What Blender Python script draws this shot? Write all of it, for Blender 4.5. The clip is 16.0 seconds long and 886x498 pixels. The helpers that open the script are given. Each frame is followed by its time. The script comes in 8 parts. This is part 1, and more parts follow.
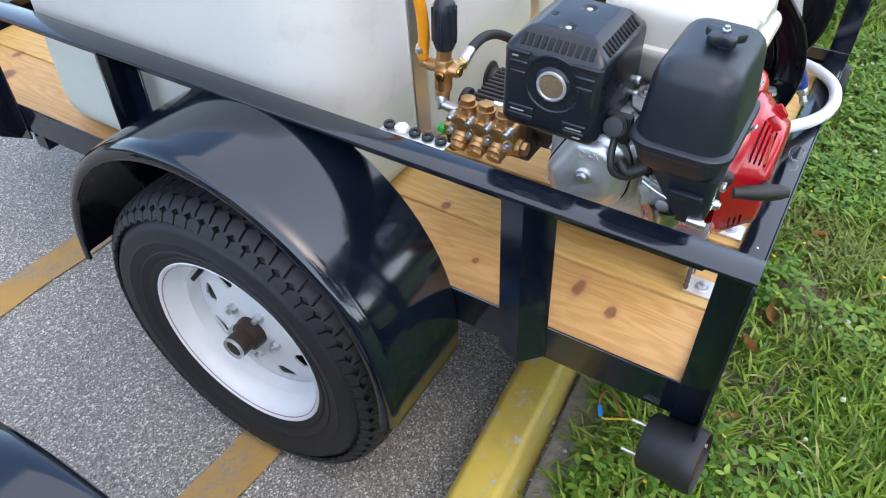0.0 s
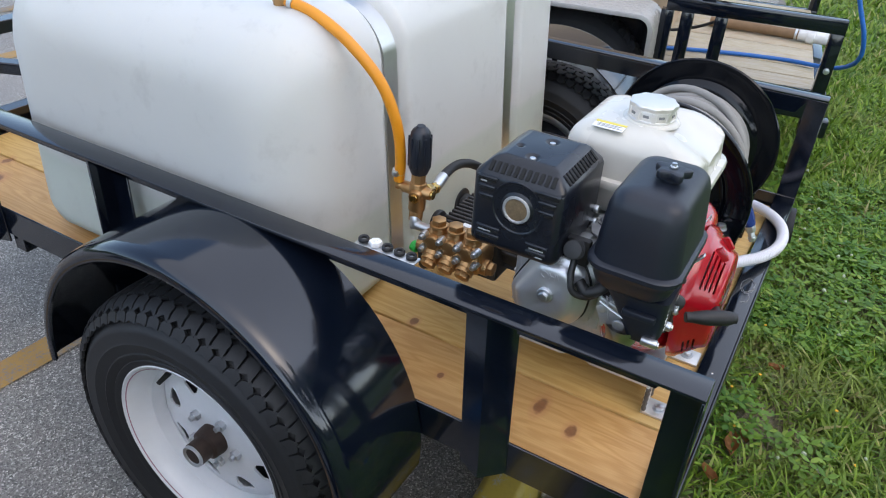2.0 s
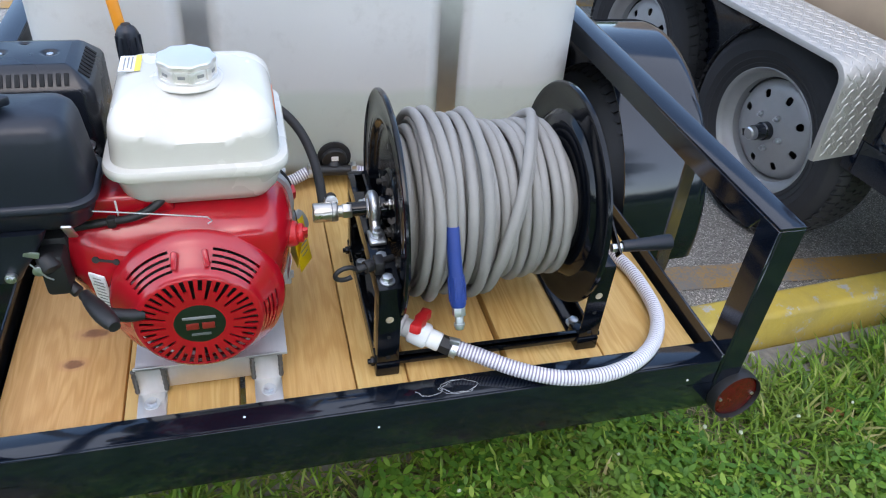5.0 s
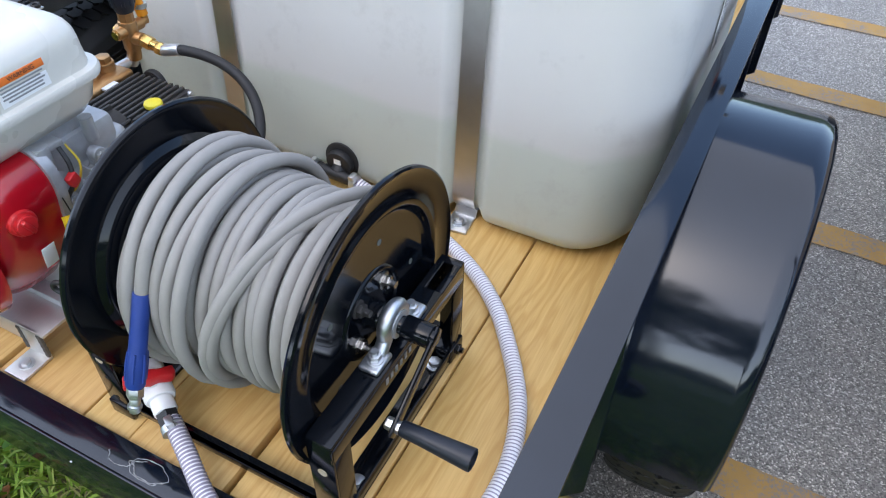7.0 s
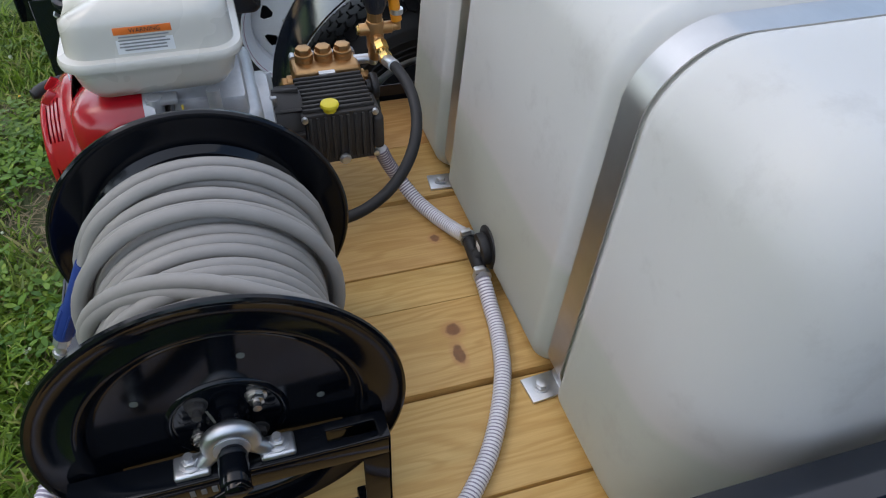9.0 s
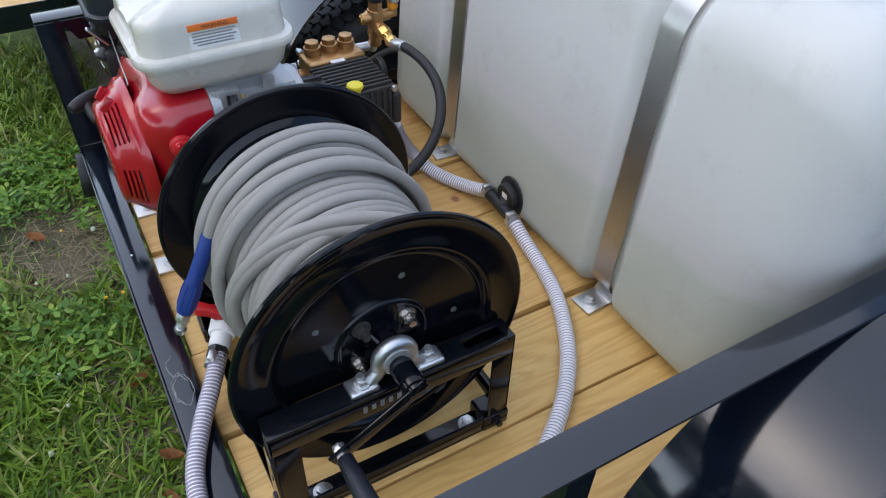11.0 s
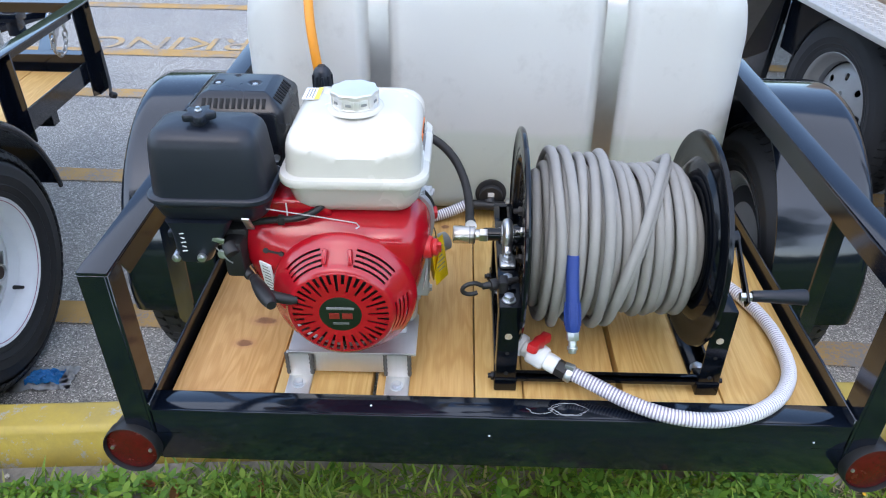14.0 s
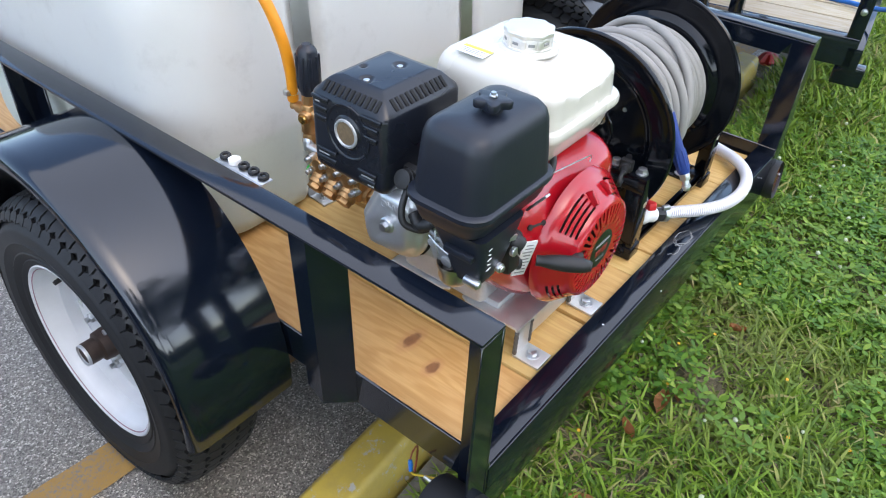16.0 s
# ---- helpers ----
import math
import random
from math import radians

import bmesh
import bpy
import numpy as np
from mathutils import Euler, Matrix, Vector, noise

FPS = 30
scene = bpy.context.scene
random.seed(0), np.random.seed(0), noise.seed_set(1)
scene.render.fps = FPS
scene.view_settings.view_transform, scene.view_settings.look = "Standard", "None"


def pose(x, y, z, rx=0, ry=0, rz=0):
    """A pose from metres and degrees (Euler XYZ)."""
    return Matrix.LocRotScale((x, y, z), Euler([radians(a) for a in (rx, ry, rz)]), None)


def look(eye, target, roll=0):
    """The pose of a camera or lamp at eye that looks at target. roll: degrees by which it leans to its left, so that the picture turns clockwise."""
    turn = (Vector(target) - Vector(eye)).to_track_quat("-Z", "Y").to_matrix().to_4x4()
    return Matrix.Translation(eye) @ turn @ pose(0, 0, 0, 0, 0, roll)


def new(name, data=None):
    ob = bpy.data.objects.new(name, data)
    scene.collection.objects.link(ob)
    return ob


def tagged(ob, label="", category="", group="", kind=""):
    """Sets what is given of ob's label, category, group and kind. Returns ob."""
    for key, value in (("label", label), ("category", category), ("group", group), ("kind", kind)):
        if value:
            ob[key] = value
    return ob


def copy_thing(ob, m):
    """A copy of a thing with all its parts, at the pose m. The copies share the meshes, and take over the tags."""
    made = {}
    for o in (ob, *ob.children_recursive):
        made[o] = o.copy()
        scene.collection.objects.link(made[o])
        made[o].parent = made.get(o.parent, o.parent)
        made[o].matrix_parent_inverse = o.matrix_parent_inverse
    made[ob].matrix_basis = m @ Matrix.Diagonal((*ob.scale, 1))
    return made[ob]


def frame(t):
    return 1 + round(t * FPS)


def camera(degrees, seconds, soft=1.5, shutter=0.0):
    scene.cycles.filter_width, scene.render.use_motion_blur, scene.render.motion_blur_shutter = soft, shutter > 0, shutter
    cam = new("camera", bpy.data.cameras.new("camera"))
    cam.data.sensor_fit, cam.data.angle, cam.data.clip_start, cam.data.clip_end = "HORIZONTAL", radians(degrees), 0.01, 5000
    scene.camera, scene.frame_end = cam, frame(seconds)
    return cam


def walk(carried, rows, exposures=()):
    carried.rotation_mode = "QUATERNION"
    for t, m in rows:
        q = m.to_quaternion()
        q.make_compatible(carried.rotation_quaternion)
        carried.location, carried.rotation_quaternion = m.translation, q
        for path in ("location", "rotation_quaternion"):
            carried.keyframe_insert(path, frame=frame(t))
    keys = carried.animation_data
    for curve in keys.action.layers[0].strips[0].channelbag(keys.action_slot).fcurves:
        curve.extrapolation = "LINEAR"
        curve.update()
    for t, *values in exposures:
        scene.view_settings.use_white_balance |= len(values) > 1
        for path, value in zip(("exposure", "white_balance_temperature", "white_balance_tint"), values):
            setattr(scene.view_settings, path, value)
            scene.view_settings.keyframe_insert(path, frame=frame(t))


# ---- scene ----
cam = camera(62.1, 16.0, soft=1.1)
PATH = [
    (0, (-1.398, 0.001, 1.405), (-0.138, 0.767, 0.054), -0.5),
    (0.5, (-1.51, 0.107, 1.449), (-0.211, 0.873, 0.135), -3.9),
    (1, (-1.459, 0.126, 1.481), (0.037, 0.727, 0.297), -6.4),
    (1.5, (-1.483, 0.111, 1.452), (0.002, 0.718, 0.257), -0.3),
    (2, (-1.443, -0.029, 1.419), (0.036, 0.78, 0.343), 3.5),
    (2.5, (-1.215, -0.355, 1.408), (0.132, 0.715, 0.39), 3.9),
    (3, (-1.056, -0.57, 1.416), (0.062, 0.709, 0.36), 4.1),
    (3.2, (-1.014, -0.673, 1.404), (-0.003, 0.686, 0.341), 4.9),
    (5.3, (0.027, -0.77, 1.427), (0.238, 0.772, 0.171), 3.0),
    (5.5, (0.162, -0.748, 1.417), (0.161, 0.8, 0.151), 0.9),
    (6, (0.435, -0.677, 1.42), (0.281, 0.852, 0.14), 2.3),
    (6.5, (0.561, -0.463, 1.399), (0.217, 0.952, 0.027), 7.6),
    (7, (0.726, -0.268, 1.408), (0.073, 1.037, 0.04), 1.0),
    (7.5, (0.931, -0.056, 1.411), (-0.057, 1.139, 0.147), 3.5),
    (8, (0.885, 0.121, 1.374), (-0.26, 1.117, 0.072), 8.5),
    (8.5, (0.85, 0.262, 1.389), (-0.382, 1.078, 0.042), 5.3),
    (9, (0.873, 0.338, 1.402), (-0.506, 0.807, 0.031), 2.4),
    (9.2, (0.887, 0.347, 1.413), (-0.518, 0.706, 0.035), 1.3),
    (11.3, (0.935, -0.147, 1.402), (-0.23, 0.825, 0.099), 1.3),
    (11.5, (0.864, -0.266, 1.4), (-0.105, 0.896, 0.092), 1.1),
    (12, (0.73, -0.465, 1.433), (-0.112, 0.755, 0.09), 0.3),
    (12.5, (0.495, -0.576, 1.42), (-0.15, 0.796, 0.116), -3.2),
    (13, (0.278, -0.814, 1.431), (-0.066, 0.702, 0.173), -1.0),
    (13.5, (0.148, -0.996, 1.452), (-0.09, 0.652, 0.344), -0.3),
    (14, (-0.079, -0.91, 1.448), (-0.118, 0.746, 0.328), 0.4),
    (14.5, (-0.392, -0.892, 1.394), (-0.129, 0.729, 0.254), 2.0),
    (15, (-0.738, -0.778, 1.401), (-0.019, 0.655, 0.206), 2.6),
    (15.5, (-0.987, -0.529, 1.419), (-0.006, 0.74, 0.225), -0.0),
    (16, (-1.205, -0.335, 1.407), (0.053, 0.616, 0.178), 3.0),
]
walk(cam, [(t, look(eye, target, roll)) for t, eye, target, roll in PATH],
     [(0, 1.97, 6750, 10), (0.5, 1.84, 7150, 10), (1, 1.58, 7050, 10), (1.5, 1.36, 7000, 10), (2, 1.36, 6850, 10), (3, 1.31, 6800, 10), (5.5, 1.67, 6450, 10), (6.5, 1.74, 6500, 10), (7, 1.68, 6500, 10), (7.5, 1.56, 6550, 10), (8, 1.32, 6600, 10), (8.5, 1.14, 6750, 10), (9.2, 0.97, 6950, 10), (11.3, 1.33, 6500, 10), (12.5, 1.68, 6400, 10), (14.5, 1.71, 6350, 10), (15.5, 1.82, 6600, 10), (16, 1.88, 6750, 10)])

# ---- light: bright overcast sky ----
world = bpy.data.worlds.new("overcast_sky")
scene.world = world
world.use_nodes = True
wn = world.node_tree.nodes
sky = wn.new("ShaderNodeTexSky")
sky.sky_type = "NISHITA"
sky.sun_disc = False
SUN_EL, SUN_ROT = radians(52), radians(195)
sky.sun_elevation, sky.sun_rotation = SUN_EL, SUN_ROT
sky.air_density, sky.dust_density, sky.ozone_density = 0.95, 1.0, 1.0
wn["Background"].inputs["Strength"].default_value = 0.15
world.node_tree.links.new(sky.outputs["Color"], wn["Background"].inputs["Color"])
sun = new("sun", bpy.data.lights.new("sun", "SUN"))
sun.data.energy, sun.data.angle, sun.data.color = 1.0, radians(156), (1.0, 0.955, 0.89)
sun.matrix_world = look((0, 0, 20), (-20 * math.sin(SUN_ROT) / math.tan(SUN_EL), -20 * math.cos(SUN_ROT) / math.tan(SUN_EL), 0))
scene.view_settings.exposure = 0.0


# ---- materials ----
class Mat:
    """A node material with a few short ways of wiring it."""

    def __init__(self, name, color=(0.5, 0.5, 0.5), rough=0.5, metal=0.0, **more):
        self.m = bpy.data.materials.new(name)
        self.m.use_nodes = True
        self.t = self.m.node_tree
        self.b = self.t.nodes["Principled BSDF"]
        self.set("Base Color", (*color, 1))
        self.set("Roughness", rough)
        self.set("Metallic", metal)
        for k, v in more.items():
            self.set(k.replace("_", " "), v)

    def set(self, name, v):
        self.b.inputs[name].default_value = v

    def node(self, kind, **props):
        n = self.t.nodes.new("ShaderNode" + kind)
        for k, v in props.items():
            if k in ("operation", "blend_type", "data_type", "feature", "wave_type", "bands_direction"):
                if k == "operation":
                    n.operation = v
                elif k == "blend_type":
                    n.blend_type = v
                elif k == "data_type":
                    n.data_type = v
                elif k == "feature":
                    n.feature = v
            else:
                n.inputs[k].default_value = v
        return n

    def link(self, a, b):
        self.t.links.new(a, b)
        return self

    def coords(self, scale=(1, 1, 1), offset_random=False):
        c = self.node("TexCoord")
        mp = self.node("Mapping")
        mp.inputs["Scale"].default_value = scale
        self.link(c.outputs["Object"], mp.inputs["Vector"])
        if offset_random:
            info = self.node("ObjectInfo")
            mul = self.node("Math", operation="MULTIPLY")
            mul.inputs[1].default_value = 37.0
            self.link(info.outputs["Random"], mul.inputs[0])
            self.link(mul.outputs[0], mp.inputs["Location"])
        return mp.outputs["Vector"]

    def noise(self, vec, scale, detail=4.0, rough=0.55):
        n = self.node("TexNoise", Scale=scale, Detail=detail, Roughness=rough)
        self.link(vec, n.inputs["Vector"])
        return n.outputs["Fac"]

    def ramp(self, fac, stops):
        r = self.node("ValToRGB")
        el = r.color_ramp.elements
        while len(el) < len(stops):
            el.new(0.5)
        for e, (p, c) in zip(el, stops):
            e.position = p
            e.color = (*c, 1) if len(c) == 3 else c
        self.link(fac, r.inputs["Fac"])
        return r.outputs["Color"]

    def mix(self, fac, a, b, blend="MIX"):
        n = self.node("Mix", data_type="RGBA", blend_type=blend)
        for v, i in ((fac, 0), (a, 6), (b, 7)):
            if hasattr(v, "links"):
                self.link(v, n.inputs[i])
            else:
                n.inputs[i].default_value = v if i == 0 else (*v, 1)
        return n.outputs[2]

    def color(self, out):
        return self.link(out, self.b.inputs["Base Color"])

    def rough(self, fac, lo, hi):
        n = self.node("MapRange")
        n.inputs["To Min"].default_value, n.inputs["To Max"].default_value = lo, hi
        self.link(fac, n.inputs["Value"])
        return self.link(n.outputs["Result"], self.b.inputs["Roughness"])

    def bump(self, fac, strength, distance):
        n = self.node("Bump", Strength=strength, Distance=distance)
        self.link(fac, n.inputs["Height"])
        return self.link(n.outputs["Normal"], self.b.inputs["Normal"])


def plain(name, color, rough, metal=0.0, vary=0.12, scale=30.0, bump=0.0, dist=0.001, **more):
    """A surface with soft mottling in colour and gloss, and a fine relief."""
    m = Mat(name, color, rough, metal, **more)
    v = m.coords()
    big, small = m.noise(v, scale * 0.25, 3), m.noise(v, scale * 4, 3)
    dark = tuple(c * (1 - vary) for c in color)
    light = tuple(min(1, c * (1 + vary)) for c in color)
    m.color(m.mix(m.noise(v, scale, 5), dark, light))
    m.rough(big, max(0.02, rough * 0.8), min(1, rough * 1.25))
    if bump:
        m.bump(small, bump, dist)
    return m.m


def black_paint(name, ior, film_a, film_b):
    m = Mat(name, (0.006, 0.007, 0.009), 0.1)
    m.set("IOR", ior)
    v = m.coords()
    dust = m.ramp(m.noise(v, 260, 2, 0.7), [(0.0, (0, 0, 0)), (0.72, (0, 0, 0)), (0.8, (1, 1, 1))])
    film = m.ramp(m.noise(v, 9, 5), [(0.35, film_a), (0.8, film_b)])
    m.color(m.mix(dust, film, (0.022, 0.022, 0.023)))
    m.rough(m.noise(v, 14, 5), 0.06, 0.15)
    m.bump(m.noise(v, 40, 3), 0.05, 0.0012)
    return m.m


KNOTS = [(-0.477, 0.275, 0.022, 0.010), (-0.505, 0.204, 0.015, 0.009), (-0.509, 0.47, 0.008, 0.006), (0.117, 0.619, 0.012, 0.012),
         (0.169, 0.613, 0.018, 0.008), (-0.110, 0.655, 0.009, 0.008), (-0.155, 0.68, 0.006, 0.004), (-0.40, 0.60, 0.012, 0.008),
         (0.49, 0.83, 0.012, 0.006), (-0.52, 1.86, 0.03, 0.02), (-0.43, 1.93, 0.015, 0.01), (-0.34, 0.42, 0.02, 0.01)]


def wood(name, tone, dark, knots=()):
    """Sawn softwood with its grain along y; knots are (x, y, half width, half length)."""
    m = Mat(name, tone, 0.55)
    v = m.coords((1, 1, 1))
    info = m.node("ObjectInfo")
    shift = m.node("VectorMath", operation="MULTIPLY_ADD")
    shift.inputs[1].default_value = (3.1, 7.7, 5.3)
    m.link(info.outputs["Random"], shift.inputs[0])
    m.link(v, shift.inputs[2])
    sv = shift.outputs["Vector"]

    def stretched(s, scale, detail):
        mp = m.node("Mapping")
        mp.inputs["Scale"].default_value = s
        m.link(sv, mp.inputs["Vector"])
        return m.noise(mp.outputs["Vector"], scale, detail)

    # growth rings: warped bands across the board
    warp = stretched((1, 0.16, 1), 6, 4)
    x = m.node("SeparateXYZ")
    m.link(sv, x.inputs[0])
    ring = m.node("Math", operation="MULTIPLY_ADD")
    ring.inputs[1].default_value = 260.0
    w2 = m.node("Math", operation="MULTIPLY")
    w2.inputs[1].default_value = 120.0
    m.link(warp, w2.inputs[0])
    m.link(x.outputs["X"], ring.inputs[0])
    m.link(w2.outputs[0], ring.inputs[2])
    sine = m.node("Math", operation="SINE")
    m.link(ring.outputs[0], sine.inputs[0])
    half = m.node("MapRange")
    half.inputs["From Min"].default_value = -1
    m.link(sine.outputs[0], half.inputs["Value"])
    fine = stretched((60, 2.2, 60), 6, 4)
    broad = stretched((3, 0.7, 3), 2, 4)
    light = tuple(min(1, c * 1.06) for c in tone)
    late = m.ramp(half.outputs["Result"], [(0.25, (0, 0, 0)), (0.80, (0.75, 0.75, 0.75)), (0.97, (1, 1, 1))])
    grain = m.mix(late, light, (tone[0] * 0.92, tone[1] * 0.86, tone[2] * 0.74))
    grain = m.mix(m.ramp(stretched((26, 0.8, 26), 3, 3), [(0.35, (0, 0, 0)), (0.7, (0.42, 0.42, 0.42))]), grain, (tone[0] * 0.78, tone[1] * 0.68, tone[2] * 0.50))
    grain = m.mix(m.ramp(fine, [(0.4, (0, 0, 0)), (0.8, (0.30, 0.30, 0.30))]), grain, dark)
    tint = m.mix(info.outputs["Random"], (1.0, 0.97, 0.80), (0.95, 0.83, 0.68))
    grain = m.mix(0.75, grain, m.mix(1.0, grain, tint, "MULTIPLY"))
    green = m.ramp(broad, [(0.56, (0, 0, 0)), (0.72, (0.35, 0.35, 0.35))])
    col = m.mix(green, grain, (0.36, 0.33, 0.14))
    pos = m.node("SeparateXYZ")
    geo = m.node("NewGeometry")
    m.link(geo.outputs["Position"], pos.inputs[0])
    wob = m.noise(v, 60, 2)
    for kx, ky, rx, ry in knots:
        d = []
        for ax, k, r in (("X", kx, rx), ("Y", ky, ry)):
            n = m.node("Math", operation="SUBTRACT")
            m.link(pos.outputs[ax], n.inputs[0])
            n.inputs[1].default_value = k
            q = m.node("Math", operation="DIVIDE")
            q.inputs[1].default_value = r
            m.link(n.outputs[0], q.inputs[0])
            p = m.node("Math", operation="POWER")
            p.inputs[1].default_value = 2
            ab = m.node("Math", operation="ABSOLUTE")
            m.link(q.outputs[0], ab.inputs[0])
            m.link(ab.outputs[0], p.inputs[0])
            d.append(p.outputs[0])
        s = m.node("Math", operation="ADD")
        m.link(d[0], s.inputs[0]), m.link(d[1], s.inputs[1])
        s2 = m.node("Math", operation="MULTIPLY_ADD")
        s2.inputs[1].default_value = 1.6
        m.link(wob, s2.inputs[0]), m.link(s.outputs[0], s2.inputs[2])
        mask = m.ramp(s2.outputs[0], [(0.0, (1, 1, 1)), (0.55, (0.9, 0.9, 0.9)), (1.0, (0, 0, 0))])
        mm = m.node("MapRange")
        mm.inputs["From Min"].default_value, mm.inputs["From Max"].default_value = 1.5, 2.3
        mm.inputs["To Min"].default_value, mm.inputs["To Max"].default_value = 0.74, 0.0
        m.link(s2.outputs[0], mm.inputs["Value"])
        halo = m.node("MapRange")
        halo.inputs["From Min"].default_value, halo.inputs["From Max"].default_value = 1.6, 5.0
        halo.inputs["To Min"].default_value, halo.inputs["To Max"].default_value = 0.5, 0.0
        m.link(s2.outputs[0], halo.inputs["Value"])
        col = m.mix(halo.outputs["Result"], col, (0.46, 0.20, 0.085))
        col = m.mix(mm.outputs["Result"], col, m.mix(wob, (0.035, 0.012, 0.006), (0.26, 0.09, 0.035)))
    m.color(col)
    m.rough(fine, 0.42, 0.7)
    m.bump(fine, 0.35, 0.0012)
    return m.m


def asphalt():
    m = Mat("worn_asphalt", (0.2, 0.2, 0.2), 0.6)
    v = m.coords()
    vor = m.node("TexVoronoi", Scale=290.0)
    m.link(v, vor.inputs["Vector"])
    sep = m.node("SeparateColor")
    m.link(vor.outputs["Color"], sep.inputs[0])
    stones = m.ramp(sep.outputs[0], [(0.0, (0.12, 0.116, 0.109)), (0.4, (0.268, 0.254, 0.234)), (0.82, (0.38, 0.362, 0.335)), (0.97, (0.80, 0.78, 0.73))])
    patch = m.ramp(m.noise(v, 1.1, 6, 0.6), [(0.3, (0.80, 0.80, 0.82)), (0.7, (1.12, 1.10, 1.06))])
    col = m.mix(1.0, stones, patch, "MULTIPLY")
    oil = m.ramp(m.noise(v, 2.6, 5, 0.6), [(0.62, (0, 0, 0)), (0.8, (0.55, 0.55, 0.55))])
    m.color(m.mix(oil, col, (0.07, 0.068, 0.066)))
    m.bump(vor.outputs["Distance"], 0.8, 0.005)
    return m.m


def marking(name, color, under, wear=0.5, scale=120.0):
    """Paint worn through to what lies under it."""
    m = Mat(name, color, 0.7)
    v = m.coords()
    fine = m.noise(v, scale, 4, 0.7)
    big = m.noise(v, 5, 4, 0.6)
    both = m.mix(0.5, fine, big)
    mask = m.ramp(both, [(wear - 0.06, (1, 1, 1)), (wear + 0.05, (0, 0, 0))])
    tone = m.mix(m.noise(v, 18, 5), tuple(c * 0.72 for c in color), color)
    m.color(m.mix(mask, tone, under))
    m.bump(fine, 0.4, 0.002)
    return m.m


def kerb_paint():
    m = Mat("chipped_yellow_kerb_paint", (0.62, 0.46, 0.05), 0.55)
    v = m.coords()
    chips = m.ramp(m.noise(v, 17, 9, 0.8), [(0.565, (0, 0, 0)), (0.60, (1, 1, 1))])
    film = m.mix(m.noise(v, 4, 5), (0.40, 0.29, 0.045), (0.60, 0.455, 0.085))
    grime = m.ramp(m.noise(v, 7, 8, 0.7), [(0.42, (0, 0, 0)), (0.7, (0.55, 0.55, 0.55))])
    film = m.mix(grime, film, (0.27, 0.215, 0.09))
    m.color(m.mix(chips, film, m.mix(m.noise(v, 50, 3), (0.30, 0.29, 0.27), (0.5, 0.49, 0.45))))
    m.rough(chips, 0.5, 0.85)
    m.bump(m.noise(v, 45, 6), 0.4, 0.004)
    return m.m


def tank_plastic():
    m = Mat("milky_polyethylene", (0.78, 0.80, 0.79), 0.34)
    m.set("Subsurface Weight", 0.7)
    m.set("Subsurface Radius", (1.0, 1.0, 0.95))
    m.set("Subsurface Scale", 0.14)
    v = m.coords()
    pos = m.node("SeparateXYZ")
    m.link(v, pos.inputs[0])
    base = m.mix(m.noise(v, 2.2, 4), (0.515, 0.52, 0.50), (0.58, 0.582, 0.558))
    # the water inside shows through as a faintly greener band
    lev = m.node("Math", operation="MULTIPLY_ADD")
    lev.inputs[1].default_value = 0.06
    m.link(m.noise(v, 3.5, 2), lev.inputs[0])
    m.link(pos.outputs["Z"], lev.inputs[2])
    wet = m.ramp(lev.outputs[0], [(0.0, (1, 1, 1)), (0.245, (0.9, 0.9, 0.9)), (0.265, (0, 0, 0))])
    base = m.mix(wet, base, (0.475, 0.515, 0.455))
    scuff = m.ramp(m.noise(v, 11, 7, 0.7), [(0.56, (0, 0, 0)), (0.76, (0.42, 0.42, 0.42))])
    m.color(m.mix(scuff, base, (0.36, 0.355, 0.335)))
    m.rough(m.noise(v, 6, 4), 0.36, 0.5)
    m.bump(m.noise(v, 5, 2), 0.2, 0.01)
    return m.m


def leaf_mat(name, a, b, dry):
    """Thin green leaves that let some light through."""
    m = Mat(name, a, 0.5)
    g = m.node("NewGeometry")
    col = m.ramp(g.outputs["Random Per Island"], [(0.0, a), (0.84, b), (0.94, tuple((x + y) / 2 for x, y in zip(b, dry))), (1.0, dry)])
    dead = m.ramp(m.noise(m.coords(), 3.2, 5, 0.65), [(0.50, (0, 0, 0)), (0.72, (0.42, 0.42, 0.42))])
    col = m.mix(dead, col, tuple(0.75 * x for x in dry))
    m.color(col)
    m.set("Transmission Weight", 0.0)
    m.set("Specular IOR Level", 0.35)
    tr = m.node("BsdfTranslucent")
    m.link(col, tr.inputs["Color"])
    mx = m.node("MixShader")
    mx.inputs[0].default_value = 0.28
    out = m.t.nodes["Material Output"]
    m.link(m.b.outputs[0], mx.inputs[1]), m.link(tr.outputs[0], mx.inputs[2]), m.link(mx.outputs[0], out.inputs["Surface"])
    return m.m


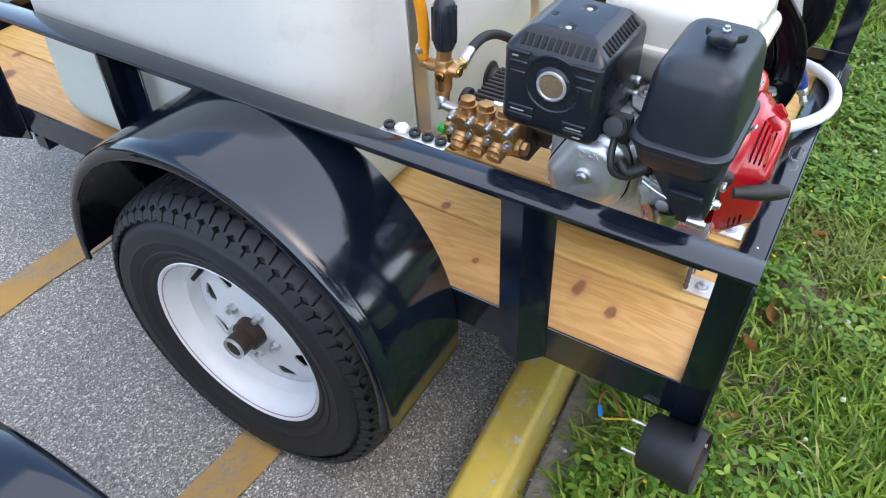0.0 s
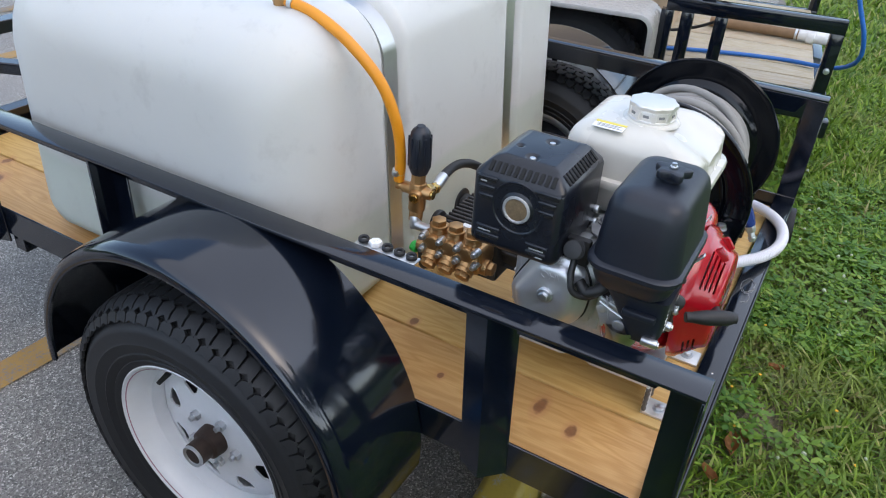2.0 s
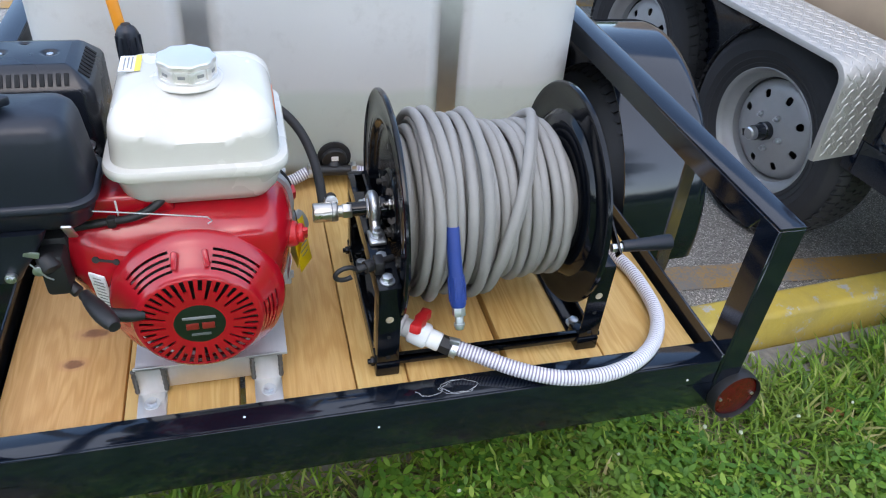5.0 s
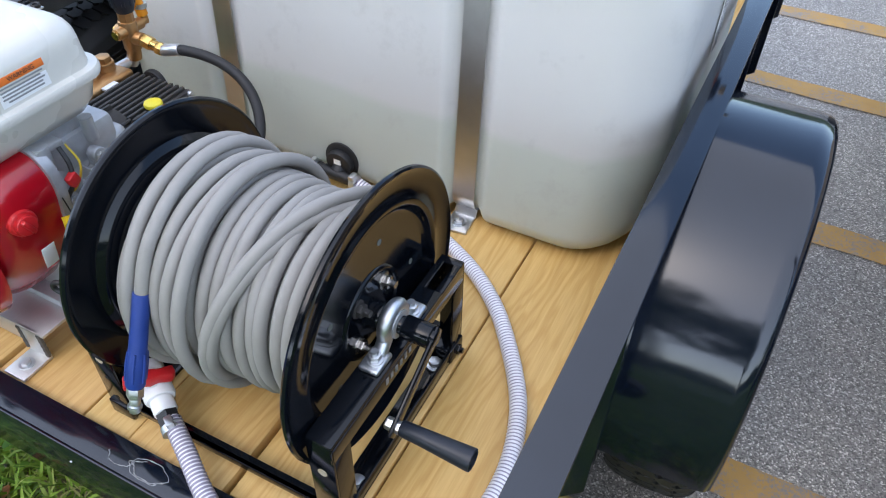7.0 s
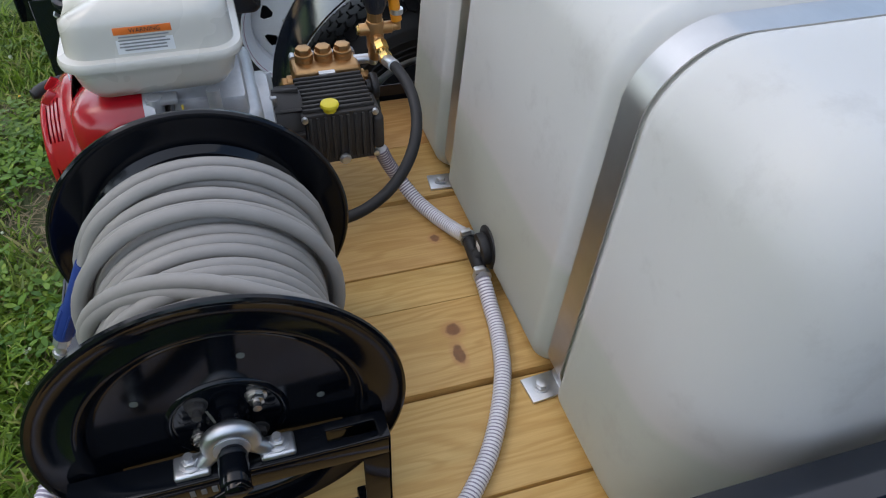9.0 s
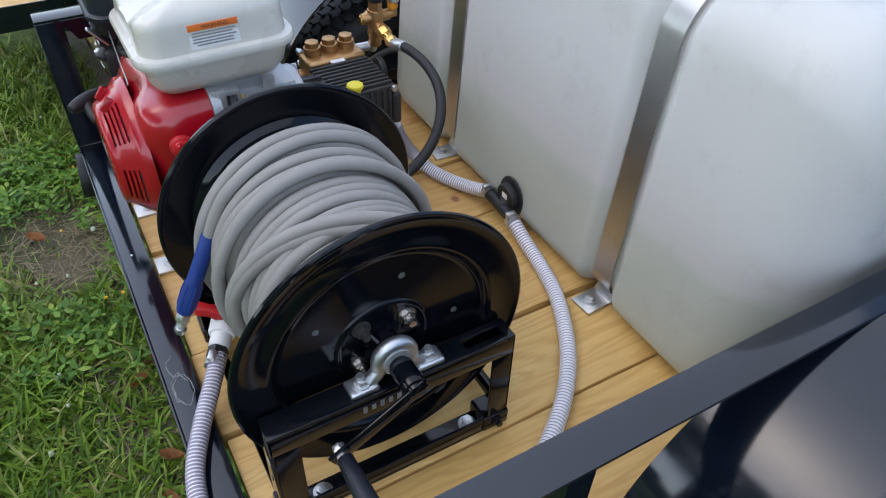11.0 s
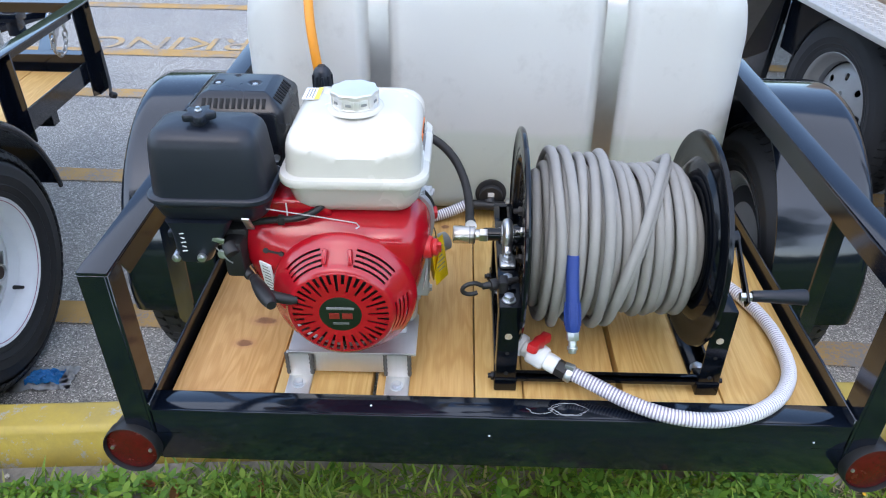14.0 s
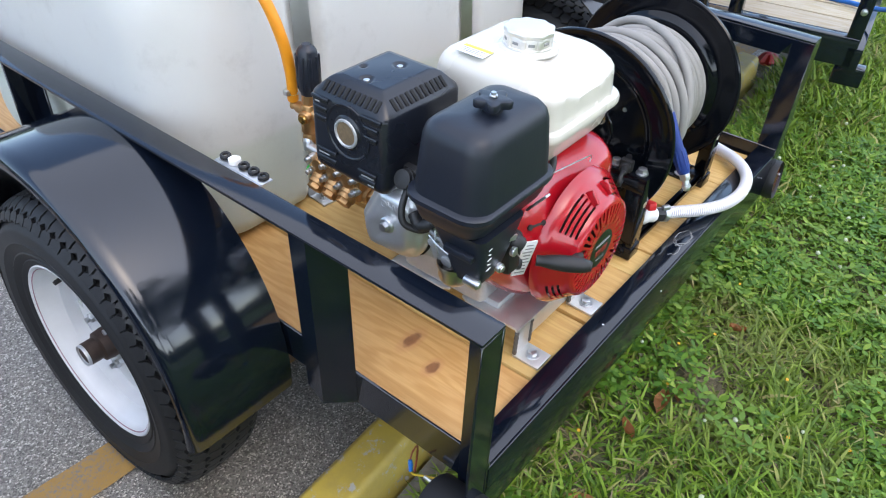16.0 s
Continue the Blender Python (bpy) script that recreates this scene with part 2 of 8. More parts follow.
def soil():
    m = Mat("dry_soil_and_thatch", (0.16, 0.12, 0.08), 0.95)
    v = m.coords()
    a = m.mix(m.noise(v, 22, 6, 0.7), (0.07, 0.055, 0.036), (0.25, 0.20, 0.135))
    green = m.ramp(m.noise(v, 3.0, 4), [(0.38, (0.8, 0.8, 0.8)), (0.66, (0.1, 0.1, 0.1))])
    near = m.mix(green, a, m.mix(m.noise(v, 60, 3), (0.03, 0.05, 0.012), (0.07, 0.11, 0.03)))
    # unworn turf covers the soil away from the parked trailers
    far = m.node("VectorMath", operation="DISTANCE")
    m.link(v, far.inputs[0])
    far.inputs[1].default_value = (0.0, 0.2, 0.0)
    add = m.node("Math", operation="MULTIPLY_ADD")
    add.inputs[1].default_value = 1.6
    m.link(m.noise(v, 1.4, 5), add.inputs[0])
    m.link(far.outputs["Value"], add.inputs[2])
    turf = m.ramp(m.noise(v, 34, 6, 0.75), [(0.3, (0.035, 0.07, 0.012)), (0.55, (0.10, 0.17, 0.03)), (0.75, (0.19, 0.21, 0.07))])
    scale = m.node("Math", operation="MULTIPLY")
    scale.inputs[1].default_value = 0.2
    m.link(add.outputs[0], scale.inputs[0])
    m.color(m.mix(m.ramp(scale.outputs[0], [(0.42, (0, 0, 0)), (0.62, (0.92, 0.92, 0.92))]), near, turf))
    m.bump(m.noise(v, 70, 6, 0.7), 0.9, 0.01)
    return m.m


def brushed(name, color, rough, scale=(4, 300, 4)):
    m = Mat(name, color, rough, 1.0)
    v = m.coords(scale)
    n = m.noise(v, 2, 3)
    m.rough(n, rough * 0.75, rough * 1.3)
    w = m.coords()
    m.color(m.mix(m.noise(w, 25, 5), tuple(c * 0.8 for c in color), color))
    m.bump(n, 0.06, 0.001)
    return m.m


BLACK = black_paint("gloss_black_paint", 1.62, (0.0025, 0.0045, 0.0095), (0.006, 0.0092, 0.0165))
REEL_BLACK = black_paint("black_powder_coat", 1.40, (0.0018, 0.0026, 0.0045), (0.004, 0.0055, 0.0085))
WOOD = wood("new_treated_pine", (0.615, 0.420, 0.170), (0.36, 0.19, 0.06), KNOTS)
WARM_WOOD = wood("orange_treated_pine", (0.60, 0.37, 0.16), (0.36, 0.19, 0.06), KNOTS)
GREY_WOOD = wood("weathered_grey_boards", (0.44, 0.41, 0.36), (0.22, 0.20, 0.17))
ASPHALT = asphalt()
LINE = marking("faded_yellow_line_paint", (0.44, 0.26, 0.07), (0.2, 0.19, 0.18), 0.47)
LETTER = marking("faded_yellow_lettering_paint", (0.50, 0.33, 0.13), (0.22, 0.21, 0.2), 0.47)
KERB = kerb_paint()
SOIL = soil()
TANK = tank_plastic()
GRASS = leaf_mat("grass_blades", (0.050, 0.125, 0.010), (0.23, 0.36, 0.035), (0.42, 0.36, 0.16))
WEED = leaf_mat("clover_leaves", (0.045, 0.135, 0.014), (0.15, 0.29, 0.030), (0.30, 0.40, 0.06))
DRY_LEAF = plain("dry_brown_leaf", (0.42, 0.19, 0.075), 0.7, vary=0.35, scale=60, bump=0.4, dist=0.002)
FLOWER = plain("orange_yellow_petals", (0.75, 0.40, 0.02), 0.6)
CLOVER = plain("pale_clover_head", (0.44, 0.48, 0.33), 0.8, vary=0.3, scale=300)
STONE = plain("pale_limestone_chips", (0.40, 0.38, 0.33), 0.9, vary=0.25, bump=0.4, dist=0.002)
RUBBER = plain("tyre_rubber", (0.0125, 0.0135, 0.0155), 0.58, vary=0.3, scale=18, bump=0.25, dist=0.001)
OLD_RUBBER = plain("greyed_tyre_rubber", (0.026, 0.027, 0.031), 0.7, vary=0.25, scale=14, bump=0.25, dist=0.001)
WHEEL_WHITE = plain("white_wheel_enamel", (0.72, 0.74, 0.76), 0.32, vary=0.06)
# silver paint; also the shade coloured onto the backs of white wheels
WHEEL_GREY = plain("silver_paint_and_wheel_shade", (0.38, 0.385, 0.39), 0.45, 0.3, vary=0.1)
PINSTRIPE = plain("red_blue_pinstripe", (0.36, 0.16, 0.22), 0.4)
RUST = plain("rusty_hub_steel", (0.055, 0.037, 0.030), 0.5, 0.5, vary=0.5, scale=45, bump=0.3)
ZINC = plain("bright_zinc_plate", (0.62, 0.64, 0.66), 0.38, 1.0, vary=0.12, scale=60)
CHROME = plain("polished_chrome", (0.82, 0.79, 0.75), 0.44, 1.0, vary=0.04)
NICKEL = plain("satin_nickel_plate", (0.56, 0.53, 0.49), 0.27, 1.0, vary=0.08)
BADGE = plain("dark_green_badge_enamel", (0.008, 0.017, 0.009), 0.35, vary=0.1)
STAINLESS = brushed("stainless_band", (0.66, 0.65, 0.63), 0.34)
ALU = brushed("mill_finish_aluminium", (0.78, 0.77, 0.75), 0.5, (120, 6, 6))
CAST = plain("cast_aluminium", (0.48, 0.49, 0.50), 0.46, 0.62, vary=0.18, scale=70, bump=0.25, dist=0.001)
PRESSED = plain("pressed_steel_cover", (0.60, 0.61, 0.63), 0.36, 0.72, vary=0.08)
WELD = plain("burnt_weld_bead", (0.13, 0.12, 0.11), 0.6, 0.6, vary=0.5, scale=160, bump=0.6)
BRASS = plain("cast_brass", (0.46, 0.27, 0.12), 0.38, 0.9, vary=0.22, scale=60, bump=0.2)
GOLD_BRASS = plain("bright_brass_fitting", (0.62, 0.42, 0.14), 0.28, 1.0, vary=0.15)
PUMP = plain("dark_anodised_pump_casting", (0.045, 0.042, 0.040), 0.55, 0.3, vary=0.25, scale=80, bump=0.3)
PLASTIC = plain("satin_black_plastic", (0.008, 0.011, 0.019), 0.40, vary=0.15, scale=40, bump=0.12)
GRIP = plain("black_rubber_grip", (0.012, 0.012, 0.013), 0.5, vary=0.2)
MUFFLER = plain("black_muffler_paint", (0.007, 0.009, 0.014), 0.27, vary=0.2, bump=0.08)
VENT = plain("dull_steel_within", (0.07, 0.073, 0.076), 0.5, 0.4, vary=0.5, scale=90)
DARK = plain("shadowed_void", (0.006, 0.006, 0.006), 0.8)
RED = plain("red_engine_paint", (0.38, 0.004, 0.012), 0.24, vary=0.06, Coat_Weight=0.5)
RED_PLASTIC = plain("red_plastic", (0.50, 0.014, 0.018), 0.38)
CREAM = plain("white_enamel_fuel_tank", (0.60, 0.575, 0.51), 0.26, vary=0.025, Coat_Weight=0.4)
HOSE_GREY = plain("grey_rubber_hose", (0.265, 0.254, 0.235), 0.62, vary=0.14, scale=24, bump=0.2, dist=0.0008)
HOSE_BLACK = plain("black_rubber_hose", (0.011, 0.011, 0.012), 0.62, vary=0.2)
HOSE_WHITE = plain("white_spiral_ribs", (0.72, 0.71, 0.74), 0.38, vary=0.05)
HOSE_LILAC = plain("clear_hose_wall", (0.25, 0.225, 0.29), 0.35, vary=0.12)
HOSE_ORANGE = plain("orange_hose", (0.72, 0.27, 0.012), 0.42, vary=0.1)
BLUE = plain("blue_hose_guard", (0.010, 0.036, 0.20), 0.42, vary=0.12)
BLUE_HOSE = plain("blue_garden_hose", (0.01, 0.12, 0.42), 0.45)
PVC = plain("white_pvc", (0.76, 0.76, 0.75), 0.4, vary=0.05)
YELLOW = plain("yellow_plastic", (0.72, 0.60, 0.03), 0.45, vary=0.08)
TAG = plain("yellow_card_tag", (0.76, 0.50, 0.0), 0.55, vary=0.06)
LABEL = plain("white_label", (0.75, 0.75, 0.74), 0.5, vary=0.04)
CHALK = plain("white_chalk", (0.27, 0.27, 0.27), 0.9, vary=0.4, scale=300)
LABEL_ORANGE = plain("orange_label_bar", (0.72, 0.16, 0.02), 0.5, vary=0.04)
LABEL_YELLOW = plain("yellow_label_bar", (0.72, 0.6, 0.08), 0.5)
INK = plain("black_print", (0.02, 0.02, 0.02), 0.6)
BADGE_RED = plain("dull_red_enamel", (0.20, 0.018, 0.012), 0.4)
INK_DULL = plain("dim_grey_print", (0.10, 0.11, 0.10), 0.5)
INK_GREY = plain("grey_print", (0.22, 0.22, 0.22), 0.6)
INK_WHITE = plain("white_print", (0.72, 0.72, 0.72), 0.5)
LENS = plain("red_lamp_lens", (0.075, 0.003, 0.003), 0.25, vary=0.55, scale=120, bump=0.3, dist=0.002)
SCREEN = plain("tanned_wire_screen", (0.24, 0.17, 0.10), 0.55, 0.6, vary=0.5, scale=250, bump=0.6, dist=0.001)
BEIGE = plain("stained_beige_plastic", (0.50, 0.37, 0.25), 0.5, vary=0.22, scale=7)
BROWN_HOSE = plain("muddy_brown_hose", (0.20, 0.12, 0.06), 0.7, vary=0.3)
GREEN = plain("green_plug", (0.02, 0.42, 0.06), 0.4)
WIRE_Y = plain("yellow_wire", (0.6, 0.42, 0.03), 0.5)
WIRE_R = plain("red_brown_wire", (0.25, 0.06, 0.03), 0.5)
CONNECT = plain("blue_crimp_connector", (0.01, 0.16, 0.55), 0.3)
WRAPPER = plain("blue_plastic_wrapper", (0.03, 0.25, 0.62), 0.3, vary=0.3, scale=40, bump=0.5, dist=0.004)
CLEAR = plain("cloudy_clear_wrapper", (0.5, 0.52, 0.53), 0.25, vary=0.3, scale=40, bump=0.5, dist=0.004)
CHAIN = plain("galvanised_chain", (0.4, 0.4, 0.4), 0.4, 0.9)
DIAMOND = plain("diamond_plate_aluminium", (0.47, 0.455, 0.43), 0.52, 0.7, vary=0.12, scale=40)
WOODS = plain("far_foliage", (0.05, 0.075, 0.03), 0.9, vary=0.5, scale=0.8)
SHADE_GREY = plain("wheel_shade_grey", (0.05, 0.055, 0.065), 0.6, 0.3)
STRAW = leaf_mat("dry_straw", (0.20, 0.155, 0.08), (0.33, 0.27, 0.16), (0.22, 0.17, 0.10))
TREE_LEAF = leaf_mat("tree_leaves", (0.03, 0.065, 0.012), (0.08, 0.14, 0.03), (0.12, 0.13, 0.04))
BARK = plain("rough_bark", (0.14, 0.115, 0.09), 0.9, vary=0.4, scale=20, bump=0.8, dist=0.02)
CONCRETE = plain("gritty_concrete", (0.20, 0.185, 0.165), 0.95, vary=0.6, scale=60, bump=0.6, dist=0.004)


# ---- mesh tools ----
class G:
    """Collects shaped primitives into one mesh."""

    def __init__(self):
        self.bm = bmesh.new()

    def take(self, tmp, m=None, index=0):
        if m is not None:
            tmp.transform(m)
        bmesh.ops.recalc_face_normals(tmp, faces=tmp.faces)
        for f in tmp.faces:
            f.material_index = f.material_index or index
        me = bpy.data.meshes.new("tmp")
        tmp.to_mesh(me)
        tmp.free()
        self.bm.from_mesh(me)
        bpy.data.meshes.remove(me)
        return self

    def box(self, c, s, bev=0.0, seg=2, rot=(0, 0, 0), index=0):
        tmp = bmesh.new()
        bmesh.ops.create_cube(tmp, size=1.0)
        tmp.transform(Matrix.Diagonal((*s, 1)))
        if bev:
            bmesh.ops.bevel(tmp, geom=tmp.edges[:], offset=min(bev, min(s) * 0.49), segments=seg, affect="EDGES", profile=0.5)
        return self.take(tmp, pose(*c, *rot), index)

    def span(self, a, b, bev=0.0, seg=2, index=0):
        """A box between two opposite corners."""
        return self.box([(p + q) / 2 for p, q in zip(a, b)], [abs(q - p) for p, q in zip(a, b)], bev, seg, index=index)

    def cyl(self, p0, p1, r, r2=None, n=20, bev=0.0, index=0):
        p0, p1 = Vector(p0), Vector(p1)
        tmp = bmesh.new()
        bmesh.ops.create_cone(tmp, cap_ends=True, segments=n, radius1=r, radius2=r if r2 is None else r2, depth=(p1 - p0).length)
        if bev:
            rim = [e for e in tmp.edges if abs(e.verts[0].co.z - e.verts[1].co.z) < 1e-6]
            bmesh.ops.bevel(tmp, geom=rim, offset=bev, segments=2, affect="EDGES", profile=0.5)
        m = Matrix.Translation((p0 + p1) / 2) @ (p1 - p0).to_track_quat("Z", "Y").to_matrix().to_4x4()
        return self.take(tmp, m, index)

    def hexnut(self, c, axis, r, h, index=0):
        c, axis = Vector(c), Vector(axis).normalized()
        self.cyl(c, c + axis * h, r, n=6, bev=r * 0.12, index=index)
        return self

    def lathe(self, profile, m, n=48, index=0, closed=False):
        """Turns (r, h) pairs about z, then places the result with m."""
        tmp = bmesh.new()
        rings = []
        for r, h in profile:
            if r < 1e-6:
                rings.append([tmp.verts.new((0, 0, h))])
            else:
                rings.append([tmp.verts.new((r * math.cos(2 * math.pi * k / n), r * math.sin(2 * math.pi * k / n), h)) for k in range(n)])
        pairs = list(zip(rings, rings[1:])) + ([(rings[-1], rings[0])] if closed else [])
        for a, b in pairs:
            for k in range(n):
                q = [a[k % len(a)], a[(k + 1) % len(a)], b[(k + 1) % len(b)], b[k % len(b)]]
                q = list(dict.fromkeys(q))
                if len(q) > 2:
                    tmp.faces.new(q)
        return self.take(tmp, m, index)

    def tube(self, pts, r, n=10, cap=True, index=0, stripes=0):
        """Sweeps a circle along points; r is a number or a function of the step. stripes: every other ring takes the next material."""
        pts = [Vector(p) for p in pts]
        tmp = bmesh.new()
        rings, up = [], None
        for i, p in enumerate(pts):
            d = (pts[min(i + 1, len(pts) - 1)] - pts[max(i - 1, 0)]).normalized()
            if up is None:
                up = Vector((0, 0, 1)) if abs(d.z) < 0.9 else Vector((1, 0, 0))
            side = d.cross(up).normalized()
            up = side.cross(d).normalized()
            rr = r(i) if callable(r) else r
            rings.append([tmp.verts.new(p + rr * (math.cos(2 * math.pi * k / n) * side + math.sin(2 * math.pi * k / n) * up)) for k in range(n)])
        for i, (a, b) in enumerate(zip(rings, rings[1:])):
            for k in range(n):
                f = tmp.faces.new((a[k], a[(k + 1) % n], b[(k + 1) % n], b[k]))
                if stripes and i % stripes == 0:
                    f.material_index = 1
        if cap:
            tmp.faces.new(rings[0][::-1]), tmp.faces.new(rings[-1])
        return self.take(tmp, None, index)

    def poly(self, pts, plane, d0, d1, bev=0.0, seg=2, index=0, m=None):
        """Extrudes an outline of 2D points from d0 to d1 along the axis that plane leaves out."""
        tmp = bmesh.new()
        put = {"xy": lambda a, b, d: (a, b, d), "xz": lambda a, b, d: (a, d, b), "yz": lambda a, b, d: (d, a, b)}[plane]
        low = [tmp.verts.new(put(a, b, d0)) for a, b in pts]
        high = [tmp.verts.new(put(a, b, d1)) for a, b in pts]
        tmp.faces.new(low[::-1]), tmp.faces.new(high)
        for i in range(len(pts)):
            j = (i + 1) % len(pts)
            tmp.faces.new((low[i], low[j], high[j], high[i]))
        if bev:
            bmesh.ops.recalc_face_normals(tmp, faces=tmp.faces)
            sharp = [e for e in tmp.edges if e.calc_face_angle(0) > 0.6]
            bmesh.ops.bevel(tmp, geom=sharp, offset=bev, segments=seg, affect="EDGES", profile=0.5, clamp_overlap=True)
        return self.take(tmp, m, index)

    def loft(self, loops, cap=True, index=0, m=None):
        """Skins closed loops of equal length."""
        tmp = bmesh.new()
        rings = [[tmp.verts.new(p) for p in loop] for loop in loops]
        for a, b in zip(rings, rings[1:]):
            for k in range(len(a)):
                j = (k + 1) % len(a)
                tmp.faces.new((a[k], a[j], b[j], b[k]))
        if cap:
            tmp.faces.new(rings[0][::-1]), tmp.faces.new(rings[-1])
        return self.take(tmp, m, index)

    def polar(self, radii, heights, n, cut, thick, m, index=0, turn=None):
        """A dished disc of rings, with the cells that cut(ring, step) names left out, made solid; turn(ring, step) may set the angles."""
        tmp = bmesh.new()
        turn = turn or (lambda i, k: 2 * math.pi * k / n)
        vs = [[tmp.verts.new((r * math.cos(turn(i, k)), r * math.sin(turn(i, k)), h)) for k in range(n)] for i, (r, h) in enumerate(zip(radii, heights))]
        for i in range(len(radii) - 1):
            for k in range(n):
                if not cut(i, k):
                    j = (k + 1) % n
                    tmp.faces.new((vs[i][k], vs[i][j], vs[i + 1][j], vs[i + 1][k]))
        bmesh.ops.recalc_face_normals(tmp, faces=tmp.faces)
        loose = [v for v in tmp.verts if not v.link_faces]
        bmesh.ops.delete(tmp, geom=loose, context="VERTS")
        bmesh.ops.solidify(tmp, geom=tmp.faces[:], thickness=thick)
        return self.take(tmp, m, index)


def smooth(pts, per=8):
    """A Catmull-Rom line through points."""
    p = [Vector(q) for q in pts]
    p = [p[0] * 2 - p[1], *p, p[-1] * 2 - p[-2]]
    out = []
    for a, b, c, d in zip(p, p[1:], p[2:], p[3:]):
        for k in range(per):
            t = k / per
            out.append(0.5 * (2 * b + (c - a) * t + (2 * a - 5 * b + 4 * c - d) * t * t + (3 * b - a - 3 * c + d) * t ** 3))
    return [*out, p[-2]]


def even(pts, step):
    """The same line with points a fixed step apart."""
    pts = [Vector(p) for p in pts]
    out, left = [pts[0]], step
    for a, b in zip(pts, pts[1:]):
        long = (b - a).length
        while long > 1e-9 and left <= long:
            out.append(a.lerp(b, left / long))
            left += step
        left -= long
    return out


def rounded(x0, x1, y0, y1, r, n=6):
    """A rounded rectangle; r is one radius or four (from the low corner, anticlockwise)."""
    r = r if isinstance(r, (list, tuple)) else (r,) * 4
    out = []
    for (cx, cy), a0, q in zip(((x0 + r[0], y0 + r[0]), (x1 - r[1], y0 + r[1]), (x1 - r[2], y1 - r[2]), (x0 + r[3], y1 - r[3])), (180, 270, 0, 90), r):
        out += [(cx + q * math.cos(radians(a0 + 90 * k / n)), cy + q * math.sin(radians(a0 + 90 * k / n))) for k in range(n + 1)]
    return out


ORG = {}


def thing(name, at, label, category, group="", kind="", m=None):
    """An Empty at a thing's base; its parts are built in world places."""
    e = new(name)
    e.empty_display_size = 0.05
    e.matrix_world = m if m is not None else Matrix.Translation(at)
    ORG[e.name] = Vector((0, 0, 0)) if m is not None else Vector(at)
    return tagged(e, label, category, group, kind)


def mesh_of(name, g, mats, smooth_angle=38):
    bm = g.bm if isinstance(g, G) else g
    me = bpy.data.meshes.new(name)
    bm.to_mesh(me)
    bm.free()
    for mt in mats if isinstance(mats, (list, tuple)) else [mats]:
        me.materials.append(mt)
    if smooth_angle:
        me.polygons.foreach_set("use_smooth", [True] * len(me.polygons))
        me.set_sharp_from_angle(angle=radians(smooth_angle))
    return me


def part(name, g, mats, parent, label="", angle=38):
    """One mesh under a thing or a part."""
    org = ORG[parent.name]
    me = mesh_of(name, g, mats, angle)
    me.transform(Matrix.Translation(-org))
    ob = new(name, me)
    ob.parent = parent
    ORG[ob.name] = org
    return tagged(ob, label)


def solid(name, g, mats, label, category, kind="", group="", at=(0, 0, 0), angle=38):
    """A thing that is one mesh."""
    me = mesh_of(name, g, mats, angle)
    me.transform(Matrix.Translation(-Vector(at)))
    ob = new(name, me)
    ob.location = at
    ORG[ob.name] = Vector(at)
    return tagged(ob, label, category, group, kind)


def lettering(name, text, size, m, mat, parent=None, depth=0.0004):
    """Raised letters in the built-in font, as a mesh."""
    cu = bpy.data.curves.new(name, "FONT")
    cu.body, cu.size, cu.extrude, cu.align_x, cu.align_y = text, size, depth, "CENTER", "CENTER"
    tmp = bpy.data.objects.new(name + "_curve", cu)
    scene.collection.objects.link(tmp)
    bpy.context.view_layer.update()
    me = bpy.data.meshes.new_from_object(tmp)
    bpy.data.objects.remove(tmp)
    me.transform(m)
    if parent is not None:
        me.transform(Matrix.Translation(-ORG[parent.name]))
    me.materials.append(mat)
    ob = new(name, me)
    if parent is not None:
        ob.parent = parent
        ORG[ob.name] = ORG[parent.name]
    return ob


# ---- the setting: asphalt, kerb, lawn ----
def kerb_y(x):
    return 0.07 * x


g = G()
g.span((-400, -400, -0.3), (400, 400, 0.0))
solid("ground", g, ASPHALT, "worn grey asphalt parking lot with pale aggregate", "ground", "structure")

g = G()
g.poly([(0.308, -0.05), (0.330, 0.112), (0.341, 0.124), (0.414, 0.126), (0.428, 0.112), (0.446, -0.05)], "yz", -5.0, 2.14, 0.006)
for vert in g.bm.verts:
    vert.co.y += kerb_y(vert.co.x) + 0.003 * noise.noise(vert.co * 7)
solid("kerb", g, KERB, "concrete kerb with chipped yellow paint", "kerb", "structure")
g = G().poly([(0.77, 0.0), (0.79, 0.112), (0.80, 0.124), (0.89, 0.126), (0.905, 0.112), (0.925, 0.0)], "yz", 5.75, 7.4, 0.006)
solid("wheel_stop", g, KERB, "yellow-painted concrete wheel stop on the asphalt", "wheel stop")

# a gritty strip of concrete between kerb and lawn
g = G()
tmp = bmesh.new()
rows = []
for i in range(111):
    x = -5 + i * 0.1
    y1 = 0.305 + kerb_y(x)
    y0 = 0.10 + kerb_y(x)
    rows.append([tmp.verts.new((x, y1, 0.022 + 0.006 * noise.noise((x * 5, 0, 0)))), tmp.verts.new((x, (y0 + y1) / 2, 0.03 + 0.012 * noise.noise((x * 4, 3, 0)))), tmp.verts.new((x, y0, 0.012)), tmp.verts.new((x, y0, -0.02)), tmp.verts.new((x, y1, -0.02))])
for a, b in zip(rows, rows[1:]):
    for k in range(5):
        j = (k + 1) % 5
        tmp.faces.new((a[k], a[j], b[j], b[k]))
g.take(tmp)
solid("gutter_strip", g, CONCRETE, "crumbling concrete strip behind the kerb", "concrete strip", "structure")


def lawn_edge(x):
    return 0.242 + kerb_y(x) + 0.035 * noise.noise((x * 2.1, 5.0, 0)) + 0.02 * noise.noise((x * 7.0, 1.0, 0))


def lawn_z(x, y):
    e = lawn_edge(x) - y
    rise = 1 - math.exp(-max(e, 0) * 14)
    return 0.012 + rise * (0.03 + 0.014 * noise.noise((x * 2.2, y * 2.2, 0)) + 0.006 * noise.noise((x * 9, y * 9, 4)))


